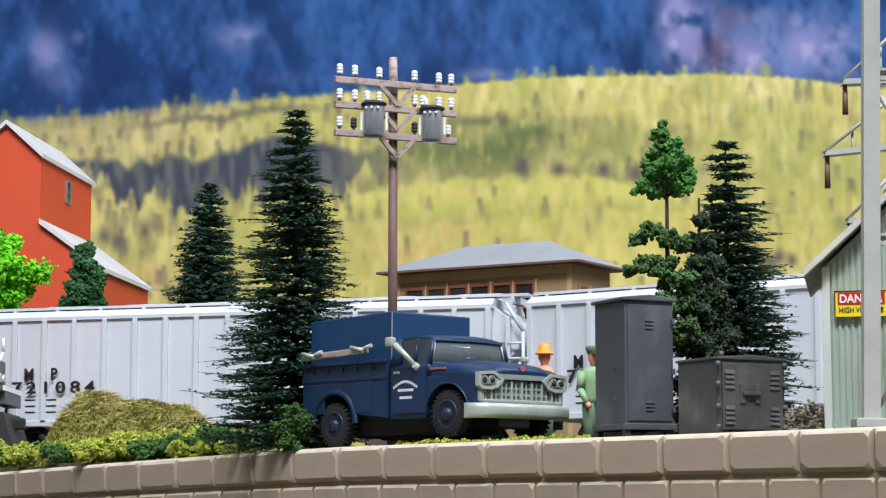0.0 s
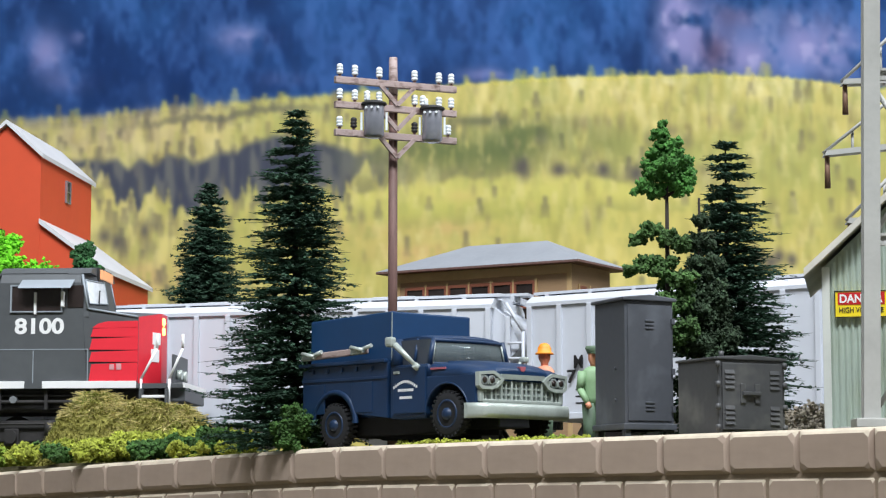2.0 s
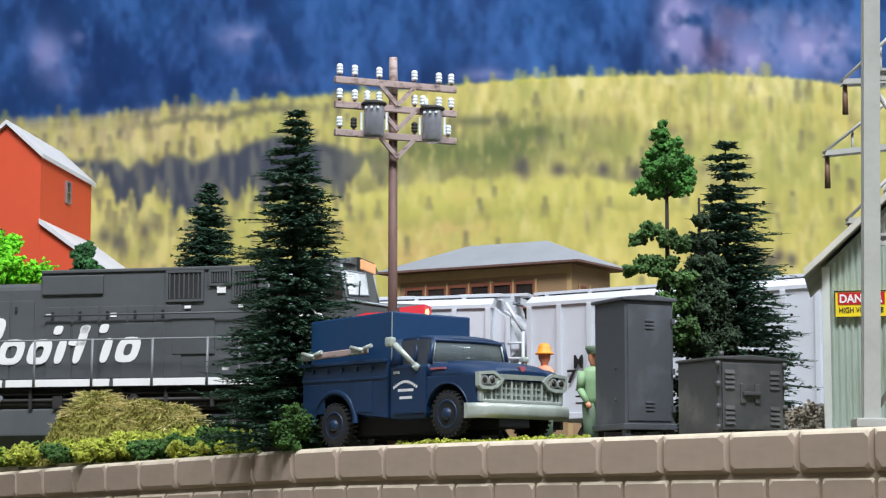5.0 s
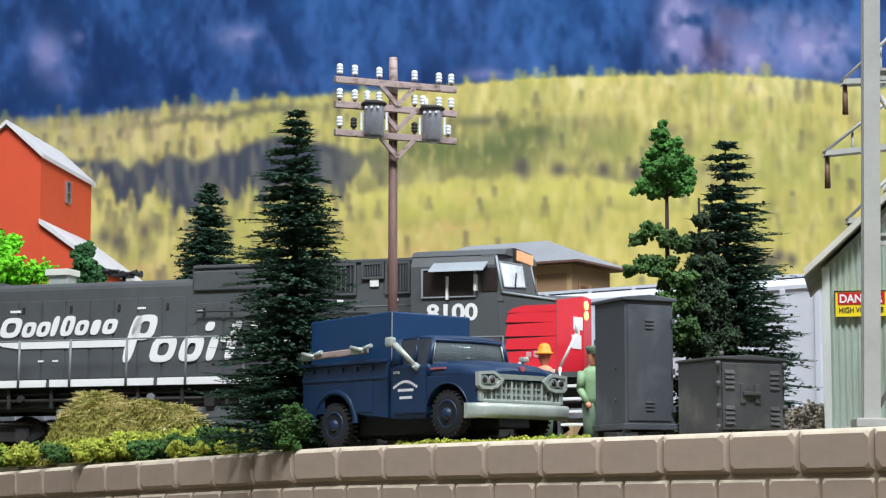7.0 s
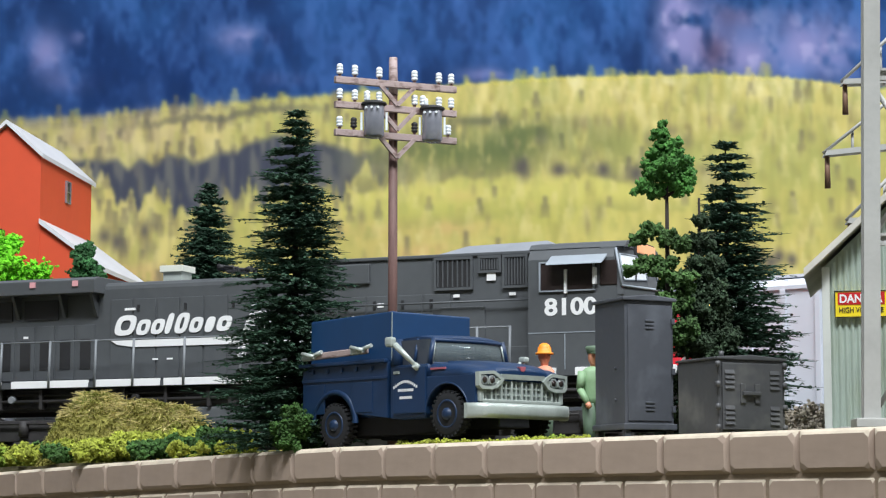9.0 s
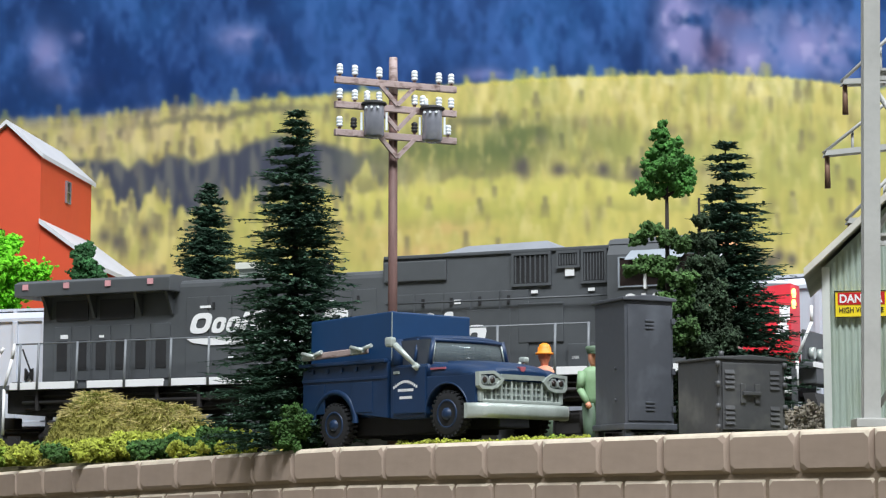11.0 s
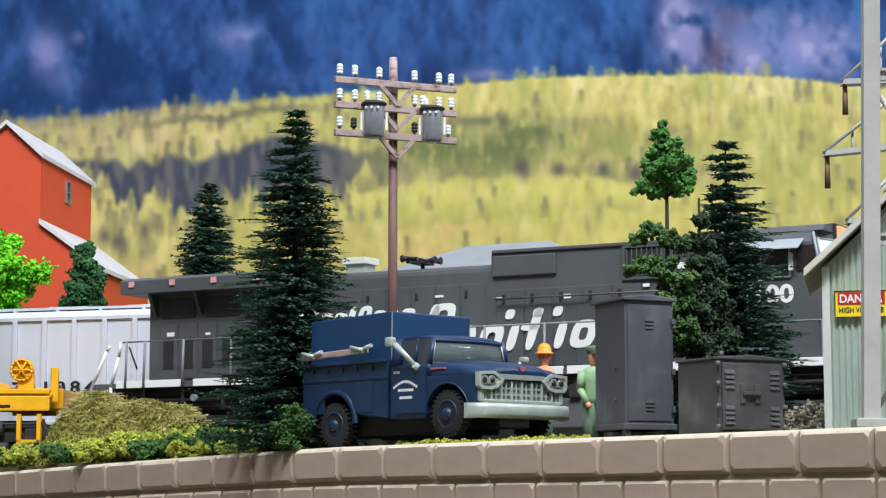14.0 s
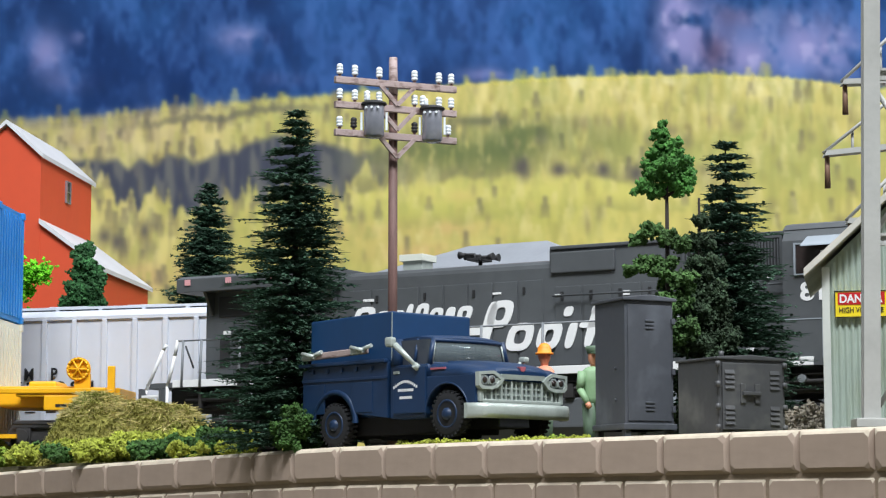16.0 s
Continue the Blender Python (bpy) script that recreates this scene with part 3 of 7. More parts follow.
def locomotive():
    L = thing("diesel_locomotive", at(0, 0, 0), "grey six-axle freight diesel locomotive with scarlet nose and white lettering", "locomotive")
    # frame and deck
    part("underframe", boxed(-21.2, -1.2, 1.15, -1.0, 1.2, 1.72, 0.03), M_UNDER, L, "black underframe")
    part("deck", boxed(-21.5, -1.54, 1.72, -0.75, 1.54, 1.84), M_LOCO, L)
    for y, z, r in ((-1.32, 1.56, 0.035), (-1.38, 1.4, 0.05), (-1.28, 1.24, 0.03)):
        part("side_pipe", rod(bmesh.new(), (-20.6, y, z), (-1.8, y, z), r, seg=6), M_UNDER, L)
    for i in range(16):
        x = -20.2 + i * 1.17
        part("pipe_bracket", boxed(x, -1.44, 1.2, x + 0.09, -1.2, 1.7, 0.01), M_UNDER, L)
        if i % 3 == 1:
            part("valve", rod(bmesh.new(), (x + 0.4, -1.3, 1.45), (x + 0.4, -1.5, 1.45), 0.09, seg=8), M_RAILING if i % 2 else M_UNDER, L)
    for y0, y1 in ((-1.56, -1.5), (1.5, 1.56)):
        for i, (a, b) in enumerate(((-20.9, -18.9), (-18.6, -16.4), (-16.25, -14.4), (-14.3, -11.5), (-11.4, -8.7), (-8.6, -4.3), (-3.85, -1.5))):
            part("sill_stripe", boxed(a, y0, 1.72, b, y1, 1.90, 0.01), M_WHITE, L, "white sill stripe")
    # long hood in its sections
    part("engine_hood", hood_section(-16.6, -10.75, 1.0, 1.84, 4.34), M_LOCO, L)
    part("equipment_hood", hood_section(-10.75, -4.9, 1.0, 1.84, 4.66, 0.12), M_LOCO, L)
    part("radiator_hood", hood_section(-20.3, -16.6, 1.0, 1.84, 4.15, 0.05), M_LOCO, L)
    bm = prism(bmesh.new(), [(-1.5, 4.05), (-1.52, 4.38), (-1.3, 4.46), (1.3, 4.46), (1.52, 4.38), (1.5, 4.05)], -20.85, -16.3, "x", bev=0.02)
    part("radiator_wing", bm, M_LOCO, L)
    for i in range(4):
        part("marker_panel", boxed(-20.5 - 0.08 + i * 1.223, -1.54, 4.22, -20.5 + 0.08 + i * 1.223, -1.51, 4.36), M_PINK, L, "small pale pink marker")
    for x in (-20.1, -18.75, -17.4, -16.5):
        bm = prism(bmesh.new(), [(-1.0, 3.5), (-1.06, 3.5), (-1.36, 4.05), (-1.0, 4.05)], x - 0.04, x + 0.04, "x")
        part("wing_bracket", bm, M_LOCO, L)
    for a, b in ((-19.9, -18.95), (-18.6, -17.6)):
        part("radiator_grille", boxed(a, -1.03, 3.45, b, -0.98, 3.95, 0.01), M_LOCO_DARK, L, "black radiator grille")
    for i in range(6):
        x = -19.95 + i * 0.58
        part("hood_door", boxed(x, -1.035, 1.95, x + 0.5, -0.99, 3.3, 0.012), M_LOCO, L)
        part("door_grille", boxed(x + 0.1, -1.05, 2.2, x + 0.4, -1.03, 2.95, 0.005), M_LOCO_DARK, L, "black slatted door grille")
    for i in range(8):
        x = -16.1 + i * 0.655
        part("hood_door", boxed(x, -1.03, 1.95, x + 0.6, -0.99, 3.9, 0.012), M_LOCO, L)
        if i % 2:
            part("latch", boxed(x + 0.1, -1.06, 3.6, x + 0.16, -1.02, 3.75), M_LOCO_DARK, L)
    for i in range(5):
        x = -10.6 + i * 0.72
        part("hood_door", boxed(x, -1.03, 1.95, x + 0.66, -0.99, 3.72, 0.012), M_LOCO, L)
        part("latch", boxed(x + 0.15, -1.06, 3.42, x + 0.22, -1.02, 3.6), M_LOCO_DARK, L)
    part("side_panel", boxed(-10.7, -1.07, 4.02, -9.1, -0.98, 4.5, 0.03), M_LOCO, L)
    part("hood_rib", boxed(-10.72, -1.05, 4.56, -4.95, -0.9, 4.64, 0.02), M_LOCO, L)
    # louvred panels beside the cab
    for a, b, z0, z1 in ((-7.4, -6.55, 3.85, 4.5), (-6.3, -5.85, 4.22, 4.5), (-5.7, -5.2, 3.85, 4.5)):
        part("louvre_backing", boxed(a, -1.03, z0, b, -0.98, z1), M_LOCO_DARK, L, "black louvre recess")
        for k in range(7):
            x = a + (b - a) * (k + 0.2) / 7
            part("louvre", boxed(x, -1.06, z0 + 0.02, x + 0.03, -1.02, z1 - 0.02), M_LOCO, L)
        bm = bmesh.new()
        for q in ((a - 0.06, z0 - 0.06, b + 0.06, z0), (a - 0.06, z1, b + 0.06, z1 + 0.06), (a - 0.06, z0, a, z1), (b, z0, b + 0.06, z1)):
            box(bm, q[0], -1.07, q[1], q[2], -0.99, q[3])
        part("louvre_rim", bm, M_LOCO, L)
    for x, z, w, h in ((-6.15, 3.98, 0.22, 0.2), (-6.98, 3.62, 0.16, 0.07), (-5.6, 3.62, 0.16, 0.07), (-6.0, 2.1, 0.18, 0.07), (-8.9, 3.45, 0.16, 0.1), (-10.6, 3.5, 0.2, 0.05),
                       (-15.7, 3.62, 0.3, 0.06), (-12.2, 3.62, 0.22, 0.05), (-19.75, 3.0, 0.22, 0.1), (-18.6, 3.0, 0.14, 0.06), (-14.9, 2.38, 0.15, 0.04), (-14.5, 2.38, 0.15, 0.04)):
        part("notice_plate", boxed(x, -1.045, z, x + w, -1.03, z + h), M_WHITE, L, "small white notice plate")
    part("hood_handrail", rod(bmesh.new(), (-10.6, -1.16, 3.5), (-5.0, -1.16, 3.5), 0.025, seg=6), M_LOCO, L)
    for a, b, z0, z1 in ((-7.3, -6.2, 2.5, 3.4), (-6.1, -5.1, 1.9, 2.45), (-8.6, -7.5, 1.9, 3.3)):
        part("body_panel", boxed(a, -1.045, z0, b, -0.98, z1, 0.02), M_LOCO, L)
    # exhaust stack, horn and roof gear
    bm = boxed(-15.08, -0.26, 4.2, -14.55, 0.26, 4.66, 0.03)
    stack = part("exhaust_stack", bm, M_CHROME, L, "silver exhaust stack")
    bm = bmesh.new()
    for q in ((-15.14, -0.33, -14.49, -0.26), (-15.14, 0.26, -14.49, 0.33), (-15.14, -0.26, -15.08, 0.26), (-14.55, -0.26, -14.49, 0.26)):
        box(bm, q[0], q[1], 4.62, q[2], q[3], 4.78, 0.01)
    part("stack_rim", bm, M_CREAM, stack, "pale rim of the exhaust stack")
    bm = rod(bmesh.new(), (-13.1, 0, 4.2), (-13.1, 0, 4.56), 0.05)
    box(bm, -13.3, -0.3, 4.54, -12.95, 0.3, 4.6, 0.01)
    for y, d, z in ((-0.27, -1, 4.68), (-0.14, 1, 4.62), (0.0, -1, 4.68), (0.14, 1, 4.62), (0.27, -1, 4.68)):
        rod(bm, (-13.1, y, z), (-13.1 + d * 0.26, y, z), 0.03, 0.04, seg=8)
        rod(bm, (-13.1 + d * 0.26, y, z), (-13.1 + d * 0.42, y, z), 0.04, 0.095, seg=10)
        rod(bm, (-13.1, y, 4.56), (-13.1, y, z), 0.03, seg=6)
    part("horn", bm, M_LOCO_DARK, L, "black five-chime horn")
    bm = bmesh.new()
    for x in (-18.9, -17.6):
        lathe(bm, [(0.62, 4.44), (0.62, 4.52), (0.5, 4.55)], 20, Matrix.Translation((x, 0, 0)))
    part("roof_fan", bm, M_LOCO, L)
    # cab
    bm = prism(bmesh.new(), [(-1.5, 1.84), (-1.5, 4.35), (-1.32, 4.62), (-0.9, 4.72), (0.9, 4.72), (1.32, 4.62), (1.5, 4.35), (1.5, 1.84)], -4.97, -2.75, "x")
    for v in bm.verts:
        if v.co.x > -3 and v.co.z > 3.5:
            v.co.x = -2.76 - (v.co.z - 3.5) * 0.2
    cab = part("cab", bm, M_LOCO, L)
    part("cab_roof", prism(bmesh.new(), [(-1.36, 4.60), (-1.2, 4.72), (-0.9, 4.78), (0.9, 4.78), (1.2, 4.72), (1.36, 4.60)], -5.0, -2.72, "x"), M_LOCO, L)
    part("cab_window", boxed(-4.66, -1.52, 3.64, -3.42, -1.49, 4.26), M_GLASS_DARK, cab, "dark brown-tinted side window")
    part("cab_window", boxed(-3.26, -1.52, 3.72, -2.86, -1.49, 4.28, 0.02), M_GLASS_DARK, cab, "dark brown-tinted side window")
    bm = bmesh.new()
    for q in ((-4.7, 3.61, -3.38, 3.64), (-4.7, 4.26, -3.38, 4.29), (-4.7, 3.64, -4.66, 4.26), (-3.42, 3.64, -3.38, 4.26)):
        box(bm, q[0], -1.55, q[1], q[2], -1.49, q[3])
    part("window_frame", bm, M_SHADE, cab, "pale grey window frame")
    part("window_post", boxed(-4.09, -1.58, 3.56, -4.03, -1.5, 4.1), M_WHITE, cab, "white mirror arm")
    part("mirror", boxed(-3.4, -1.64, 3.74, -3.33, -1.5, 4.12, 0.01), M_WHITE, cab, "white side mirror")
    part("sunshade", prism(bmesh.new(), [(-1.48, 4.38), (-1.88, 4.18), (-1.86, 4.21), (-1.46, 4.43)], -4.42, -3.1, "x"), M_SHADE, cab, "pale grey window awning")
    part("cab_seam", boxed(-4.97, -1.51, 2.68, -2.72, -1.495, 2.7), M_SHADE, cab)
    part("cab_seam", boxed(-2.74, -1.51, 1.86, -2.72, -1.495, 2.68), M_SHADE, cab)
    part("cab_seam", boxed(-4.11, -1.51, 1.86, -4.09, -1.495, 2.66), M_SHADE, cab)
    lettering("road_number", "8100", 0.4, on_side(-4.58, -1.503, 3.07), M_WHITE, cab, width=1.24, bold=0.03, label="white road number")
    # wedge-shaped cab front with two panes, their reflection painted in near white
    low = [(-2.72, -1.49, 3.5), (-2.42, -0.4, 3.5), (-2.42, 0.4, 3.5), (-2.72, 1.49, 3.5), (-3.3, 1.49, 3.5), (-3.3, -1.49, 3.5)]
    high = [(-2.93, -1.36, 4.6), (-2.66, -0.4, 4.66), (-2.66, 0.4, 4.66), (-2.93, 1.36, 4.6), (-3.3, 1.36, 4.6), (-3.3, -1.36, 4.6)]
    front = part("cab_front", loft(bmesh.new(), [low, high], smooth=False), M_LOCO, cab)
    for i in (0, 2):
        a, b, c, d = Vector(low[i]), Vector(low[i + 1]), Vector(high[i + 1]), Vector(high[i])
        nrm = (b - a).cross(d - a).normalized()

        def on_pane(u, v, o):
            return (a * (1 - u) + b * u) * (1 - v) + (d * (1 - u) + c * u) * v + nrm * o
        u0, u1 = (0.07, 0.98) if i == 0 else (0.02, 0.93)
        bm = loft(bmesh.new(), [[on_pane(u, v, o) for u, v in ((u0, 0.3), (u1, 0.34), (u1, 0.8), (u0, 0.84))] for o in (-0.01, 0.02)], smooth=False)
        pane = part("windscreen", bm, M_LOCO_GLASS, front, "windscreen with its reflection painted as a pale colour")
        bm = bmesh.new()
        corners = [on_pane(u, v, 0.02) for u, v in ((u0, 0.3), (u1, 0.34), (u1, 0.8), (u0, 0.84))]
        for k in range(4):
            rod(bm, corners[k], corners[(k + 1) % 4], 0.02, seg=6)
        part("windscreen_frame", bm, M_SHADE, front, "pale windscreen frame")
        part("wiper", rod(bmesh.new(), on_pane(0.5, 0.3, 0.04), on_pane(0.66, 0.62, 0.04), 0.018, seg=5), M_LOCO_DARK, front)
    # thin pale rods added as the highlight on the cab and nose bevels
    for y in (-1, 1):
        bm = rod(bmesh.new(), (-2.75, y * 1.49, 3.7), (-2.93, y * 1.37, 4.56), 0.032, seg=6)
        rod(bm, (-2.75, y * 1.49, 3.7), (-1.52, y * 1.35, 3.5), 0.03, seg=6)
        part("edge_highlight", bm, M_SHADE, front, "pale rod drawn as the lit bevel of the cab front")
    part("number_board", boxed(-2.8, -0.62, 4.52, -2.6, 0.62, 4.76, 0.02), M_NUMBER, cab, "lit orange number board")
    part("number_board_rim", boxed(-2.9, -0.7, 4.46, -2.66, 0.7, 4.81, 0.02), M_LOCO_DARK, cab)
    # nose: a wedge in plan, its top falling to the front
    bm = bmesh.new()
    plan = [(-2.95, -1.49), (-1.5, -1.34), (-1.12, -0.35), (-1.12, 0.35), (-1.5, 1.34), (-2.95, 1.49)]
    tops = [3.74, 3.5, 3.66, 3.66, 3.5, 3.74]
    lo = [bm.verts.new((x, y, 1.84)) for x, y in plan]
    hi = [bm.verts.new((x, y, z)) for (x, y), z in zip(plan, tops)]
    mid = bm.verts.new((-2.95, 0, 3.78))
    for i in range(5):
        f = bm.faces.new((lo[i], lo[i + 1], hi[i + 1], hi[i]))
        f.material_index = 1 if i in (1, 2, 3) else 0
    for a, b in zip(hi, hi[1:]):
        bm.faces.new((a, b, mid))
    bm.faces.new(lo)
    nose = part("nose", bm, [M_LOCO, M_RED], L, "scarlet nose under a grey top")
    side = Matrix.Translation((-2.7, -1.487, 0)) @ Matrix.Rotation(math.atan2(0.14, 1.2), 4, "Z")
    for z0, z1, x0 in ((1.9, 2.32, 0.0), (2.38, 2.62, 0.0), (2.68, 2.95, 0.01), (3.0, 3.2, 0.03)):
        bm = prism(bmesh.new(), [(x0, z0), (1.2, z0), (1.2, z1 + 0.05), (x0 + 0.06, z1)], -0.012, 0.01)
        bm.transform(side)
        part("nose_stripe", bm, M_RED, nose, "scarlet nose side panel")
    bm = prism(bmesh.new(), [(0.07, 3.22), (1.2, 3.22), (1.2, 3.4), (0.42, 3.38), (0.2, 3.32)], -0.012, 0.01)
    bm.transform(side)
    part("nose_stripe", bm, M_RED, nose, "scarlet nose side panel")
    bm = boxed(0.5, -0.025, 2.18, 0.62, 0.0, 2.32, 0.02)
    box(bm, 0.67, -0.025, 2.18, 0.8, 0.0, 2.34, 0.02)
    bm.transform(side)
    part("nose_mark", bm, M_PINK, nose, "small white nose mark")
    bm = bmesh.new()
    slope_m = Matrix.Translation((-1.5, -1.34, 0)) @ Matrix.Rotation(math.atan2(0.99, 0.38), 4, "Z")
    for q in ((0.64, 2.86, 1.0, 3.16), (0.58, 2.42, 0.94, 2.74), (0.7, 2.74, 0.88, 2.86)):
        box(bm, q[0], -0.015, q[1], q[2], 0.01, q[3], 0.004)
    bm.transform(slope_m)
    part("nose_emblem", bm, M_WHITE, nose, "white nose emblem")
    for z in (3.22, 3.46):
        part("headlamp", rod(bmesh.new(), (-1.14, -0.18, z), (-1.08, -0.18, z), 0.1, seg=12), M_LAMP, nose, "lit amber headlamp")
    # front platform, steps, rails, plough and coupler
    bm = boxed(-1.1, -1.5, 1.72, -0.35, 1.5, 1.84, 0.02)
    box(bm, -0.75, -0.9, 1.84, -0.68, 0.9, 2.6, 0.02)
    box(bm, -0.7, -1.3, 1.4, -0.32, 1.3, 1.74, 0.03)
    part("front_platform", bm, M_LOCO, L)
    part("front_stripe", boxed(-0.36, -1.45, 1.74, -0.31, 1.45, 1.86), M_WHITE, L, "white front sill stripe")
    bm = prism(bmesh.new(), [(-0.3, 0.2), (-0.05, 0.25), (-0.35, 1.2), (-0.6, 1.2)], -1.4, 1.4)
    part("snow_plough", bm, M_UNDER, L)
    for y in (-1.52, 1.52):
        for x0, x1 in (((-1.38, -1.0), (-0.68, -0.36)) if y < 0 else ()):
            bm = rod(bmesh.new(), (x0, y, 1.3), (x0, y, 1.95), 0.035, seg=6)
            rod(bm, (x0, y, 1.95), (x1, y * 0.97, 2.7), 0.035, seg=6)
            rod(bm, (x1, y * 0.97, 2.7), (x1, y * 0.97, 3.05), 0.035, seg=6)
            part("white_grab_rail", bm, M_WHITE, L, "white curved grab rail")
        for x0, x1 in ((-1.32, -0.74), (-21.72, -21.16)):
            for k in range(5):
                part("step", boxed(x0, y - 0.2, 0.32 + k * 0.29, x1, y + 0.04, 0.38 + k * 0.29, 0.01), M_WHITE, L, "white edged step")
            for xs in (x0 - 0.06, x1):
                part("step_stringer", boxed(xs, y - 0.24, 0.28, xs + 0.06, y + 0.03, 1.7), M_LOCO, L)
        bm = rod(bmesh.new(), (-21.8, y, 0.75), (-21.86, y, 1.35), 0.042, seg=8)
        rod(bm, (-21.86, y, 1.35), (-21.72, y, 1.68), 0.042, seg=8)
        rod(bm, (-21.72, y, 1.68), (-21.22, y, 2.66), 0.042, seg=8)
        rod(bm, (-21.22, y, 2.66), (-21.12, y, 2.78), 0.042, seg=8)
        part("white_grab_rail", bm, M_WHITE, L, "white slanted grab rail")
        bm = rod(bmesh.new(), (-21.1, y, 0.6), (-21.08, y, 1.75), 0.042, seg=8)
        rod(bm, (-21.08, y, 1.75), (-20.86, y, 2.5), 0.042, seg=8)
        rod(bm, (-20.86, y, 2.5), (-20.78, y, 2.88), 0.042, seg=8)
        part("white_grab_rail", bm, M_WHITE, L, "white slanted grab rail")
        # walkway rail
        for x in (-20.6, -20.05, -18.9, -17.5, -16.2, -15.14, -13.74, -12.22, -10.65, -9.15, -7.6, -6.2, -5.4):
            part("stanchion", rod(bmesh.new(), (x, y * 1.045, 1.7), (x, y * 1.01, 2.88), 0.034, seg=6), M_RAILING, L, "grey railing post")
        part("handrail", rod(bmesh.new(), (-20.8, y, 2.86), (-5.4, y, 2.86), 0.022, seg=6), M_RAILING, L)
    for y in (-0.55, 0.1):
        part("ditch_lamp", rod(bmesh.new(), (-0.66, y, 2.1), (-0.55, y, 2.1), 0.13, seg=12), M_CHROME, L, "silver ditch lamp")
    bm = boxed(-21.75, -1.5, 1.7, -21.1, 1.5, 1.84, 0.02)
    part("rear_platform", bm, M_LOCO, L)
    part("hose_loop", rod(bmesh.new(), (-20.7, -1.3, 2.75), (-20.45, -1.3, 2.2), 0.022, seg=6), M_LOCO_DARK, L)
    for x0, x1 in ((-0.4, 0.0), (-22.3, -21.7)):
        part("coupler", boxed(x0, -0.18, 0.8, x1, 0.18, 1.1, 0.05), M_UNDER, L)
    # fuel tank and piping
    part("fuel_tank", prism(bmesh.new(), [(-1.35, 1.2), (-1.4, 0.55), (-1.1, 0.22), (1.1, 0.22), (1.4, 0.55), (1.35, 1.2)], -14.2, -7.75, "x", bev=0.04), M_LOCO, L, "grey fuel tank")
    bm = rod(bmesh.new(), (-13.8, -1.25, 1.35), (-8.2, -1.25, 1.35), 0.14, seg=8)
    for x in (-12.6, -10.2, -8.6):
        box(bm, x, -1.45, 1.2, x + 0.25, -1.1, 1.5)
    part("air_reservoir", bm, M_UNDER, L)
    part("filler_cap", rod(bmesh.new(), (-7.9, -1.36, 1.12), (-7.9, -1.5, 1.12), 0.09, seg=8), M_RED, L, "red filler cap")
    part("sight_gauge", boxed(-7.62, -1.42, 0.95, -7.5, -1.3, 1.35, 0.02), M_SHADE, L, "pale grey sight gauge")
    # company mark as plain slanted blocks over a long pointed bar
    for x, z, w, h, hole in ((-16.02, 3.0, 0.56, 0.5, 0.15), (-15.4, 3.0, 0.36, 0.38, 0.12), (-14.99, 3.01, 0.35, 0.37, 0.12), (-14.6, 3.01, 0.17, 0.5, 0), (-14.34, 3.01, 0.35, 0.5, 0.13), (-13.93, 3.02, 0.35, 0.37, 0.12),
                             (-13.5, 3.02, 0.24, 0.37, 0), (-13.18, 3.03, 0.38, 0.37, 0.13), (-12.64, 2.32, 0.28, 1.14, 0), (-12.4, 2.86, 0.62, 0.62, 0.19), (-11.92, 2.31, 0.66, 0.63, 0.19), (-11.14, 2.31, 0.6, 0.62, 0.2),
                             (-10.4, 2.32, 0.23, 0.6, 0), (-10.4, 3.04, 0.23, 0.22, 0), (-9.92, 2.32, 0.23, 0.95, 0), (-9.7, 3.06, 0.25, 0.2, 0), (-10.0, 2.76, 0.46, 0.15, 0), (-9.2, 2.33, 0.23, 0.6, 0), (-9.2, 3.06, 0.23, 0.22, 0), (-8.82, 2.33, 0.6, 0.62, 0.2)):
        part("mark_block", slanted_block(x, z, w, h, hole), M_WHITE, L, "white slanted block of the company mark")
    bm = prism(bmesh.new(), [(-16.1, 2.9), (-15.9, 2.78), (-15.42, 2.71), (-12.52, 2.71), (-12.46, 2.88)], -1.056, -1.0)
    part("side_bar", bm, M_WHITE, L, "long white pointed bar")
    b1, w1 = bogie(L, -4.5, -8.1, (-2.0, 0, 2.0), 0.52, 5.2)
    b2, w2 = bogie(L, -17.5, 8.1, (-2.0, 0, 2.0), 0.52, 5.2)
    return L, w1 + w2


LOCO, LOCO_WHEELS = locomotive()


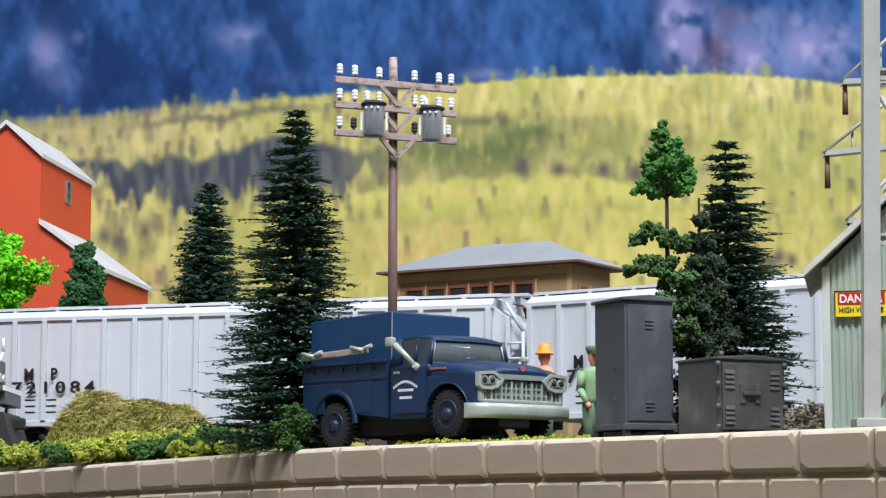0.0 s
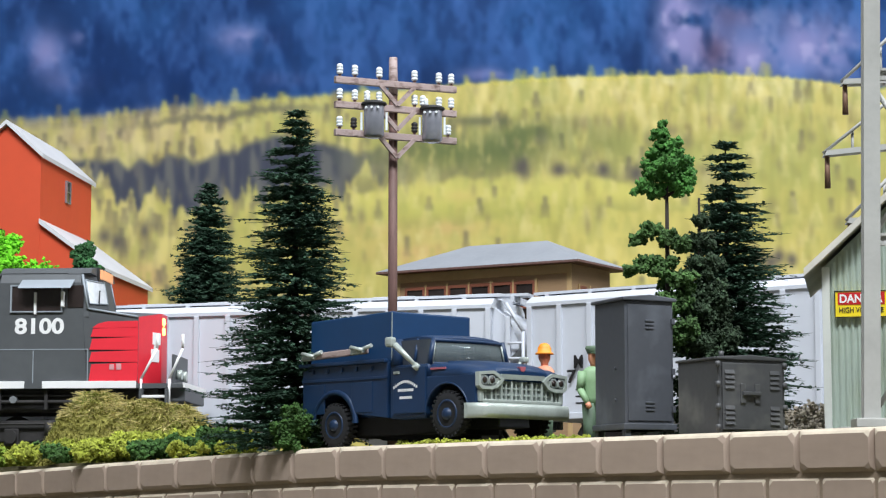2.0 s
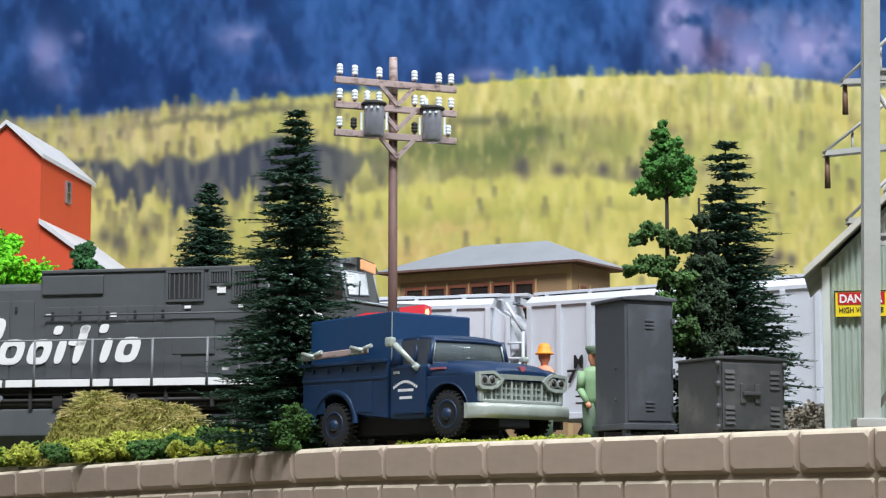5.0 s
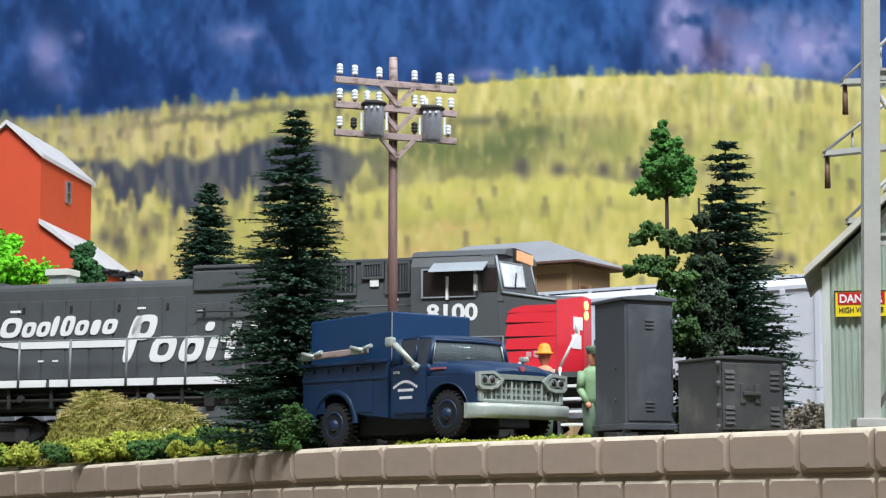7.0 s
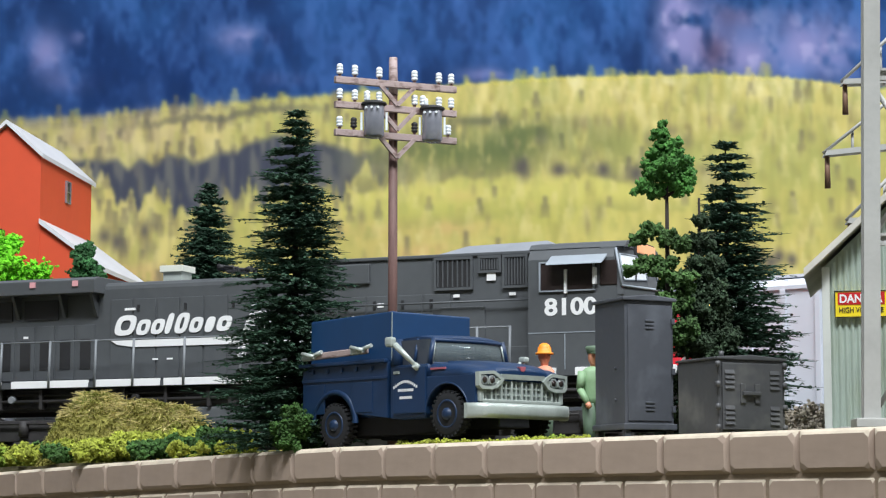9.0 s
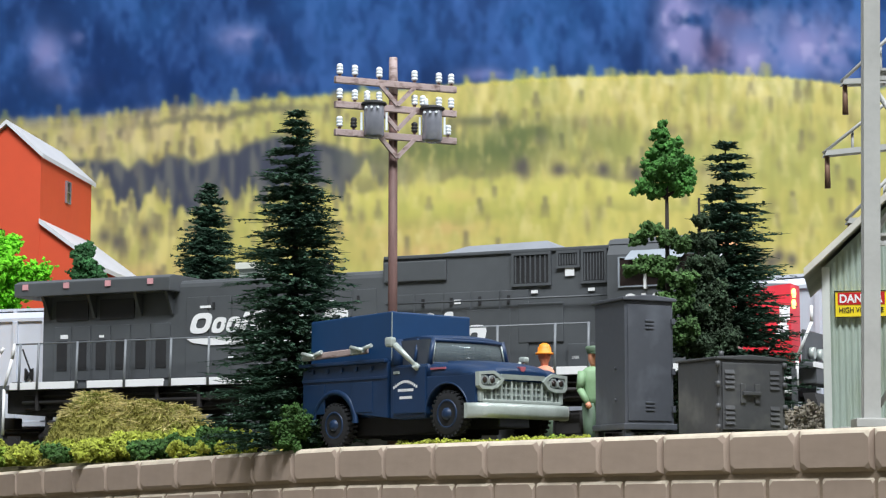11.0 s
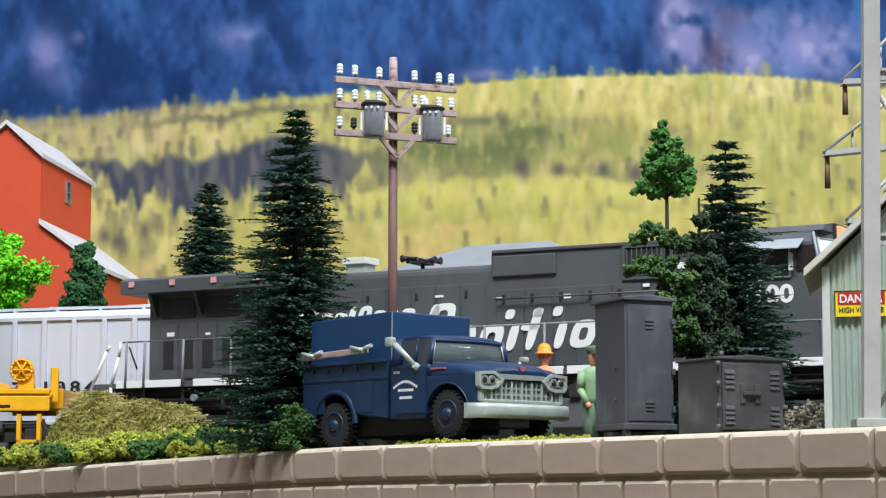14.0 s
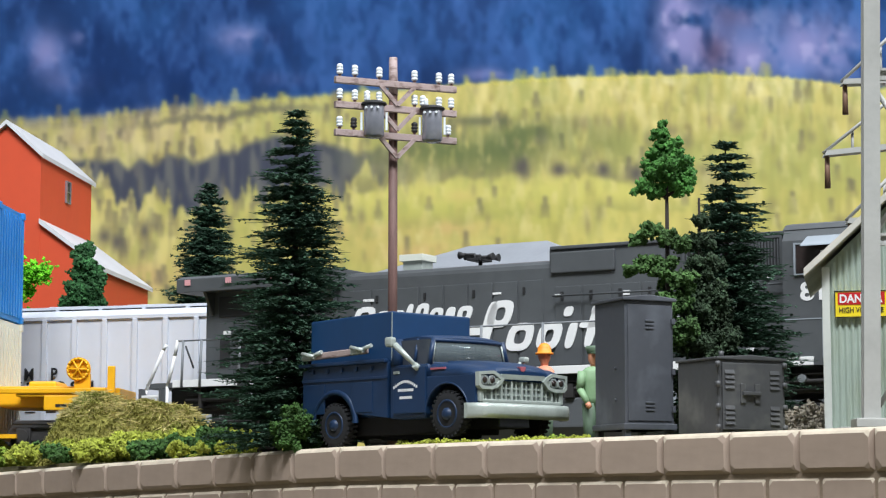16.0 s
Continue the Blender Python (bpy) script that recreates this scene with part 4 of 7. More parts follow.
def hopper(m, letters, label):
    """A covered hopper: ribbed sides, roof walk, slope sheets at the ends. Front end at 0, running to -16.5."""
    H = thing("covered_hopper_car", m @ Matrix.Diagonal((1, 1, 0.968, 1)), label, "freight car", "standing hopper cars")
    ln = 16.3
    side = [(-1.5, 1.12), (-1.5, 3.95), (-1.3, 4.12), (1.3, 4.12), (1.5, 3.95), (1.5, 1.12)]
    body = part("body", prism(bmesh.new(), side, -ln + 0.12, -1.0, "x", bev=0.02), M_HOPPER, H)
    part("roof", prism(bmesh.new(), [(-1.56, 3.93), (-1.56, 4.02), (-1.3, 4.2), (1.3, 4.2), (1.56, 4.02), (1.56, 3.93)], -ln + 0.08, -0.95, "x"), M_HOPPER, H)
    part("slope_sheet", prism(bmesh.new(), [(-1.0, 4.0), (-0.55, 3.6), (-0.3, 3.0), (-0.3, 2.85), (-1.0, 2.2)], -1.35, 1.35), M_HOPPER, H)
    part("end_post", boxed(-0.62, -1.5, 1.1, -0.5, -1.38, 3.7, 0.02), M_HOPPER, H)
    part("sill", boxed(-ln + 0.1, -1.53, 1.0, -0.1, 1.53, 1.16, 0.02), M_HOPPER, H)
    for i in range(18):
        x = -1.06 - i * (ln - 1.24) / 17
        for y0, y1 in ((-1.575, -1.49), (1.49, 1.575)):
            part("rib", boxed(x - 0.07, y0, 1.16, x + 0.07, y1, 3.93, 0.015), M_HOPPER, body)
    walk_ = bmesh.new()
    for y in (-0.95, 0.95):
        box(walk_, -ln + 0.1, y - 0.28, 4.25, -0.1, y + 0.28, 4.32)
    part("roof_walk", walk_, M_HOPPER, H)
    for i in range(13):
        x = -0.5 - i * (ln - 1) / 12
        part("walk_bracket", boxed(x - 0.05, -1.25, 4.1, x + 0.05, 1.25, 4.26), M_HOPPER, H)
    for i in range(6):
        part("hatch", boxed(-2.2 - i * 2.35, -0.45, 4.18, -1.0 - i * 2.35, 0.45, 4.42, 0.04), M_HOPPER, H)
    for s, x in ((1, -0.05), (-1, -ln + 0.05)):
        bm = bmesh.new()
        for y in ((-1.5, 1.5) if s > 0 else ()):
            rod(bm, (x - 0.1, y, 0.8), (x - 0.1, y, 3.3), 0.05, seg=6)
            rod(bm, (x - 0.1, y, 3.3), (x - 0.55, y, 4.05), 0.05, seg=6)
            for k in range(6):
                rod(bm, (x - 0.1, y, 1.0 + k * 0.4), (x - 0.5, y, 1.0 + k * 0.4), 0.035, seg=5)
        rod(bm, (x, -1.5, 1.1), (x, 1.5, 1.1), 0.05, seg=6)
        part("end_ladder", bm, M_HOPPER, H)
        part("coupler", boxed(min(x, x + s * 0.5), -0.15, 0.8, max(x, x + s * 0.5), 0.15, 1.1, 0.03), M_UNDER, H)
    for i in range(3):
        c = -3.9 - i * 4.1
        bm = bmesh.new()
        lo = [bm.verts.new(p) for p in ((c - 0.5, -0.6, 0.4), (c + 0.5, -0.6, 0.4), (c + 0.5, 0.6, 0.4), (c - 0.5, 0.6, 0.4))]
        hi = [bm.verts.new(p) for p in ((c - 1.7, -1.45, 1.1), (c + 1.7, -1.45, 1.1), (c + 1.7, 1.45, 1.1), (c - 1.7, 1.45, 1.1))]
        bm.faces.new(lo)
        bm.faces.new(hi)
        for k in range(4):
            bm.faces.new((lo[k], lo[(k + 1) % 4], hi[(k + 1) % 4], hi[k]))
        part("hopper_chute", bm, M_HOPPER, H)
    if letters:
        for words, x, z, h, w in letters:
            lettering("car_lettering", words, h, on_side(x, -1.578, z), M_BLACK, body, width=w, bold=0.02, label="black car lettering", spacing=1.45)
        for gx in (letters[0][1] - 0.0, letters[0][1] + 0.62):
            for k in range(3):
                part("data_bar", boxed(gx, -1.512, 1.38 + k * 0.17, gx + 0.3, -1.5, 1.415 + k * 0.17), M_BLACK, body, "small unreadable data line")
    bogie(H, -2.6, -5, (-0.85, 0.85), 0.42, 2.6)
    bogie(H, -ln + 2.6, 5, (-0.85, 0.85), 0.42, 2.6)
    return H


R_BACK = R_TRACK + 4.5
HOPPER_TEXT = (("M  P", -14.02, 2.27, 0.34, 0.98), ("721084", -14.38, 1.9, 0.34, 2.45))


hopper(chord(-0.3, 2.6, 13.7, R_BACK), HOPPER_TEXT, "pale grey ribbed covered hopper car on the rear track")
hopper(chord(-0.3 + 16.62 / 1.098, 2.6, 13.7, R_BACK), (("M  P", -14.78, 2.27, 0.34, 0.95), ("7", -14.98, 1.9, 0.34, 0.26)), "pale grey covered hopper car coupled ahead on the rear track")


def container(name, m, mat, h, label):
    C = thing(name, m, label, "shipping container")
    part("body", boxed(-12.1, -1.18, 0.02, -0.06, 1.18, h - 0.02), mat, C)
    n = 40
    for y0, y1 in ((-1.22, -1.17), (1.17, 1.22)):
        for i in range(n):
            x = -0.25 - i * 11.75 / n
            part("side_rib", boxed(x - 0.16, y0, 0.14, x, y1, h - 0.14), mat, C)
    for i in range(8):
        y = -1.0 + i * 0.26
        part("end_rib", boxed(-0.06, y, 0.14, -0.02, y + 0.14, h - 0.14), mat, C)
    for x in (-0.12, -12.12):
        for y in (-1.16, 1.16):
            part("corner_post", boxed(x - 0.1, y - 0.08, 0, x + 0.1, y + 0.08, h, 0.015), mat, C)
            for z in (0.0, h - 0.18):
                part("corner_casting", boxed(x - 0.13, y - 0.1, z, x + 0.13, y + 0.1, z + 0.18, 0.02), mat, C)
    for y in (-1.16, 1.16):
        for z in (0.0, h - 0.14):
            part("side_rail", boxed(-12.1, y - 0.07, z, -0.1, y + 0.07, z + 0.14), mat, C)
    return C


def well_car():
    C = thing("container_well_car", at(0, 0, 0), "bright yellow articulated container well car behind the locomotive", "freight car")
    bm = prism(bmesh.new(), [(-0.5, 1.25), (-0.5, 1.75), (-1.9, 1.8), (-4.3, 1.8), (-4.3, 1.3), (-2.0, 1.25)], -1.0, 1.0, bev=0.03)
    part("end_platform", bm, M_YELLOW, C)
    part("deck_plate", boxed(-3.0, -1.45, 1.52, -0.7, 1.45, 1.62, 0.02), M_YELLOW, C)
    for y in (-1.45, 1.33):
        part("side_sill", boxed(-17.0, y, 0.55, -4.3, y + 0.12, 1.62, 0.03), M_YELLOW, C)
        part("side_sill_lip", boxed(-17.0, y - 0.05, 1.6, -0.75, y + 0.17, 1.72, 0.02), M_YELLOW, C)
        bm = boxed(-2.3, y - 0.02, 1.18, -0.75, y + 0.12, 1.55, 0.03)
        part("step_panel", bm, M_YELLOW, C)
        part("ladder_step", boxed(-1.55, y - 0.05, 0.35, -1.45, y + 0.1, 1.1), M_YELLOW, C)
        part("ladder_step", boxed(-1.05, y - 0.05, 0.35, -0.95, y + 0.1, 1.1), M_YELLOW, C)
        part("ladder_step", boxed(-1.55, y - 0.05, 0.4, -0.95, y + 0.1, 0.47), M_YELLOW, C)
        part("stencil_bar", boxed(-2.0, y - 0.032, 1.26, -1.72, y - 0.02, 1.33), M_BLACK, C, "small dark stencil")
    part("well_floor", boxed(-17.0, -1.35, 0.5, -3.0, 1.35, 0.6), M_YELLOW, C)
    for x, z in ((-0.62, 2.28),):
        part("post", boxed(x - 0.14, -1.3, 1.4, x + 0.05, -1.2, z, 0.03), M_YELLOW, C)
    bm = rod(bmesh.new(), (-1.5, -1.25, 2.2), (-1.5, -1.15, 2.2), 0.3, seg=20)
    part("brake_wheel_plate", bm, M_YELLOW, C, "yellow round brake wheel housing")
    bm = bmesh.new()
    for i in range(16):
        a, b = i * math.pi / 8, (i + 1) * math.pi / 8
        rod(bm, (-1.5 + 0.26 * math.cos(a), -1.3, 2.2 + 0.26 * math.sin(a)), (-1.5 + 0.26 * math.cos(b), -1.3, 2.2 + 0.26 * math.sin(b)), 0.03, seg=6)
    for i in range(3):
        a = i * math.pi / 3
        rod(bm, (-1.5 + 0.26 * math.cos(a), -1.3, 2.2 + 0.26 * math.sin(a)), (-1.5 - 0.26 * math.cos(a), -1.3, 2.2 - 0.26 * math.sin(a)), 0.025, seg=5)
    part("brake_wheel", bm, M_YELLOW, C)
    part("brake_post", boxed(-1.6, -1.25, 1.6, -1.2, -1.1, 2.1, 0.03), M_YELLOW, C)
    part("bolster_box", boxed(-2.9, -0.6, 1.6, -2.2, 0.6, 1.95, 0.06), M_YELLOW, C)
    part("coupler", boxed(-0.5, -0.18, 0.8, 0.15, 0.18, 1.1, 0.05), M_UNDER, C)
    b, w1 = bogie(C, -1.9, -6, (-0.85, 0.85), 0.42, 2.6)
    b, w2 = bogie(C, -18.0, 6, (-0.85, 0.85), 0.42, 2.6)
    return C, w1 + w2


WELL, WELL_WHEELS = well_car()
BOX_LOW = container("shipping_container", at(0, 0, 0), M_CREAM, 2.9, "cream corrugated container sitting in the yellow well car")
BOX_TOP = container("shipping_container", at(0, 0, 0), M_BLUE, 2.9, "bright blue corrugated container stacked on a cream one")

# ---- the blue truck ----


def wheel(parent, x, y, out, lift=0.0):
    bm = bmesh.new()
    m = Matrix.Translation((0, 0, 0)) @ Matrix.Rotation(radians(90 if out < 0 else -90), 4, "X")
    lathe(bm, [(0.22, -0.12), (0.36, -0.11), (0.4, -0.09), (0.42, -0.05), (0.42, 0.05), (0.4, 0.09), (0.36, 0.11), (0.25, 0.11)], 28, m)
    for i in range(28):
        a = 2 * math.pi * i / 28
        for s in (-1, 1):
            box(bm, -0.022, s * 0.06 - 0.045, 0.39, 0.022, s * 0.06 + 0.045, 0.438, turn=Matrix.Rotation(a + s * 0.06, 4, "Y"))
    w = part("wheel", bm, M_TYRE, parent, "black knobbly tyre with blue rim")
    w.matrix_basis = at(x, y, 0.41 + lift) @ Matrix.Diagonal((0.93, 1, 0.93, 1))
    bm = lathe(bmesh.new(), [(0.27, 0.05), (0.27, 0.115), (0.235, 0.125), (0.21, 0.06), (0.13, 0.07), (0.11, 0.13), (0.085, 0.16), (0.03, 0.17)], 20, m)
    part("rim", bm, M_RIM, w, "blue steel rim")
    bm = bmesh.new()
    for i in range(6):
        a = math.pi * i / 3
        c = m @ Vector((0.17 * math.cos(a), 0.17 * math.sin(a), 0.06))
        rod(bm, c, c + (m.to_3x3() @ Vector((0, 0, 0.03))), 0.02, seg=6)
    part("wheel_nut", bm, M_RIM, w)


def arch_side(x0, x1, z0, z1, cx, r, cz=0.44, n=10):
    """A body side outline with a wheel arch cut in its lower edge."""
    pts = [(x0, z0)]
    for i in range(n + 1):
        a = math.pi - math.pi * i / n
        px, pz = cx + r * math.cos(a), cz + r * math.sin(a)
        if pz > z0:
            pts.append((px, pz))
    pts += [(x1, z0), (x1, z1), (x0, z1)]
    return pts


def truck():
    T = thing("utility_pickup_truck", at(-1.19, 40.9, -0.18, 0, 0.2, -48) @ Matrix.Diagonal((1.035, 1, 1, 1)), "navy blue vintage utility pickup with canopy, silver grille and bumper", "truck")
    hw = 1.04
    # bed with side boxes
    for y0, y1 in ((-hw, -hw + 0.34), (hw - 0.34, hw)):
        part("bed_side", prism(bmesh.new(), arch_side(-0.9, 1.42, 0.5, 1.5, 0, 0.54), y0, y1, bev=0.02), M_TRUCK, T)
    part("bed_floor", boxed(-0.88, -hw + 0.3, 0.55, 1.4, hw - 0.3, 0.72), M_TRUCK, T)
    part("tailgate", boxed(-0.92, -hw + 0.02, 0.5, -0.84, hw - 0.02, 1.5, 0.02), M_TRUCK, T)
    for s in (-1, 1):
        y = s * hw
        bm = bmesh.new()
        prev = None
        for i in range(13):
            a = math.pi * i / 12
            ring = [bm.verts.new((r * math.cos(a), yy, 0.44 + r * math.sin(a))) for r, yy in ((0.53, y - s * 0.05), (0.53, y + s * 0.035), (0.6, y + s * 0.025), (0.63, y - s * 0.02))]
            if prev:
                for k in range(4):
                    bm.faces.new((prev[k], ring[k], ring[(k + 1) % 4], prev[(k + 1) % 4]))
            prev = ring
        part("rear_fender", bm, M_TRUCK, T, smooth=True)
        part("bed_moulding", boxed(-0.9, y - 0.02, 1.2, 1.42, y + 0.02, 1.25, 0.008), M_TRUCK, T)
        part("bed_rail", boxed(-0.94, y - 0.08, 1.48, 1.42, y + 0.03, 1.55, 0.02), M_TRUCK, T)
        for x in (-0.6, -0.2, 0.2, 0.6, 1.0):
            part("rail_hook", boxed(x - 0.03, y - 0.01 + (0.02 if s > 0 else -0.02), 1.36, x + 0.03, y + (0.03 if s > 0 else 0.0), 1.44), M_TRUCK, T)
        for x in (-0.55, 0.75):
            part("box_door", boxed(x - 0.28, y - 0.015, 0.62, x + 0.28, y + 0.015, 1.16, 0.01), M_TRUCK, T)
    # canopy
    bm = boxed(-0.8, -0.94, 1.5, 1.42, 0.94, 2.4, 0.03)
    for v in bm.verts:
        if v.co.z > 2:
            v.co.z -= 0.06 * (1.42 - v.co.x) / 2.2
    part("canopy", bm, M_CANOPY, T, "dark blue bed canopy")
    part("canopy_edge", boxed(1.407, -0.944, 1.5, 1.42, -0.932, 2.38), M_CHROME, T, "thin bright canopy edge")
    # silver rack on the bed rail
    tilt = Matrix.Translation((-0.8, 0, 1.66)) @ Matrix.Rotation(radians(-2), 4, "Y") @ Matrix.Translation((0.8, 0, -1.66))
    rack = part("side_rack", boxed(-0.7, -1.14, 1.6, 0.95, -1.06, 1.72, 0.02, turn=tilt), M_ARM, T, "weathered wooden ladder rack")
    for x in (-0.8, 0.55):
        bm = boxed(x, -1.17, 1.6, x + 0.3, -1.05, 1.72, 0.03, turn=tilt)
        rod(bm, tilt @ Vector((x + 0.06, -1.19, 1.73)), tilt @ Vector((x + 0.4, -1.19, 1.65)), 0.04, seg=8)
        rod(bm, tilt @ Vector((x + 0.24, -1.17, 1.65)), tilt @ Vector((x + 0.56, -1.15, 1.73)), 0.04, seg=8)
        part("rack_bracket", bm, M_CHROME, rack, "silver rack bracket")
    # cab: lower body, then pillars and roof
    part("cab_body", prism(bmesh.new(), [(1.46, 0.48), (2.38, 0.48), (2.4, 0.95), (2.46, 1.3), (2.42, 1.42), (1.46, 1.42)], -hw + 0.02, hw - 0.02, bev=0.04), M_TRUCK, T)
    rings = []
    for i in range(15):
        y = -0.84 + 1.68 * i / 14
        e = 1 - abs(y / 0.84) ** 3
        f = 2.33 + 0.14 * (1 - (y / 0.84) ** 2)
        rings.append([(1.5, y, 1.84), (1.48, y, 1.88 + 0.05 * e), (1.6, y, 1.9 + 0.05 * e), (1.95, y, 1.92 + 0.05 * e), (f - 0.12, y, 1.9 + 0.045 * e), (f, y, 1.87 + 0.04 * e), (f + 0.02, y, 1.85), (f - 0.03, y, 1.83)])
    part("roof", loft(bmesh.new(), rings), M_TRUCK, T)
    part("seat", boxed(1.6, -0.8, 1.3, 1.78, 0.8, 1.62, 0.05), M_TYRE, T, "dark bench seat")
    bm = bmesh.new()
    for i in range(14):
        a, b = i * math.pi / 7, (i + 1) * math.pi / 7
        rod(bm, (2.12 - 0.1 * math.sin(a), 0.4 + 0.2 * math.cos(a), 1.5 + 0.17 * math.sin(a)), (2.12 - 0.1 * math.sin(b), 0.4 + 0.2 * math.cos(b), 1.5 + 0.17 * math.sin(b)), 0.018, seg=5)
    part("steering_wheel", bm, M_TYRE, T, "dark steering wheel")
    for s in (-1, 1):
        bm = bmesh.new()
        for x0, x1, w in ((1.54, 1.52, 0.12), (2.38, 2.36, 0.05)):
            rod(bm, (x0, s * 0.94, 1.4), (x1, s * 0.82, 1.88), w, w * 0.8, seg=6)
        rod(bm, (1.98, s * 0.93, 1.4), (1.98, s * 0.83, 1.88), 0.03, seg=6)
        part("cab_pillar", bm, M_TRUCK, T)
        part("side_glass", prism(bmesh.new(), [(1.6, 1.42), (2.36, 1.42), (2.34, 1.86), (1.58, 1.86)], s * 0.87 - 0.008, s * 0.87 + 0.008), M_CAB_GLASS, T, "smoked side window")
        d = part("door", boxed(1.58, s * hw - 0.025, 0.56, 2.42, s * hw + 0.01, 1.38, 0.02), M_TRUCK, T)
        part("door_handle", boxed(1.62, s * (hw + 0.03) - 0.02, 1.26, 1.76, s * (hw + 0.03) + 0.02, 1.31, 0.01), M_CHROME, d, "silver door handle")
        if s < 0:
            for k, (a, b, z) in enumerate(((1.6, 2.22, 0.99), (1.72, 2.12, 0.95), (1.76, 2.08, 0.82))):
                bm = bmesh.new()
                n = 13
                for i in range(n):
                    xx = a + (b - a) * i / n
                    lift = (0.11 * math.sin(math.pi * (i + 0.5) / n) if k == 0 else 0)
                    box(bm, xx, -hw - 0.028, z + lift, xx + (b - a) / n * 0.82, -hw - 0.016, z + lift + 0.048)
                part("door_mark", bm, M_WHITE, d, "small white unreadable door lettering")
    # wrap-round windscreen
    def screen(y, v, o):
        u = y / 0.9
        y2 = y * (1 - 0.1 * v)
        return (2.34 + o + (0.2 - 0.06 * v) * (1 - u * u) - 0.02 * v, y2, 1.42 + 0.43 * v)
    span = [-0.9 + 1.8 * i / 16 for i in range(17)]
    part("windscreen", loft(bmesh.new(), [[screen(y, 0, 0), screen(y, 0, 0.015), screen(y, 1, 0.015), screen(y, 1, 0)] for y in span]), M_GLAZE, T, "clear wrap-round windscreen")
    bm = bmesh.new()
    for v, r in ((0.02, 0.03), (0.97, 0.035)):
        for a, b in zip(span, span[1:]):
            rod(bm, screen(a, v, 0.01), screen(b, v, 0.01), r, seg=6, caps=False)
    part("windscreen_frame", bm, M_TRUCK, T)
    bm = bmesh.new()
    for y in (-0.87, 0.87):
        rod(bm, screen(y, 0.05, 0.035), screen(y, 0.9, 0.035), 0.014, seg=5)
    part("windscreen_trim", bm, M_CHROME, T, "thin bright windscreen edge")
    # front fenders with wide arches, clamshell bonnet, grille
    for s in (-1, 1):
        pts = arch_side(2.36, 3.62, 0.52, 1.2, 2.92, 0.52, cz=0.53)
        part("front_fender", prism(bmesh.new(), pts, s * hw - 0.2 * (s > 0), s * hw + 0.2 * (s < 0), bev=0.03), M_TRUCK, T)
        bm = bmesh.new()
        arc = [(2.92 + 0.535 * math.cos(math.pi * i / 12), 0.53 + 0.535 * math.sin(math.pi * i / 12)) for i in range(13)]
        for a, b in zip(arc, arc[1:]):
            rod(bm, (a[0], s * (hw - 0.005), a[1]), (b[0], s * (hw - 0.005), b[1]), 0.018, seg=6, caps=False)
        part("arch_lip", bm, M_TRUCK, T)
        part("fender_badge", boxed(2.52, s * (hw + 0.0) - 0.012, 1.3, 2.9, s * (hw + 0.0) + 0.012, 1.335, 0.004), M_BADGE, T, "red fender badge")
        part("inner_arch", boxed(2.44, s * 0.6 - 0.22, 0.5, 3.45, s * 0.6 + 0.22, 1.1, 0.02), M_TYRE, T, "black inner wheel arch")
    rings = []
    for x, zc, w in ((2.36, 1.46, 1.02), (2.6, 1.45, 1.03), (2.9, 1.435, 1.04), (3.2, 1.405, 1.045), (3.45, 1.36, 1.04), (3.6, 1.31, 1.025), (3.67, 1.26, 1.0), (3.69, 1.215, 0.98)):
        half = [(w - 0.02, min(1.12, zc - 0.1)), (w, min(1.2, zc - 0.05)), (w - 0.005, zc - 0.13), (w - 0.05, zc - 0.07), (w - 0.16, zc - 0.035), (0.62, zc - 0.02), (0.55, zc + 0.025), (0.25, zc + 0.045)]
        rings.append([(x, -y, z) for y, z in half] + [(x, y, z) for y, z in reversed(half)])
    part("bonnet", loft(bmesh.new(), rings), M_TRUCK, T, "navy clamshell bonnet")
    part("bonnet_badge", prism(bmesh.new(), [(-0.075, 1.345), (0.075, 1.345), (0.05, 1.27), (0, 1.25), (-0.05, 1.27)], 3.6, 3.7, "x", bev=0.012), M_BADGE, T, "small red and silver bonnet badge")
    g = part("grille", prism(bmesh.new(), [(-0.98, 1.2), (0.98, 1.2), (0.98, 0.95), (0.9, 0.72), (-0.9, 0.72), (-0.98, 0.95)], 3.5, 3.62, "x", bev=0.01), M_PIT, T, "shadowed grille backing")
    part("grille_surround", loft(bmesh.new(), [[(3.6, y, z - 0.05), (3.7, y, z - 0.045), (3.71, y, z + 0.04), (3.6, y, z + 0.05)] for y, z in ((-1.0, 1.06), (-0.62, 1.08), (-0.5, 1.16), (0.5, 1.16), (0.62, 1.08), (1.0, 1.06))], smooth=False), M_CHROME, g, "silver upper grille bar")
    part("grille_surround", boxed(3.6, -0.93, 0.7, 3.69, 0.93, 0.77, 0.02), M_CHROME, g, "silver lower grille bar")
    for i in range(15):
        y = -0.84 + i * 0.12
        part("grille_bar", boxed(3.61, y - 0.014 - 0.006 * (i % 2), 0.75, 3.66 + 0.02 * (i % 2), y + 0.014 + 0.006 * (i % 2), 1.12 if abs(y) < 0.55 else 0.95, 0.006), M_CHROME, g)
    for z in (0.85, 0.96, 1.05):
        part("grille_bar", boxed(3.61, -0.88, z - 0.012, 3.65, 0.88, z + 0.012, 0.005), M_CHROME, g)
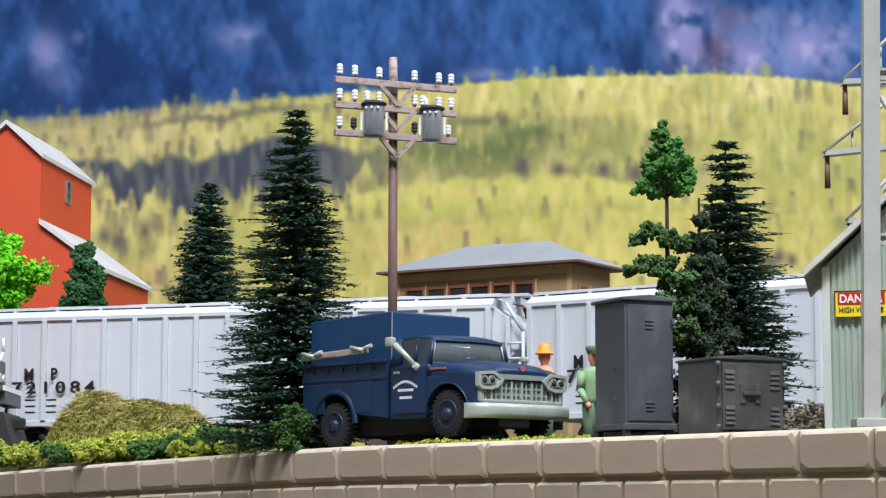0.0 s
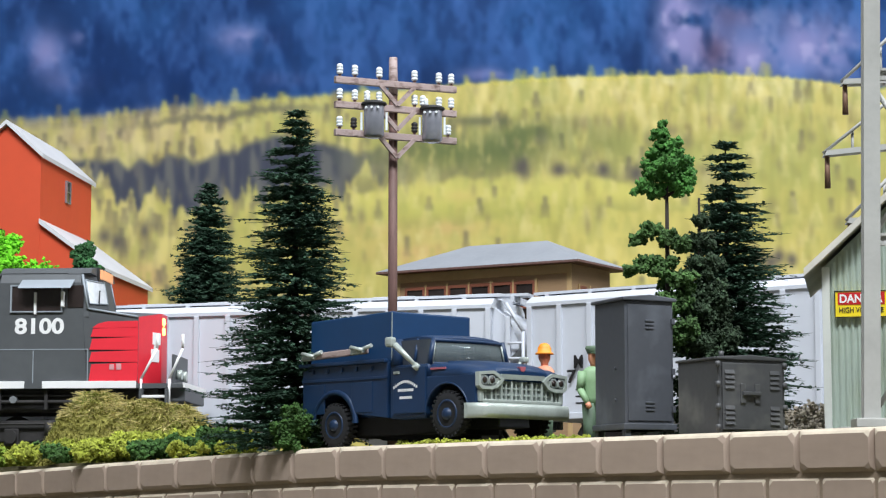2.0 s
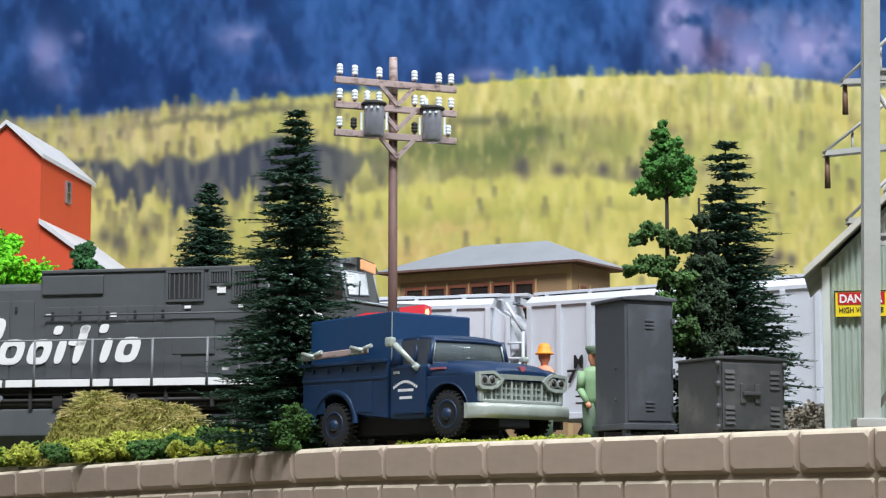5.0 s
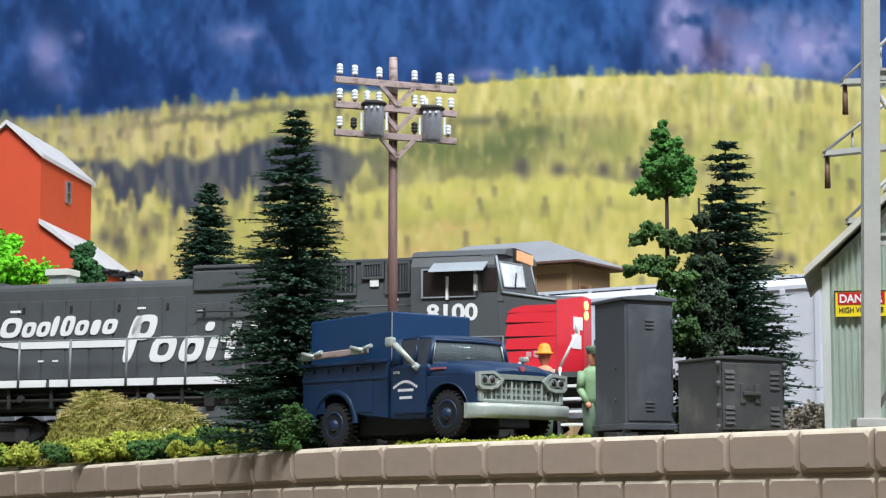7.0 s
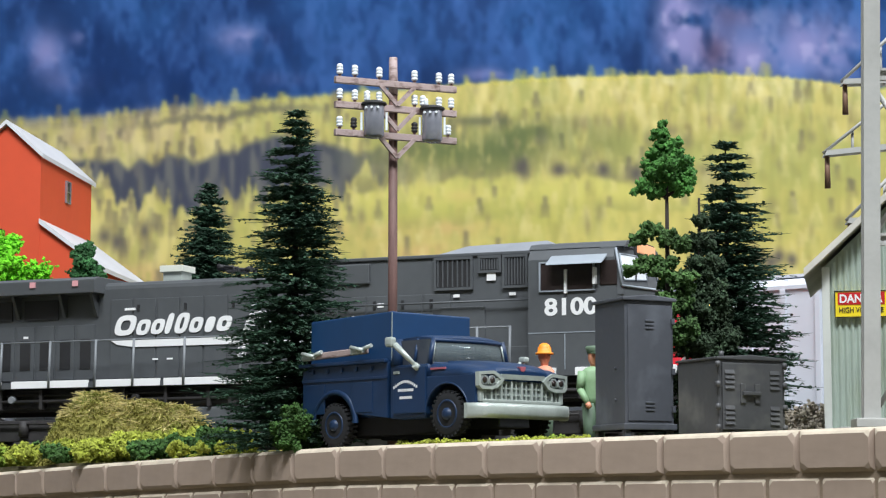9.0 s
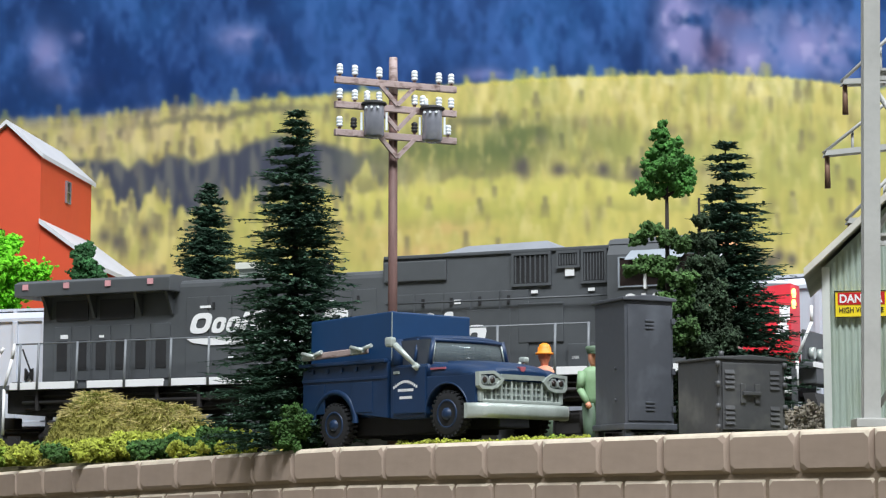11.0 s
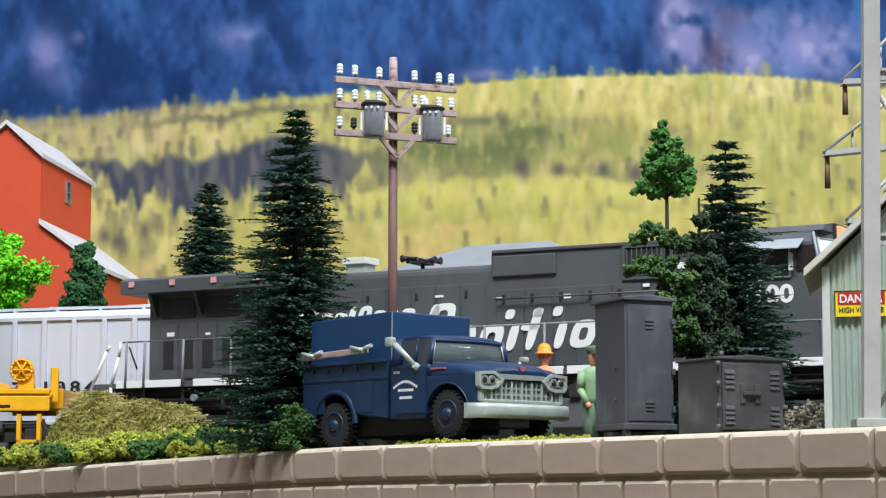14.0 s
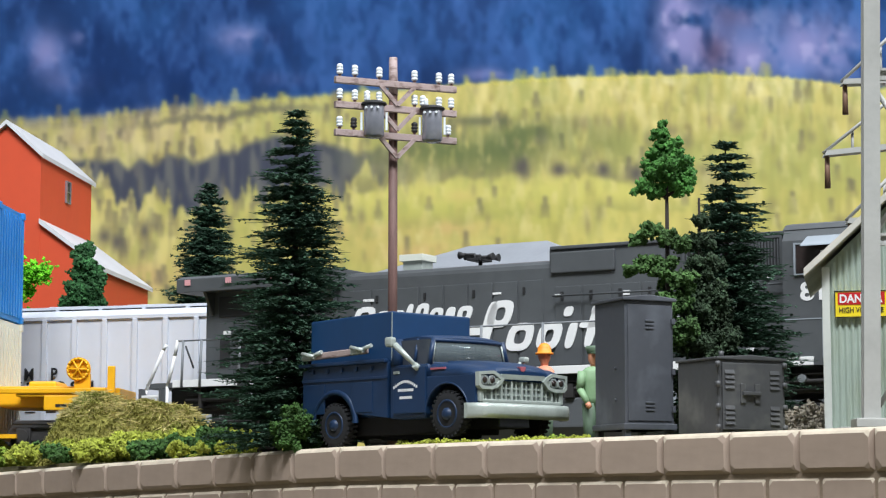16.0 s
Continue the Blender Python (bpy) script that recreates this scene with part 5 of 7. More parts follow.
    for s in (-1, 1):
        outer = [(1.05, 1.22), (0.7, 1.25), (0.56, 1.19), (0.46, 1.1), (0.6, 0.97), (0.74, 0.93), (0.98, 0.93), (1.05, 0.99)]
        inner = [(1.0, 1.17), (0.71, 1.195), (0.62, 1.15), (0.55, 1.1), (0.63, 1.02), (0.75, 0.985), (0.95, 0.985), (1.0, 1.03)]
        h = part("headlamp_pod", hoop(bmesh.new(), [(s * y, z) for y, z in outer], [(s * y, z) for y, z in inner], 3.63, 3.72), M_CHROME, T, "silver twin headlamp surround")
        part("pod_back", prism(bmesh.new(), [(s * y, z) for y, z in inner], 3.62, 3.66, "x"), M_PIT, h)
        for y in (0.73, 0.91):
            part("headlamp_rim", lathe(bmesh.new(), [(0.088, 0), (0.088, 0.05), (0.07, 0.055)], 16, Matrix.Translation((3.655, s * y, 1.085)) @ Matrix.Rotation(radians(90), 4, "Y")), M_PIT, h)
            part("headlamp", lathe(bmesh.new(), [(0.07, 0), (0.055, 0.06), (0.02, 0.075)], 16, Matrix.Translation((3.655, s * y, 1.085)) @ Matrix.Rotation(radians(90), 4, "Y")), M_GLASS_DARK, h, "dark glass headlamp")
        part("side_cheek", boxed(3.58, s * 0.94 - 0.05, 0.72, 3.68, s * 0.94 + 0.05, 0.95, 0.02), M_CHROME, g, "silver grille end")
    rings = []
    for i in range(25):
        y = -1.13 + 2.26 * i / 24
        e = abs(y / 1.13)
        x = 3.88 - 0.07 * e ** 2 - 0.3 * max(0.0, e - 0.86) / 0.14 * max(0.0, (e - 0.86) / 0.14)
        rings.append([(x - 0.07, y, 0.44), (x - 0.01, y, 0.455), (x + 0.01, y, 0.52), (x + 0.01, y, 0.62), (x - 0.015, y, 0.69), (x - 0.07, y, 0.7)])
    part("bumper", loft(bmesh.new(), rings), M_CHROME, T, "broad silver front bumper")
    # silver spotlight arm by the door and far mirror
    bm = rod(bmesh.new(), (2.2, -1.08, 1.38), (1.84, -1.25, 1.76), 0.035, 0.06, seg=8)
    box(bm, 1.68, -1.36, 1.72, 1.86, -1.22, 1.9, 0.05)
    rod(bm, (2.2, -1.0, 1.32), (2.2, -1.12, 1.4), 0.06, seg=8)
    part("mirror_arm", bm, M_CHROME, T, "white angled mirror arm")
    bm = rod(bmesh.new(), (2.45, 1.0, 1.35), (2.55, 1.15, 1.55), 0.045, 0.05, seg=8)
    box(bm, 2.5, 1.08, 1.52, 2.64, 1.22, 1.62, 0.03)
    part("mirror_arm", bm, M_CHROME, T, "white angled mirror arm")
    part("canopy_lamp", rod(bmesh.new(), (1.44, 0.98, 1.82), (1.52, 0.98, 1.82), 0.05, seg=8), M_WHITE, T, "small white lamp")
    # chassis and axles, deepened and coloured black to fill in the shadow underneath
    bm = boxed(-0.75, -0.72, 0.22, 2.4, 0.72, 0.56, 0.03)
    box(bm, 2.5, -0.36, 0.3, 3.5, 0.36, 0.75, 0.03)
    box(bm, 0.5, -0.4, 0.14, 2.3, 0.4, 0.32, 0.05)
    rod(bm, (0, -0.85, 0.44), (0, 0.85, 0.44), 0.1)
    rod(bm, (2.94, -0.85, 0.53), (2.94, 0.85, 0.53), 0.08)
    part("chassis", bm, M_TYRE, T)
    for x in (0, 2.94):
        for s in (-1, 1):
            wheel(T, x, s * (hw - 0.1), s, 0.0 if x < 1 else 0.12)


truck()

# ---- the utility pole ----


def utility_pole():
    P = thing("utility_pole", at(-0.985, 43.2, LAND_Z, 0, 0, 0), "tall brown wooden utility pole with three crossarms and two transformers", "utility pole")
    top = 7.62 - LAND_Z
    bm = rod(bmesh.new(), (0, 0, -0.2), (0, 0, top - 0.72), 0.098, 0.086, seg=14)
    part("pole", bm, M_POLE, P)
    part("pole_tip", rod(bmesh.new(), (0, 0, top - 0.75), (0, 0, top), 0.092, 0.08, seg=12), M_ARM, P, "weathered bare pole tip")
    ang = radians(25)
    rot = Matrix.Rotation(ang, 4, "Z")
    rows = ((7.05, 1.3, (-1.2, -0.88, -0.36, 0.40, 0.93, 1.2)), (6.56, 1.3, (-1.2, -0.88, -0.62, -0.36, 0.40, 0.58, 0.93, 1.2)), (6.01, 1.3, (-1.2, -0.9, 0.40, 1.13)))
    for z, half, xs in rows:
        z -= LAND_Z
        arm = part("crossarm", boxed(-half, -0.2, z - 0.065, half, -0.08, z + 0.065, 0.012, turn=rot), M_ARM, P, "weathered wooden crossarm")
        for i, x in enumerate(xs):
            tint = M_INSUL if not (z < 6.3 - LAND_Z and abs(x) < 1.0) else M_UNDER
            bm = bmesh.new()
            b = rot @ Vector((x, -0.14, z + 0.065))
            rod(bm, b, b + Vector((0, 0, 0.06)), 0.03, seg=6)
            part("insulator_pin", bm, M_POLE, arm)
            o = b + Vector((0, 0, 0.05))
            part("insulator", lathe(bmesh.new(), [(0.05, 0), (0.075, 0.02), (0.075, 0.05), (0.05, 0.065), (0.075, 0.08), (0.078, 0.115), (0.055, 0.13), (0.075, 0.145), (0.07, 0.19), (0.04, 0.215)], 12, Matrix.Translation(o) @ Matrix.Diagonal((0.86, 0.86, 0.95, 1))), tint, arm, "white ribbed insulator" if tint is M_INSUL else "dark ribbed insulator")
        for s in (-1, 1):
            part("brace", boxed(-0.04, -0.21, 0, 0.04, -0.15, 0.54, turn=rot @ Matrix.Translation((0, -0.02, z - 0.42)) @ Matrix.Rotation(radians(44) * s, 4, "Y")), M_ARM, P, "slanting timber brace")
        bm = bmesh.new()
        for x in (-0.88, 0.88):
            p = rot @ Vector((x, -0.2, z))
            rod(bm, p, p + Vector((0.0, -0.02, 0)), 0.05, seg=10)
        part("bolt", bm, M_ARM, arm)
    for x in (-0.53, 0.72):
        c = rot @ Vector((x, -0.28, 0))
        z = 5.98 - LAND_Z
        m = Matrix.Translation((c.x, c.y, z))
        can = part("transformer", lathe(bmesh.new(), [(0.1, -0.06), (0.17, -0.04), (0.2, 0), (0.2, 0.58), (0.19, 0.6)], 24, m), M_CAN, P, "grey cylindrical transformer can")
        part("lid", lathe(bmesh.new(), [(0.23, 0.59), (0.255, 0.61), (0.24, 0.645), (0.15, 0.68), (0.05, 0.69)], 24, m), M_LOCO_DARK, can, "black transformer lid")
        for k in range(3):
            a = radians(-130 + k * 30)
            q = m @ Vector((0.2 * math.cos(a), 0.2 * math.sin(a), 0.52))
            part("terminal", rod(bmesh.new(), q, q + Vector((0.05 * math.cos(a), 0.05 * math.sin(a), 0)), 0.025, seg=8), M_INSUL, can, "white terminal")
        for k in (-0.245, 0.245):
            q = m @ Vector((k, 0, 0.1))
            part("bracket", boxed(q.x - 0.02, q.y - 0.03, q.z, q.x + 0.02, q.y + 0.03, q.z + 0.35), M_INSUL, can, "pale bracket")
        q = m @ Vector((-0.12, -0.1, 0.66))
        part("bushing", lathe(bmesh.new(), [(0.03, 0), (0.05, 0.03), (0.04, 0.06), (0.05, 0.09), (0.04, 0.12), (0.02, 0.15)], 12, Matrix.Translation(q)), M_INSUL, can, "white bushing")


utility_pole()

# ---- switch cabinets ----


def tall_cabinet():
    C = thing("tall_electric_cabinet", at(2.87, 35.0, -0.16, 0, 0, 24), "tall grey steel electric cabinet on short legs by the wall", "electric cabinet")
    w, d, z0, z1 = 0.88, 1.0, 0.12, 2.17
    part("body", boxed(0, 0, z0, w, d, z1, 0.02), M_CABINET, C)
    bm = prism(bmesh.new(), [(-0.05, z1), (w + 0.05, z1), (w + 0.05, z1 + 0.05), (w / 2, z1 + 0.1), (-0.05, z1 + 0.05)], -0.05, d + 0.05, bev=0.015)
    part("roof", bm, M_CABINET, C)
    part("base_flange", boxed(-0.04, -0.04, z0, w + 0.04, d + 0.04, z0 + 0.1, 0.015), M_CABINET, C)
    for x in (0.0, w - 0.1):
        for y in (0.0, d - 0.1):
            part("leg", boxed(x, y, -0.1, x + 0.1, y + 0.1, z0), M_CABINET, C)
    door = part("door", boxed(0.05, -0.014, z0 + 0.14, w - 0.04, 0.0, z1 - 0.06, 0.012), M_CABINET, C)
    for z in (0.42, 1.72):
        for k in range(3):
            part("louvre", boxed(0.36, -0.03, z + k * 0.06, 0.52, -0.012, z + k * 0.06 + 0.03, 0.006), M_CABINET, door)
    for z in (0.4, 1.0, 1.8):
        part("hinge", boxed(w - 0.05, -0.055, z, w + 0.01, -0.01, z + 0.1, 0.01), M_CABINET, door)
    for z in (0.6, 1.1):
        part("rivet", rod(bmesh.new(), (0, 0.3, z), (-0.03, 0.3, z), 0.025, seg=8), M_CABINET, C)


def low_cabinet():
    C = thing("low_equipment_box", at(4.14, 33.4, -0.16, 0, 0, 27), "low grey equipment box with louvred door and latch", "equipment box")
    w, d, h = 1.22, 1.1, 1.12
    part("body", boxed(0, 0, 0, w, d, h, 0.02), M_CABINET_LOW, C)
    part("lid", prism(bmesh.new(), [(-0.03, h), (w + 0.03, h), (w + 0.03, h + 0.04), (w / 2, h + 0.08), (-0.03, h + 0.04)], -0.03, d + 0.03, bev=0.015), M_CABINET_LOW, C)
    door = part("door", boxed(0.06, -0.035, 0.06, w - 0.06, 0.0, h - 0.05, 0.012), M_CABINET_LOW, C)
    for x in (0.1, 0.92):
        for z in (0.14, 0.68):
            for k in range(4):
                bm = prism(bmesh.new(), [(-0.035, z + k * 0.075), (-0.058, z + k * 0.075), (-0.035, z + k * 0.075 + 0.06)], x, x + 0.17, "x")
                part("louvre", bm, M_CABINET_LOW, door)
    for x in (0.42, 0.68):
        part("latch_plate", boxed(x - 0.045, -0.06, 0.46, x + 0.045, -0.03, 0.76, 0.01), M_CABINET_LOW, door)
    part("latch_bar", boxed(0.4, -0.1, 0.58, 0.72, -0.05, 0.64, 0.015), M_CABINET_LOW, door, "steel latch bar")
    for x in (-0.02, w - 0.02):
        for z in (0.05, 0.36, 0.7, 1.0):
            part("hinge", rod(bmesh.new(), (x, -0.03, z), (x, -0.03, z + 0.09), 0.04, seg=8), M_CABINET_LOW, C)
    part("lifting_eye", rod(bmesh.new(), (0.2, 0.2, h + 0.04), (0.2, 0.2, h + 0.14), 0.04, seg=8), M_CABINET_LOW, C)


tall_cabinet()
low_cabinet()

# ---- substation: shed with sign, steel towers ----


def shed():
    S = thing("corrugated_shed", at(5.97, 34.6, -0.1, 0, 0, -11), "weathered pale green corrugated metal shed with gable roof", "shed")
    w, ez, pk = 2.6, 2.58, 3.82
    pts = [(0, 0), (w, 0), (w, ez), (w / 2, pk), (0, ez)]
    part("wall", prism(bmesh.new(), pts, 0, 3.0), M_SHED, S)
    for i in range(26):
        x = 0.1 + i * 0.098
        zt = ez + (pk - ez) * (1 - abs(x - w / 2) / (w / 2)) - 0.02
        part("corrugation", prism(bmesh.new(), [(x, 0.0), (x + 0.03, -0.03), (x + 0.055, -0.03), (x + 0.085, 0.0)], 0.0, zt, "z"), M_SHED, S)
    part("corner_trim", boxed(-0.03, -0.05, 0, 0.09, 0.06, ez, 0.01), M_TRIM, S, "pale corner trim")
    for s in (0, 1):
        bm = prism(bmesh.new(), [(-0.3, ez - 0.16), (w / 2, pk + 0.06), (w / 2, pk + 0.18), (-0.3, ez - 0.04)], -0.3, 3.3)
        if s:
            bm.transform(Matrix.Translation((w, 0, 0)) @ Matrix.Diagonal((-1, 1, 1, 1)))
        part("roof_panel", bm, M_SHED_ROOF, S, "grey-tan roof panel")
    tagged(link_mesh("foundation", boxed(5.95, 33.3, -0.35, 9.2, 38.0, -0.06, 0.02), M_STEEL), "grey concrete foundation slab", "foundation")
    g = thing("danger_sign", at(6.12, 34.53, 1.68, 0, 0, -11), "red and yellow high voltage warning sign on the shed", "sign")
    part("plate", boxed(0, -0.05, 0, 0.82, 0.0, 0.42, 0.01), M_SIGN_YELLOW, g, "yellow sign plate")
    part("red_panel", boxed(0.05, -0.058, 0.2, 0.77, -0.05, 0.39, 0.004), M_SIGN_RED, g, "red sign panel")
    bm = bmesh.new()
    for q in ((0, 0, 0.82, 0.014), (0, 0.406, 0.82, 0.42), (0, 0, 0.014, 0.42), (0.806, 0, 0.82, 0.42)):
        box(bm, q[0], -0.06, q[1], q[2], -0.05, q[3])
    part("border", bm, M_BLACK, g)
    lettering("sign_lettering", "DANGER", 0.135, on_side(0.08, -0.06, 0.228), M_WHITE, g, width=0.66, depth=0.004, bold=0.03)
    lettering("sign_lettering", "HIGH VOLTAGE", 0.085, on_side(0.07, -0.056, 0.075), M_BLACK, g, width=0.68, depth=0.004, bold=0.01)


def steel_tower():
    T = thing("steel_tower", at(6.17, 31.9, -0.12, 0, 0, 0), "tall grey steel substation tower before the shed", "tower")
    top = 8.0
    for k, (x0, x1) in enumerate(((-0.03, 0.14), (1.6, 1.5))):
        bm = bmesh.new()
        outline = [(-0.11, -0.12), (-0.07, -0.12), (-0.07, -0.02), (0.07, -0.02), (0.07, -0.12), (0.11, -0.12), (0.11, 0.12), (0.07, 0.12), (0.07, 0.02), (-0.07, 0.02), (-0.07, 0.12), (-0.11, 0.12)]
        outline = [(y, x) for x, y in outline]
        lo = [bm.verts.new((x0 + x, y, 0)) for x, y in outline]
        hi = [bm.verts.new((x1 + x, y, top)) for x, y in outline]
        bm.faces.new(lo)
        bm.faces.new(hi)
        for i in range(12):
            bm.faces.new((lo[i], lo[(i + 1) % 12], hi[(i + 1) % 12], hi[i]))
        part("column", bm, M_STEEL, T)
        part("foot", boxed(x0 - 0.25, -0.25, -0.02, x0 + 0.25, 0.25, 0.12, 0.02), M_STEEL, T)
    for z in (2.62, 5.05):
        bm = boxed(0.1, -0.05, z, 1.55, 0.05, z + 0.04)
        box(bm, 0.1, -0.05, z + 0.14, 1.55, 0.05, z + 0.18)
        box(bm, 0.1, -0.01, z, 1.55, 0.01, z + 0.18)
        part("cross_beam", bm, M_STEEL, T)
    for a, b in (((0.1, 2.8), (1.5, 5.0)), ((1.5, 2.8), (0.1, 5.0)), ((0.1, 0.3), (1.5, 2.6))):
        part("diagonal_brace", rod(bmesh.new(), (a[0], 0.02, a[1]), (b[0], 0.02, b[1]), 0.04, seg=6), M_STEEL, T)


def line_tower():
    T = thing("line_tower", at(8.9, 42.0, -0.2), "grey steel line tower with arms and brown hanging insulators", "tower")
    part("column", rod(bmesh.new(), (0.0, 0, -0.1), (0, 0, 8.2), 0.14, 0.1, seg=8), M_STEEL, T)
    for tip, zt, zr, up, drop in ((-1.24, 7.08, 0.02, 0.8, 0.62), (-1.61, 5.69, 0.09, 0.69, 0.66), (-1.2, 4.39, 0.02, 0.85, 0.43)):
        bm = prism(bmesh.new(), [(tip, zt - 0.05), (tip + 0.04, zt + 0.05), (0, zt + zr * 1.9 + 0.05), (0, zt + zr * 1.9 - 0.06)], -0.16, 0.16)
        for y in (-0.16, 0.16):
            rod(bm, (tip, 0, zt + 0.02), (0, y * 1.6, zt + up * (-tip) / 0.85), 0.035, seg=6)
        for f in (0.35, 0.62):
            rod(bm, (tip * (1 - f), 0, zt), (tip * (1 - f), 0, zt + up * (-tip) / 0.85 * f), 0.03, seg=5)
        arm = part("arm", bm, M_STEEL, T, "grey steel truss arm")
        part("hanging_insulator", rod(bmesh.new(), (tip + 0.07, 0, zt), (tip + 0.07, 0, zt - drop), 0.045, 0.06, seg=8), M_INSUL_BROWN, arm, "brown hanging insulator")


shed()
steel_tower()
line_tower()

# ---- buildings behind the tracks ----


def grain_elevator():
    E = thing("grain_elevator", at(-13.75, 75, LAND_Z, 0, 0, -6), "orange-red grain elevator with pale metal roofs", "building")
    z_e, z_p = 11.1, 12.15
    main = [(-2.4, 0), (0, 0), (0, z_e), (-1.2, z_p), (-2.4, z_e)]
    part("wall", prism(bmesh.new(), main, 0, 6.6), M_ELEVATOR, E)
    for s in (0, 1):
        bm = prism(bmesh.new(), [(0.12, z_e - 0.1), (-1.2, z_p + 0.05), (-1.2, z_p + 0.2), (0.12, z_e + 0.05)], -0.2, 6.8)
        if s:
            bm.transform(Matrix.Translation((-2.4, 0, 0)) @ Matrix.Diagonal((-1, 1, 1, 1)))
        part("roof", bm, M_ROOF_PALE, E, "pale metal roof")
    part("annex_wall", prism(bmesh.new(), [(0, 0), (2.2, 0), (2.2, 7.15), (0, 8.75)], 0.02, 6.6), M_ELEVATOR, E)
    part("annex_roof", prism(bmesh.new(), [(0.01, 8.75), (2.35, 7.05), (2.35, 7.2), (0.01, 8.92)], -0.15, 6.75), M_ROOF_PALE, E, "pale metal lean-to roof")
    w = part("window", boxed(0.0, 3.1, 9.95, 0.05, 3.55, 10.65), M_GLASS_DARK, E, "narrow dark window")
    bm = bmesh.new()
    for q in ((3.04, 9.9, 3.1, 10.7), (3.55, 9.9, 3.61, 10.7), (3.1, 9.9, 3.55, 9.95), (3.1, 10.65, 3.55, 10.7), (3.1, 10.28, 3.55, 10.32)):
        box(bm, 0.0, q[0], q[1], 0.08, q[2], q[3])
    part("window_frame", bm, M_CAN, w)
    part("window", boxed(-2.0, -0.04, 8.1, -1.3, 0.02, 8.6), M_GLASS_DARK, E, "dark window in the end wall")


def depot():
    ang = -31
    D = thing("hip_roof_depot", at(4.1, 70.3, LAND_Z, 0, 0, ang), "tan clapboard two-storey depot with grey hip roof", "building")
    L, W, ze = 6.6, 2.7, 6.86
    part("wall", boxed(-L, 0, 0, 0, W, ze), M_DEPOT, D)
    bm = bmesh.new()
    o = 0.5
    lo = [bm.verts.new(p) for p in ((-L - o, -o, ze + 0.07), (o, -o, ze + 0.07), (o, W + o, ze + 0.07), (-L - o, W + o, ze + 0.07))]
    hi = [bm.verts.new(p) for p in ((-L + 2.0, W / 2, ze + 0.98), (-1.6, W / 2, ze + 0.98))]
    lo2 = [bm.verts.new(p.co - Vector((0, 0, 0.07))) for p in lo]
    for f in ((lo[0], lo[1], hi[1], hi[0]), (lo[1], lo[2], hi[1]), (lo[2], lo[3], hi[0], hi[1]), (lo[3], lo[0], hi[0])):
        bm.faces.new(f)
    for i in range(4):
        bm.faces.new((lo[i], lo[(i + 1) % 4], lo2[(i + 1) % 4], lo2[i])).material_index = 1
    bm.faces.new(lo2).material_index = 1
    part("roof", bm, [M_DEPOT_ROOF, M_POLE], D, "grey shingled hip roof")
    for x in (-L, -0.16):
        part("corner_board", boxed(x, -0.04, 0, x + 0.16, 0.0, ze), M_DEPOT_TRIM, D)
    part("frieze", boxed(-L, -0.05, ze - 0.3, 0.0, 0.0, ze, 0.01), M_DEPOT_TRIM, D)
    for i in range(7):
        x = -6.15 + i * 0.83
        if i == 6:
            continue
        w = part("window", boxed(x, -0.03, 4.7, x + 0.62, 0.01, 6.3), M_GLASS_DARK, D, "dark sash window in brown frame")
        bm = bmesh.new()
        for q in ((x - 0.07, 4.62, x, 6.38), (x + 0.62, 4.62, x + 0.69, 6.38), (x, 6.29, x + 0.62, 6.39), (x, 4.6, x + 0.62, 4.7), (x, 5.5, x + 0.62, 5.57)):
            box(bm, q[0], -0.08, q[1], q[2], 0.0, q[3])
        part("window_frame", bm, M_BROWN, w, "brown window frame")
        part("mullion_board", boxed(x + 0.68, -0.06, 4.5, x + 0.77, 0.0, 6.46), M_DEPOT_TRIM, D)
    for i in range(2):
        y = 0.5 + i * 0.75
        w = part("window", boxed(-0.01, y, 5.2, 0.03, y + 0.5, 6.2), M_BROWN, D, "small reddish window")
        part("window_frame", boxed(0.0, y - 0.08, 5.15, 0.05, y, 6.25), M_DEPOT_TRIM, w)


grain_elevator()
depot()

# ---- planting ----


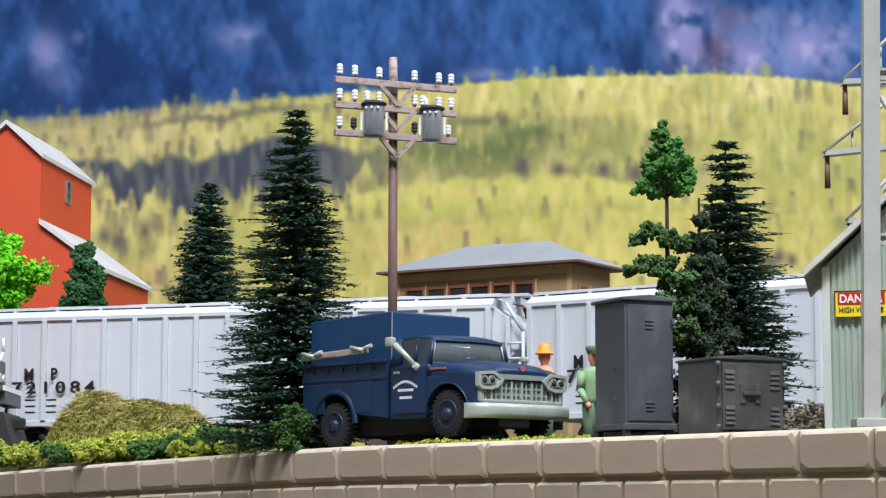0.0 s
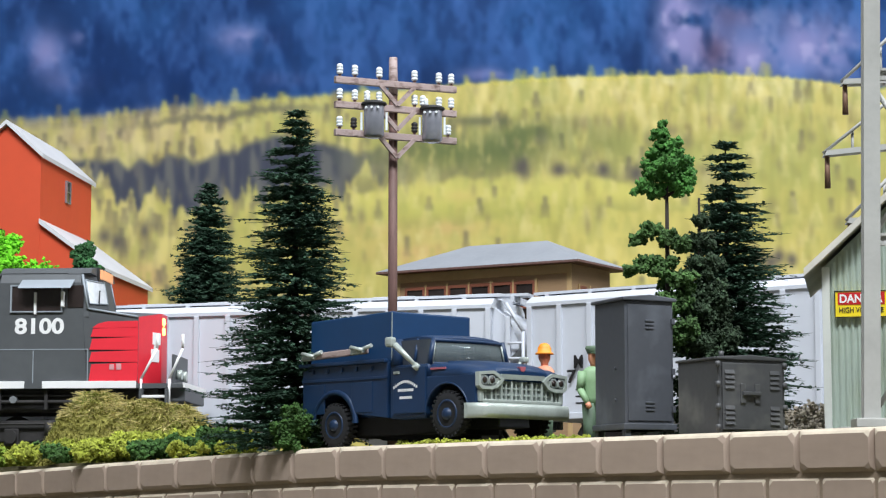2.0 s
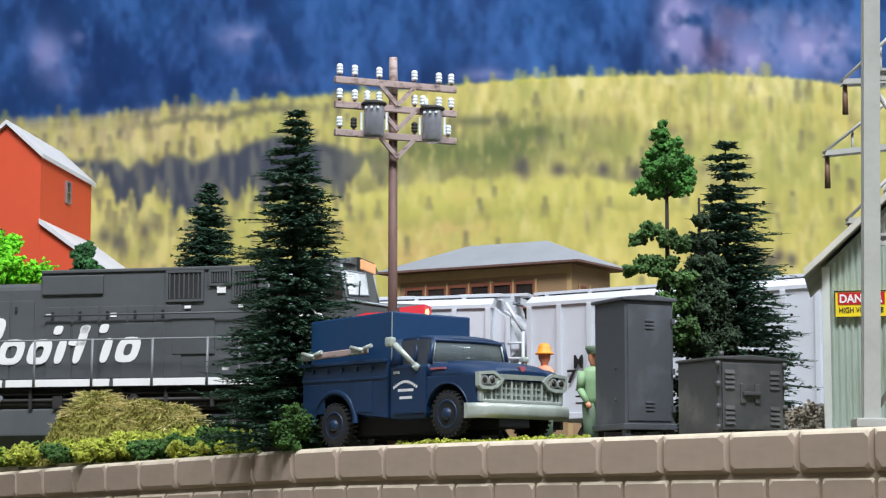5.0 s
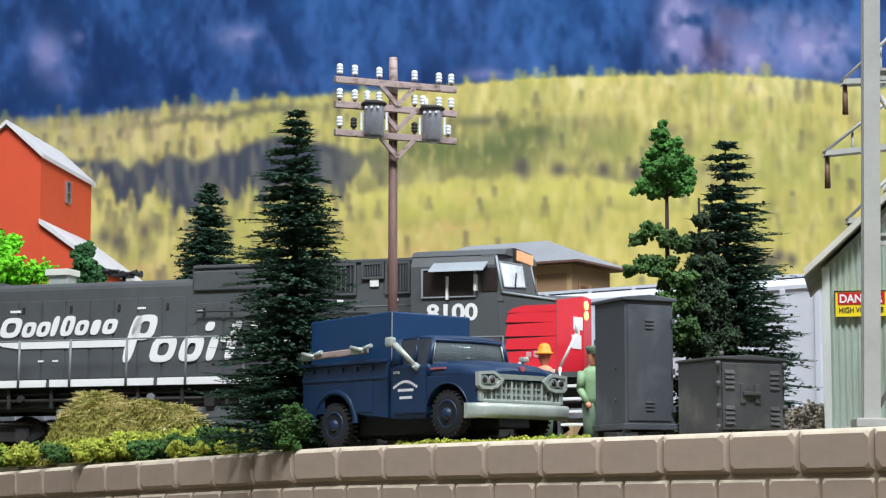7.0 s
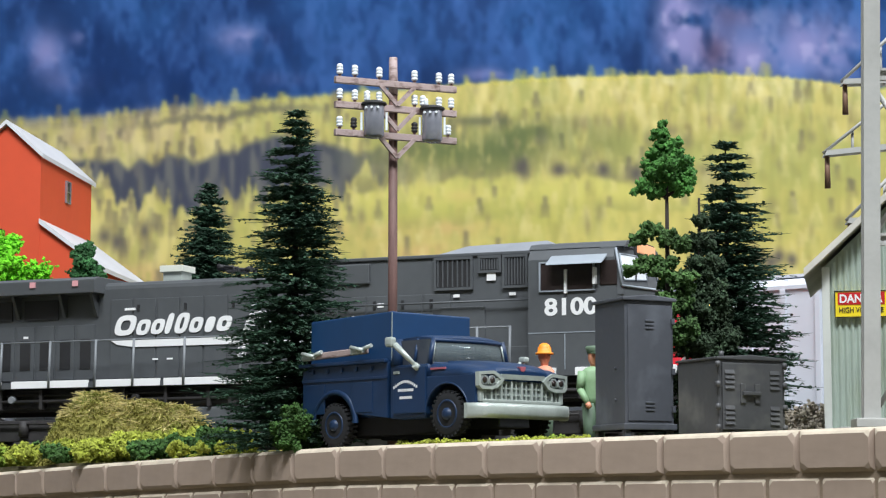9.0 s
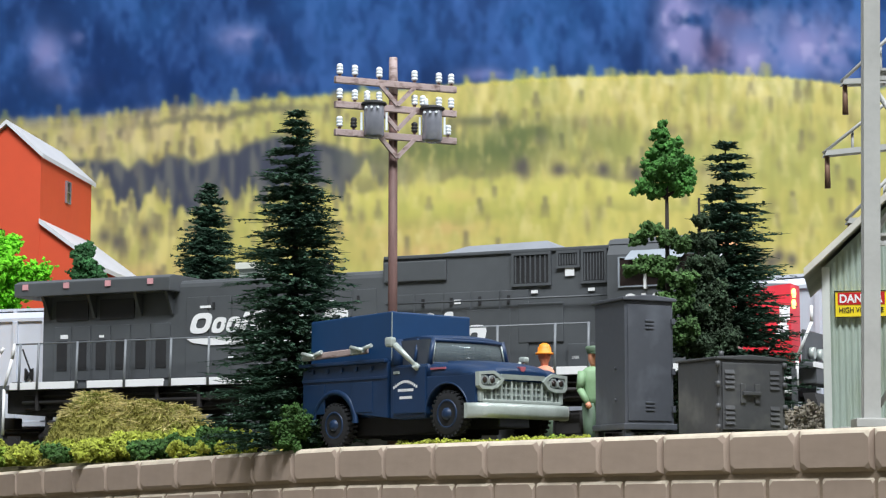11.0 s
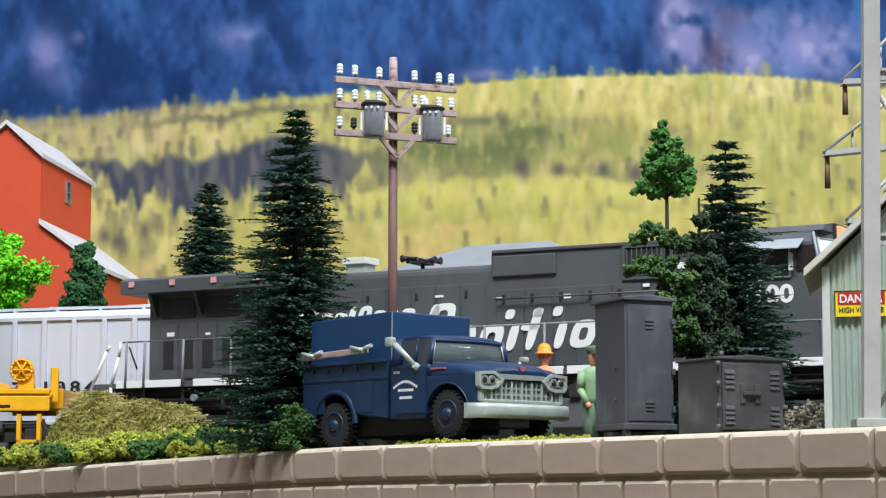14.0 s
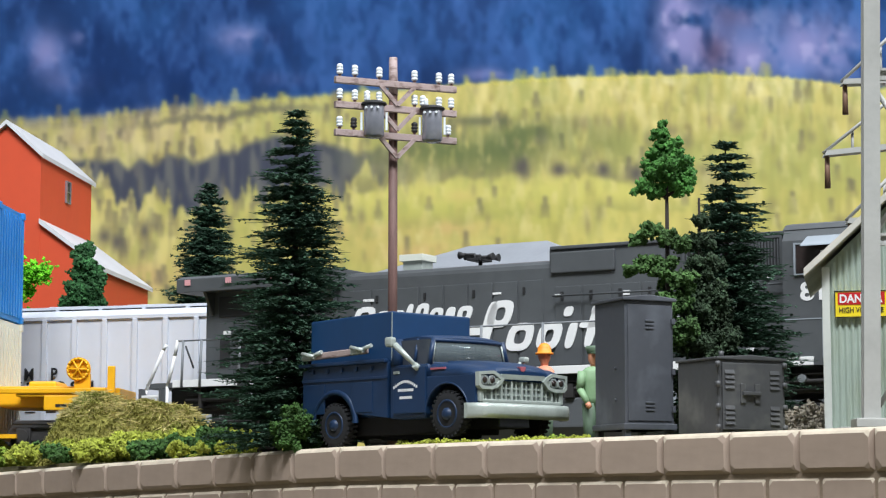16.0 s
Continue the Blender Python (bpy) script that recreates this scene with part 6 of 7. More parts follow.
def wire_pine(name, m, height, spread, base, seed, label, mat=None, dense=1.0, lean_left=1.0, group="pines", grain=1.0):
    """A bottle-brush pine: wire trunk, rows of thin fibre branches with small clumps of needles."""
    rng = random.Random(seed)
    T = thing(name, m, label, "tree", group)
    part("trunk", rod(bmesh.new(), (0, 0, -0.1), (0, 0, height * 0.97), height * 0.012 + 0.03, 0.012, seg=8), M_BARK, T)
    verts, faces = [], []

    def blade(p, d, ln, w):
        side = d.cross(Vector((0, 0, 1)))
        if side.length < 1e-3:
            side = Vector((1, 0, 0))
        side.normalize()
        up = side.cross(d).normalized()
        for s in (side, up):
            i = len(verts)
            verts.extend([p - s * w, p + s * w, p + d * ln + s * w * 0.4, p + d * ln - s * w * 0.4])
            faces.append((i, i + 1, i + 2, i + 3))

    def clump(p, r):
        i = len(verts)
        n = 6
        tilt = Matrix.Rotation(rng.uniform(0, 6.3), 3, "Z") @ Matrix.Rotation(rng.uniform(-0.7, 0.7), 3, "X")
        verts.append(p + Vector((0, 0, r * 0.5)))
        verts.append(p - Vector((0, 0, r * 0.5)))
        for k in range(n):
            a = 2 * math.pi * k / n
            verts.append(p + tilt @ Vector((r * math.cos(a) * rng.uniform(0.6, 1.3), r * math.sin(a) * rng.uniform(0.6, 1.3), rng.uniform(-0.3, 0.3) * r)))
        for k in range(n):
            faces.append((i, i + 2 + k, i + 2 + (k + 1) % n))
            faces.append((i + 1, i + 2 + (k + 1) % n, i + 2 + k))

    tiers = int(height * 5.4)
    for t in range(tiers):
        f = (t + rng.uniform(-0.15, 0.15)) / tiers
        z = base + (height - base) * f
        reach = spread * (1 - max(0, f)) ** 0.66 * (0.92 + 0.14 * math.sin(t * 2.3)) + 0.06
        for b in range(int((24 if f < 0.8 else 13) * dense)):
            a = rng.uniform(0, 2 * math.pi)
            ln = reach * rng.uniform(0.5, 1.0) * (1.0 if rng.random() < 0.9 else 1.15)
            if math.cos(a) < -0.3:
                ln *= lean_left
            d = Vector((math.cos(a), math.sin(a), rng.uniform(-0.14, 0.1))).normalized()
            side = Vector((-math.sin(a), math.cos(a), 0))
            p = Vector((0, 0, z + rng.uniform(-0.03, 0.03)))
            sag = rng.uniform(-0.05, 0.1) * ln
            # a bundle of stiff fibres that stay together to a blunt tip
            for k in range(5):
                o = side * rng.uniform(-0.035, 0.035) + Vector((0, 0, rng.uniform(-0.015, 0.015)))
                blade(p + o + d * ln * 0.08 * k, (d * ln + o * 1.5 - Vector((0, 0, sag))).normalized(), ln * rng.uniform(0.55, 0.9 - 0.03 * k), 0.008)
            # crumbs of foliage, thick near the trunk and thinning towards the tip
            for k in range(int((7 + 9 * ln) * (1.0 if f > 0.4 else 1.35))):
                u = rng.random() ** 1.35 * 0.98
                q = p + d * ln * u - Vector((0, 0, sag * u * u)) + side * rng.uniform(-1, 1) * 0.06 * (0.4 + u) + Vector((0, 0, rng.uniform(-0.035, 0.035)))
                clump(q, rng.uniform(0.03, 0.066) * grain * (1.2 - 0.6 * u))
            for k in range(4):
                u = rng.uniform(0.45, 0.95)
                q = p + d * ln * u - Vector((0, 0, sag * u * u))
                blade(q, (d + side * rng.uniform(-0.7, 0.7) + Vector((0, 0, rng.uniform(-0.15, 0.15)))).normalized(), rng.uniform(0.08, 0.2), 0.009)
    me = bpy.data.meshes.new("crown")
    me.from_pydata([v * K for v in verts], [], faces)
    me.materials.append(mat or M_FOL_DARK)
    o = new("crown", me)
    o.parent = T
    return T


def leafy(verts, faces, rng, centre, radius, count, size, squash=0.8, shell=0.55):
    """Adds clumps of small crumpled leaves filling a rough ball."""
    for n in range(count):
        d = Vector((rng.gauss(0, 1), rng.gauss(0, 1), rng.gauss(0, 1))).normalized()
        r = radius * (shell + (1 - shell) * rng.random()) * (0.85 + 0.7 * noise.noise(d * 2.4 + Vector(centre) * 3))
        p = Vector(centre) + Vector((d.x * r, d.y * r, d.z * r * squash))
        s = size * rng.uniform(0.6, 1.4)
        i = len(verts)
        rot = Euler((rng.uniform(0, 6), rng.uniform(0, 6), rng.uniform(0, 6))).to_matrix()
        pts = [Vector((1, 0, 0)), Vector((0.2, 0.9, 0.3)), Vector((-0.9, 0.3, -0.2)), Vector((-0.2, -0.9, 0.3)), Vector((0, 0, 0.8)), Vector((0.1, -0.1, -0.7))]
        verts.extend([p + rot @ (q * s * rng.uniform(0.7, 1.2)) for q in pts])
        for a, b in ((0, 1), (1, 2), (2, 3), (3, 0)):
            faces.append((i + a, i + b, i + 4))
            faces.append((i + b, i + a, i + 5))


def from_lists(name, verts, faces, mat, parent):
    me = bpy.data.meshes.new(name)
    me.from_pydata([v * K for v in verts], [], faces)
    me.materials.append(mat)
    o = new(name, me)
    o.parent = parent
    return o


def foam_tree(name, m, height, blobs, mat, seed, label, leaf=0.038, trunk=True, category="tree", group="foam trees", count=1900):
    T = thing(name, m, label, category, group)
    if trunk:
        bm = rod(bmesh.new(), (0, 0, -0.1), (0, 0, height), 0.07, 0.02, seg=8)
        for (x, y, z), r in blobs:
            rod(bm, (0, 0, max(0.1, z - r * 0.6)), (x, y, z), 0.035, 0.015, seg=5)
        part("trunk", bm, M_BARK, T)
    foam_crown(T, blobs, mat, seed, leaf, count, "", "crown" if trunk else "leaves")
    return T


def foam_crown(T, blobs, mat, seed, leaf, count, label="", name="crown"):
    rng = random.Random(seed)
    verts, faces = [], []
    for c, r in blobs:
        total = int(count * (r / 0.5) ** 1.6)
        leafy(verts, faces, rng, c, r * 0.72, int(total * 0.4), leaf, shell=0.3)
        for k in range(8):
            a, e = rng.uniform(0, 6.3), rng.uniform(-0.9, 0.9)
            q = (c[0] + r * 0.72 * math.cos(a) * math.cos(e), c[1] + r * 0.72 * math.sin(a) * math.cos(e), c[2] + r * 0.55 * math.sin(e))
            leafy(verts, faces, rng, q, r * rng.uniform(0.26, 0.44), int(total * 0.085), leaf, shell=0.2)
    o = from_lists(name, verts, faces, mat, T)
    if label:
        o["label"] = label


wire_pine("pine_tree", at(-2.8, 41.9, -0.3), 6.72, 1.85, 0.35, 3, "tall dark green bottle-brush pine beside the truck", lean_left=1.1, dense=1.4)
wire_pine("pine_tree", at(5.05, 39.2, -0.3), 5.68, 1.95, 0.1, 5, "dark green wire pine with sparse long fibres", lean_left=0.75, dense=1.6)
wire_pine("pine_tree", at(-7.1, 66.5, -0.3), 9.0, 2.5, 0.8, 8, "distant dark green pine behind the hopper cars", dense=1.5, grain=1.5)
layered = foam_tree("pine_tree", at(3.83, 37.6, -0.3), 5.45, [((-0.06, 0, 5.6), 0.1), ((-0.1, 0, 5.4), 0.18), ((0.06, 0, 5.18), 0.3), ((-0.15, 0, 5.06), 0.22), ((0.2, 0, 4.9), 0.27), ((-0.22, 0, 4.82), 0.26), ((0.3, 0, 4.7), 0.22),
                    ((0, -0.15, 4.76), 0.34), ((-0.42, 0, 4.5), 0.22), ((-0.16, 0, 4.42), 0.22), ((0.24, 0, 4.5), 0.26)], M_FOL_MID, 11, "layered bright and mid green foam tree with bare trunk between clumps", leaf=0.044, count=1500)
foam_crown(layered, [((-0.3, 0, 3.74), 0.26), ((-0.52, 0, 3.6), 0.17), ((-0.02, 0, 3.62), 0.24), ((0.2, 0, 3.5), 0.24), ((-0.42, 0, 3.2), 0.26), ((-0.62, 0, 3.06), 0.16), ((-0.12, 0, 3.15), 0.32), ((0.15, 0, 2.9), 0.36), ((0.0, 0, 2.5), 0.42), ((0.1, 0, 2.0), 0.5)], M_FOL_LOW, 15, 0.044, 1500, "dull green lower foliage")
foam_tree("pine_tree", at(4.45, 38.2, -0.3), 4.4, [((0, 0, 4.0), 0.2), ((0, 0, 3.65), 0.32), ((0.05, 0, 3.2), 0.42), ((0.05, 0, 2.75), 0.5), ((0.1, 0, 2.3), 0.58), ((0.1, 0, 1.8), 0.65), ((0.05, 0, 1.2), 0.7), ((0.1, 0, 0.6), 0.7)],
          M_FOL_OLIVE, 12, "dense olive green foam pine behind the cabinets", leaf=0.036)
foam_tree("leafy_tree", at(-14.45, 69.5, 1.15), 6.2, [((0, 0, 5.6), 1.5), ((0.9, 0, 4.8), 1.25), ((-1.2, 0, 5.6), 1.5), ((0.2, 0, 3.6), 1.6), ((-1.4, 0, 3.8), 1.6)], M_FOL_BRIGHT, 13, "vivid lime green round leafy tree", leaf=0.075, count=1050)
foam_tree("conical_tree", at(-11.05, 68.0, 0.15), 6.6, [((0.02, 0, 6.65), 0.3), ((-0.03, 0, 6.35), 0.44), ((0.04, 0, 6.0), 0.58), ((0, 0, 5.6), 0.68), ((0.05, 0, 5.2), 0.76), ((-0.04, 0, 4.75), 0.84), ((0, 0, 4.3), 0.9), ((0, 0, 3.6), 0.98), ((0, 0, 2.6), 1.0)], M_FOL_BLUEGREEN, 14, "dark green conical tree before the elevator", leaf=0.065, count=1100)


def mound():
    """A hay-coloured hump of earth and static grass."""
    T = thing("grassy_mound", at(-7.05, 50.7, LAND_Z), "rounded hump of dry olive and straw static grass", "mound")
    rng = random.Random(21)
    bm = bmesh.new()
    nx, ny = 70, 40
    def top(x, y):
        u = x / 2.08
        prof = 1.62 * max(0.0, 1 - abs(u) ** 4.5) * (1.06 - 0.16 * min(1, max(0, x + 0.9) / 0.9) + 0.03 * math.exp(-((x + 0.9) / 0.4) ** 2))
        return max(0.0, prof * max(0.0, 1 - abs(y / 1.1) ** 2.4) ) + 0.2 * noise.noise((x * 1.7, y * 1.7, 3)) + 0.07 * noise.noise((x * 5, y * 5, 8))
    grid = [[bm.verts.new((-2.1 + 4.2 * i / nx, -1.2 + 2.4 * j / ny, top(-2.1 + 4.2 * i / nx, -1.2 + 2.4 * j / ny) - 0.05)) for j in range(ny + 1)] for i in range(nx + 1)]
    for i in range(nx):
        for j in range(ny):
            bm.faces.new((grid[i][j], grid[i + 1][j], grid[i + 1][j + 1], grid[i][j + 1]))
    part("earth", bm, M_MOUND, T)
    verts, faces = [], []
    for n in range(16000):
        x, y = rng.uniform(-2.0, 2.0), rng.uniform(-1.15, 0.8)
        p = Vector((x, y, top(x, y) - 0.05))
        a = rng.uniform(0, 6.3)
        d = Vector((math.cos(a), math.sin(a), rng.uniform(-0.1, 0.7))).normalized()
        s = d.cross(Vector((0, 0, 1))).normalized() * 0.009
        ln = rng.uniform(0.05, 0.2)
        i = len(verts)
        mid = p + d * ln * 0.5 + Vector((0, 0, 0.03))
        e = p + d * ln + Vector((0, 0, -0.02))
        verts.extend([p - s, p + s, mid + s, mid - s, e + s * 0.4, e - s * 0.4])
        faces.extend([(i, i + 1, i + 2, i + 3), (i + 3, i + 2, i + 4, i + 5)])
    straw_v, straw_f = [], []
    for n in range(3000):
        x, y = rng.uniform(-1.95, 1.95), rng.uniform(-1.15, 0.6)
        h = top(x, y)
        if h < 0.55 or noise.noise((x * 1.6, y * 1.6, 12)) + (h - 1.15) * 0.7 < rng.uniform(-0.2, 0.3):
            continue
        p = Vector((x, y, h - 0.03))
        for k in range(2):
            a = rng.uniform(0, 6.3)
            d = Vector((math.cos(a), math.sin(a) * 0.6, rng.uniform(-0.5, 0.35))).normalized()
            sd = d.cross(Vector((0, 1, 0.2))).normalized() * rng.uniform(0.006, 0.011)
            i = len(straw_v)
            e = p + d * rng.uniform(0.1, 0.3)
            straw_v.extend([p - sd, p + sd, e + sd * 0.6, e - sd * 0.6])
            straw_f.append((i, i + 1, i + 2, i + 3))
    o = from_lists("straw", straw_v, straw_f, M_STRAW, T)
    o["kind"] = "stuff"
    o = from_lists("grass", verts, faces, M_MOUND, T)
    o["kind"] = "stuff"


mound()


def hedge():
    """Turf clumps along the wall's upper edge: loose bushes on the near bank, thin turf by the truck."""
    rng = random.Random(31)
    mats = {"lime": M_FOL_LIME, "mid": M_FOL_MOSS, "dark": M_FOL_SHRUB}
    n = 0
    x = -13.5
    while x < -4.0:
        for row in range(3):
            kind = rng.choice(("lime", "lime", "mid", "dark", "lime", "dark"))
            xx = x + rng.uniform(-0.2, 0.2)
            y = wall_y(xx) + 0.7 + row * 0.8 + rng.uniform(-0.2, 0.2)
            r = rng.uniform(0.3, 0.48) * (0.75, 1.0, 1.2)[row]
            z = LAND_Z
            blobs = [((rng.uniform(-0.3, 0.3), rng.uniform(-0.25, 0.25), r * 0.55 + rng.uniform(0, 0.12)), r * rng.uniform(0.7, 1.0)) for k in range(4)]
            foam_tree("low_bush", at(xx, y, z), 0.4, blobs, mats[kind], n + 100, {"lime": "low yellow-green foam bush above the wall", "mid": "low mid-green foam bush above the wall", "dark": "low dark green foam bush above the wall"}[kind],
                      leaf=0.058, trunk=False, category="bush", group="bushes along the wall", count=620)
            n += 1
        x += 0.75
    for xx, yy, r, kind in ((-2.62, 40.75, 0.42, "dark"), (-2.42, 41.1, 0.5, "dark"), (-2.9, 40.7, 0.4, "dark"), (-2.2, 41.9, 0.55, "dark"), (1.9, 36.6, 0.24, "mid"), (6.1, 36.2, 0.26, "dark"), (6.05, 36.6, 0.2, "mid")):
        blobs = [((rng.uniform(-0.2, 0.2), rng.uniform(-0.2, 0.2), r * (0.5 + 0.6 * k)), r * rng.uniform(0.6, 0.85)) for k in range(3 if r > 0.3 else 1)]
        foam_tree("bush", at(xx, yy, LAND_Z), 0.5, blobs, mats[kind], n + 100, "green foam bush beside the truck", leaf=0.036, trunk=False, category="bush", count=1100)
        n += 1
    verts, faces = [], []
    for k in range(3600):
        xx = rng.uniform(-5.0, 2.6) if k % 5 else rng.uniform(2.6, 5.6)
        off = rng.uniform(0.4, 2.4)
        y = wall_y(xx) + off
        near = -0.8 < xx < 2.3 and off < 1.3
        if noise.noise((xx * 1.3, y * 1.3, 5)) < (-0.25 if near else 0.0):
            continue
        lift = (0.07 if near else 0.0) + 0.1 * max(0, noise.noise((xx * 2.1, y * 2.1, 9))) if off < 1.4 else 0
        leafy(verts, faces, rng, (xx, y, LAND_Z + 0.03 + lift), 0.06, 4, 0.02 + 0.022 * rng.random())
    me = bpy.data.meshes.new("turf")
    me.from_pydata([v * K for v in verts], [], faces)
    me.materials.append(M_FOL_LIME)
    tagged(new("turf", me), "yellow-green ground foam turf along the wall top", "turf", kind="stuff")
    verts, faces = [], []
    leafy(verts, faces, rng, (6.0, 36.6, 0.05), 0.55, 1300, 0.05, squash=0.7)
    me = bpy.data.meshes.new("bark_pile")
    me.from_pydata([v * K for v in verts], [], faces)
    me.materials.append(M_ROCK)
    tagged(new("bark_pile", me), "small heap of pale bark chips by the shed", "bark pile", kind="stuff")


hedge()

# ---- two toy figures, plain shapes ----
M_ORANGE = material("toy_orange", lin(250, 150, 40), 0.5, vary=0.04, bump=0)
M_SKIN = material("toy_flesh", lin(222, 150, 120), 0.5, vary=0.04, bump=0)
M_TOYGREEN = material("toy_green", lin(138, 170, 130), 0.6, vary=0.1, size=0.2, bump=0.05)
M_TOYDARK = material("toy_dark_green", lin(92, 112, 92), 0.6, vary=0.1, size=0.2, bump=0.05)


def figure(m, cloth, legs, hat, peaked, label, size=1.0):
    bm = bmesh.new()
    for s in (-1, 1):
        rod(bm, (s * 0.1, 0, 0), (s * 0.11, 0, 0.85), 0.09, 0.13, seg=10, mi=1)
        box(bm, s * 0.1 - 0.07, -0.2, -0.02, s * 0.1 + 0.07, 0.08, 0.08, 0.02, mi=1)
        rod(bm, (s * 0.24, 0, 1.42), (s * 0.3, -0.02, 1.1), 0.085, 0.07, seg=8)
        rod(bm, (s * 0.3, -0.02, 1.1), (s * 0.22, -0.16, 0.84), 0.07, 0.055, seg=8)
        rod(bm, (s * 0.22, -0.16, 0.84), (s * 0.2, -0.2, 0.76), 0.055, 0.045, seg=8, mi=2)
    lathe(bm, [(0.17, 0.8), (0.2, 0.95), (0.22, 1.25), (0.25, 1.42), (0.16, 1.5), (0.07, 1.53)], 14, Matrix.Diagonal((1, 0.68, 1, 1)))
    lathe(bm, [(0.06, 1.48), (0.075, 1.58), (0.11, 1.65), (0.115, 1.74), (0.08, 1.82), (0.03, 1.84)], 14, Matrix.Diagonal((0.9, 1, 1, 1)), mi=2)
    if peaked:
        lathe(bm, [(0.12, 1.76), (0.13, 1.8), (0.16, 1.86), (0.13, 1.9), (0.04, 1.91)], 14, mi=3)
        box(bm, -0.1, -0.2, 1.75, 0.1, -0.08, 1.78, 0.01, mi=3)
    else:
        lathe(bm, [(0.17, 1.73), (0.165, 1.76), (0.13, 1.77), (0.125, 1.85), (0.08, 1.92), (0.03, 1.94)], 14, mi=3)
    o = link_mesh("toy_figure", bm, [cloth, legs, M_SKIN, hat])
    o.matrix_world = m @ Matrix.Scale(size, 4)
    tagged(o, label, "toy figure")


figure(at(1.85, 40.4, -0.2, 0, 0, -70), M_SKIN, M_TOYDARK, M_ORANGE, False, "small plastic figure in an orange hard hat behind the truck")
figure(at(2.57, 37.8, -0.28, 0, 0, 25), M_TOYGREEN, M_TOYDARK, M_TOYDARK, True, "small plastic figure in green with a peaked cap by the cabinet", 0.93)
part_white = boxed(0, 0, 0, 0.3, 0.12, 0.1, 0.03)
tagged(link_mesh("white_scrap", part_white, M_WHITE), "small white plastic scrap under the truck", "scrap").matrix_world = at(0.75, 38.2, -0.22, 0, 0, 20)

# ---- the retaining wall, stone by stone ----


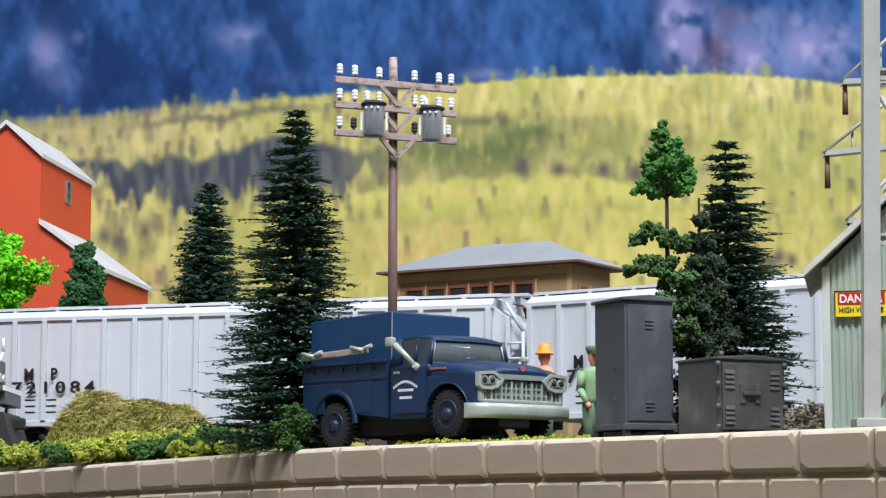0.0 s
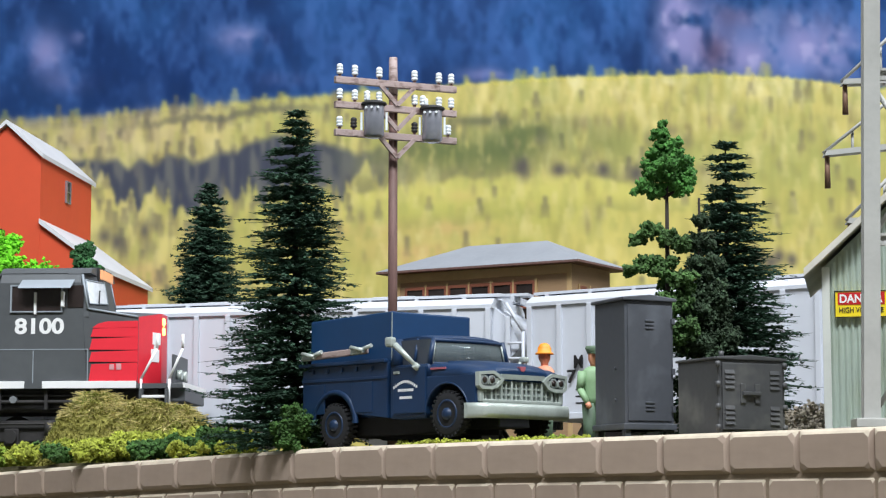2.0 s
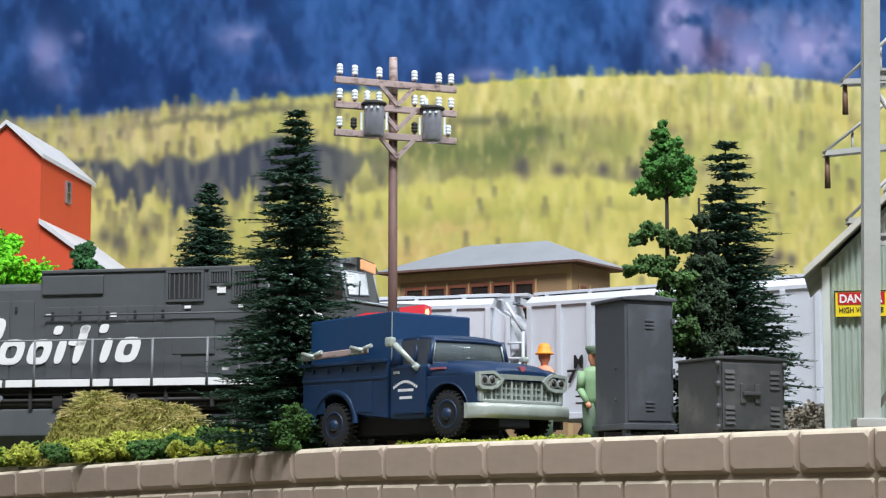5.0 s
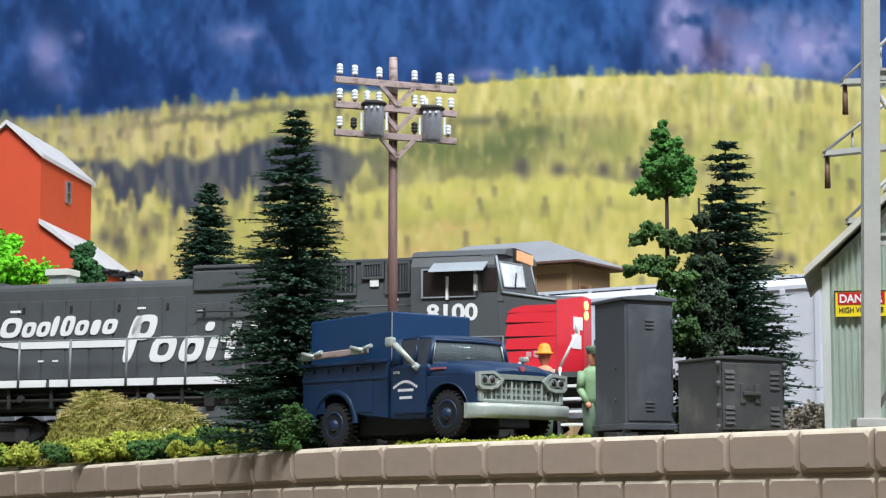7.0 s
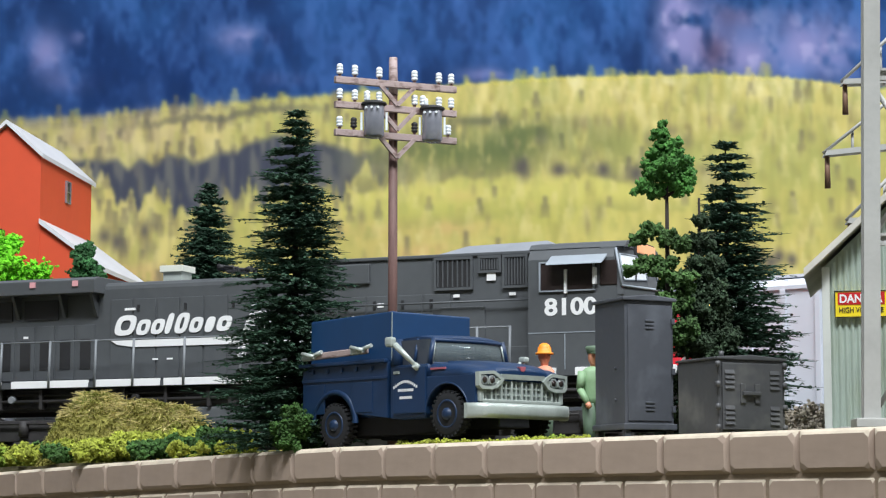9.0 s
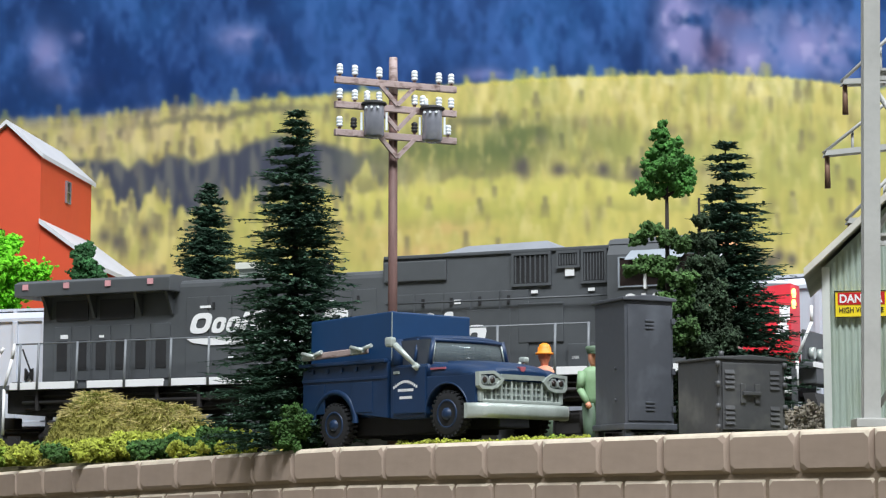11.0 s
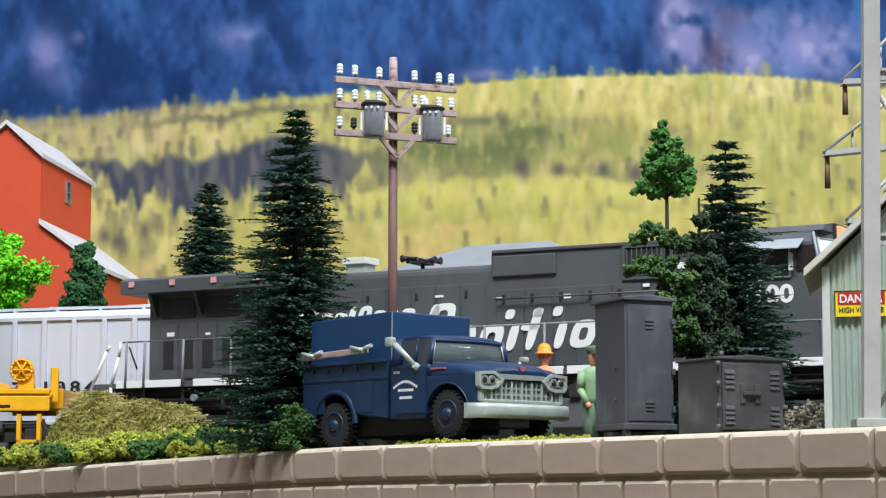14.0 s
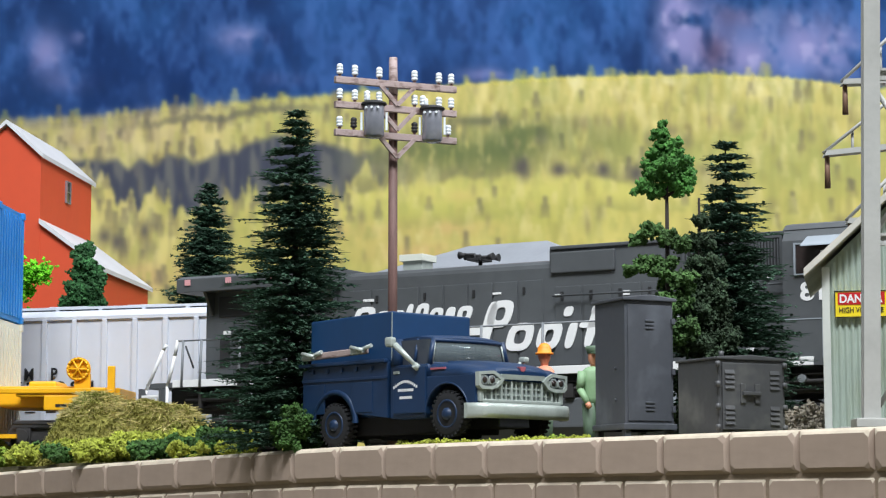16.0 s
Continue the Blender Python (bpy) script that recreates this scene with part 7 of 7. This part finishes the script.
def retaining_wall():
    core = bmesh.new()
    xs = [-14.5 + 0.5 * i for i in range(48)]
    prev = None
    for x in xs:
        y, z = wall_y(x), wall_top(x)
        ring = [core.verts.new(p) for p in ((x, y + 0.06, -9.0), (x, y + 0.06, z - 0.05), (x, y + 0.42, z - 0.05), (x, y + 0.42, -9.0))]
        if prev:
            for k in range(4):
                core.faces.new((prev[k], ring[k], ring[(k + 1) % 4], prev[(k + 1) % 4]))
        prev = ring
    wall = tagged(link_mesh("wall_retaining", core, M_MORTAR), "curved cast stone retaining wall with bevelled capstones", "retaining wall", kind="structure")
    rng = random.Random(41)

    def stone(length, height, depth, seed, lip, gap):
        """A cast stone: a flat face with cut corners, set off by a sloping chipped margin."""
        r = random.Random(seed)
        x0, x1, z0, z1 = gap, length - gap, gap, height - gap

        def eight(x0, x1, z0, z1, cuts, y):
            out = []
            for (cx, cz, sx, sz), (a, b) in zip(((x0, z0, 1, 1), (x1, z0, -1, 1), (x1, z1, -1, -1), (x0, z1, 1, -1)), cuts):
                p, q = (cx + sx * a, y, cz), (cx, y, cz + sz * b)
                out += [q, p] if sx * sz > 0 else [p, q]
            return out
        cuts = [(r.uniform(0.03, 0.07), r.uniform(0.03, 0.07)) for k in range(4)]
        for k in r.sample((0, 1, 2, 3), r.choice((1, 1, 2))):
            cuts[k] = (r.uniform(0.06, 0.11), r.uniform(0.08, 0.15)) if height > 0.5 else (r.uniform(0.06, 0.1), r.uniform(0.05, 0.1))
        small = [(0.02, 0.02)] * 4
        j = [r.uniform(0.6, 1.3) for k in range(4)]
        rings = [eight(x0, x1, z0, z1, small, depth), eight(x0, x1, z0, z1, small, lip * 0.9),
                 eight(x0 + lip * 0.3, x1 - lip * 0.3, z0 + lip * 0.35, z1 - lip * 0.45, [(a * 0.5, b * 0.5) for a, b in cuts], lip * 0.3),
                 eight(x0 + lip * 0.5 * j[0], x1 - lip * 0.5 * j[1], z0 + lip * 0.8 * j[2], z1 - lip * 0.9 * j[3], cuts, 0.0)]
        bm = bmesh.new()
        loft(bm, rings, 0, smooth=False)
        # upper faces get the paler stone, a painted highlight over the drybrushing
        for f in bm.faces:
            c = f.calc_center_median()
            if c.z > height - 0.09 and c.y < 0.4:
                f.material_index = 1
        bmesh.ops.recalc_face_normals(bm, faces=bm.faces[:])
        for v in bm.verts:
            v.co *= K
        me = bpy.data.meshes.new("stone")
        bm.to_mesh(me)
        bm.free()
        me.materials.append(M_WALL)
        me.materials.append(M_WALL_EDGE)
        return me

    caps = [stone(1.0, 0.62, 0.6, k, 0.085, 0.006) for k in range(14)]
    bricks = [stone(1.0, 0.42, 0.3, 20 + k, 0.06, 0.02) for k in range(8)]

    def course(z_off, meshes, length, name, out, shift):
        x = -13.8 + shift
        while x < 8.6:
            ln = (length + 0.05 * max(0.0, -3.4 - x)) * rng.uniform(0.98, 1.02)
            d = Vector((1, wall_y(x + 0.01) / 0.01 - wall_y(x) / 0.01)).normalized()
            o = new(name, rng.choice(meshes))
            o.parent = wall
            tilt = math.degrees(math.atan2(wall_top(x + d.x * ln) - wall_top(x), ln))
            o.matrix_basis = at(x, wall_y(x) - out + rng.uniform(-0.012, 0.012), wall_top(x) + z_off, 0, -tilt, math.degrees(math.atan2(d.y, d.x))) @ Matrix.Diagonal((ln, 1, 1, 1))
            x += d.x * ln
    course(-0.62, caps, 1.335, "capstone", 0.08, 0.0)
    course(-1.08, bricks, 0.98, "brick", 0.0, 0.3)
    course(-1.52, bricks, 0.98, "brick", 0.0, 0.0)
    course(-1.96, bricks, 0.98, "brick", 0.0, 0.35)


retaining_wall()

# ---- what moves ----


def spread():
    """Finer steps between the whole train's places, by a smooth curve."""
    ts = [t for t, s in RUN]
    ss = [s for t, s in RUN]
    out = []
    for k in range(81):
        t = k * 0.2
        i = min(int(t / 0.5), len(ts) - 2)
        def slope(j):
            a, b = max(0, j - 1), min(len(ts) - 1, j + 1)
            return (ss[b] - ss[a]) / (ts[b] - ts[a])
        u = (t - ts[i]) / 0.5
        h = 0.5
        s = (2 * u ** 3 - 3 * u * u + 1) * ss[i] + (u ** 3 - 2 * u * u + u) * h * slope(i) + (3 * u * u - 2 * u ** 3) * ss[i + 1] + (u ** 3 - u * u) * h * slope(i + 1)
        out.append((t, s))
    return out


def motions():
    steps = spread()
    walk(LOCO, [(t, chord(s, 4.5, 17.5)) for t, s in steps])
    back = [(t, chord(s - 22.4, 1.9, 18.0)) for t, s in steps]
    walk(WELL, back)
    walk(BOX_LOW, [(t, m @ at(-3.55, 0, 0.62)) for t, m in back])
    walk(BOX_TOP, [(t, m @ at(-3.55, 0, 3.53)) for t, m in back])
    for sets in (LOCO_WHEELS, WELL_WHEELS):
        for o, a, r in sets:
            walk(o, [(t, at(a, 0, r, 0, math.degrees((s - steps[0][1]) / r), 0)) for t, s in steps])


motions()
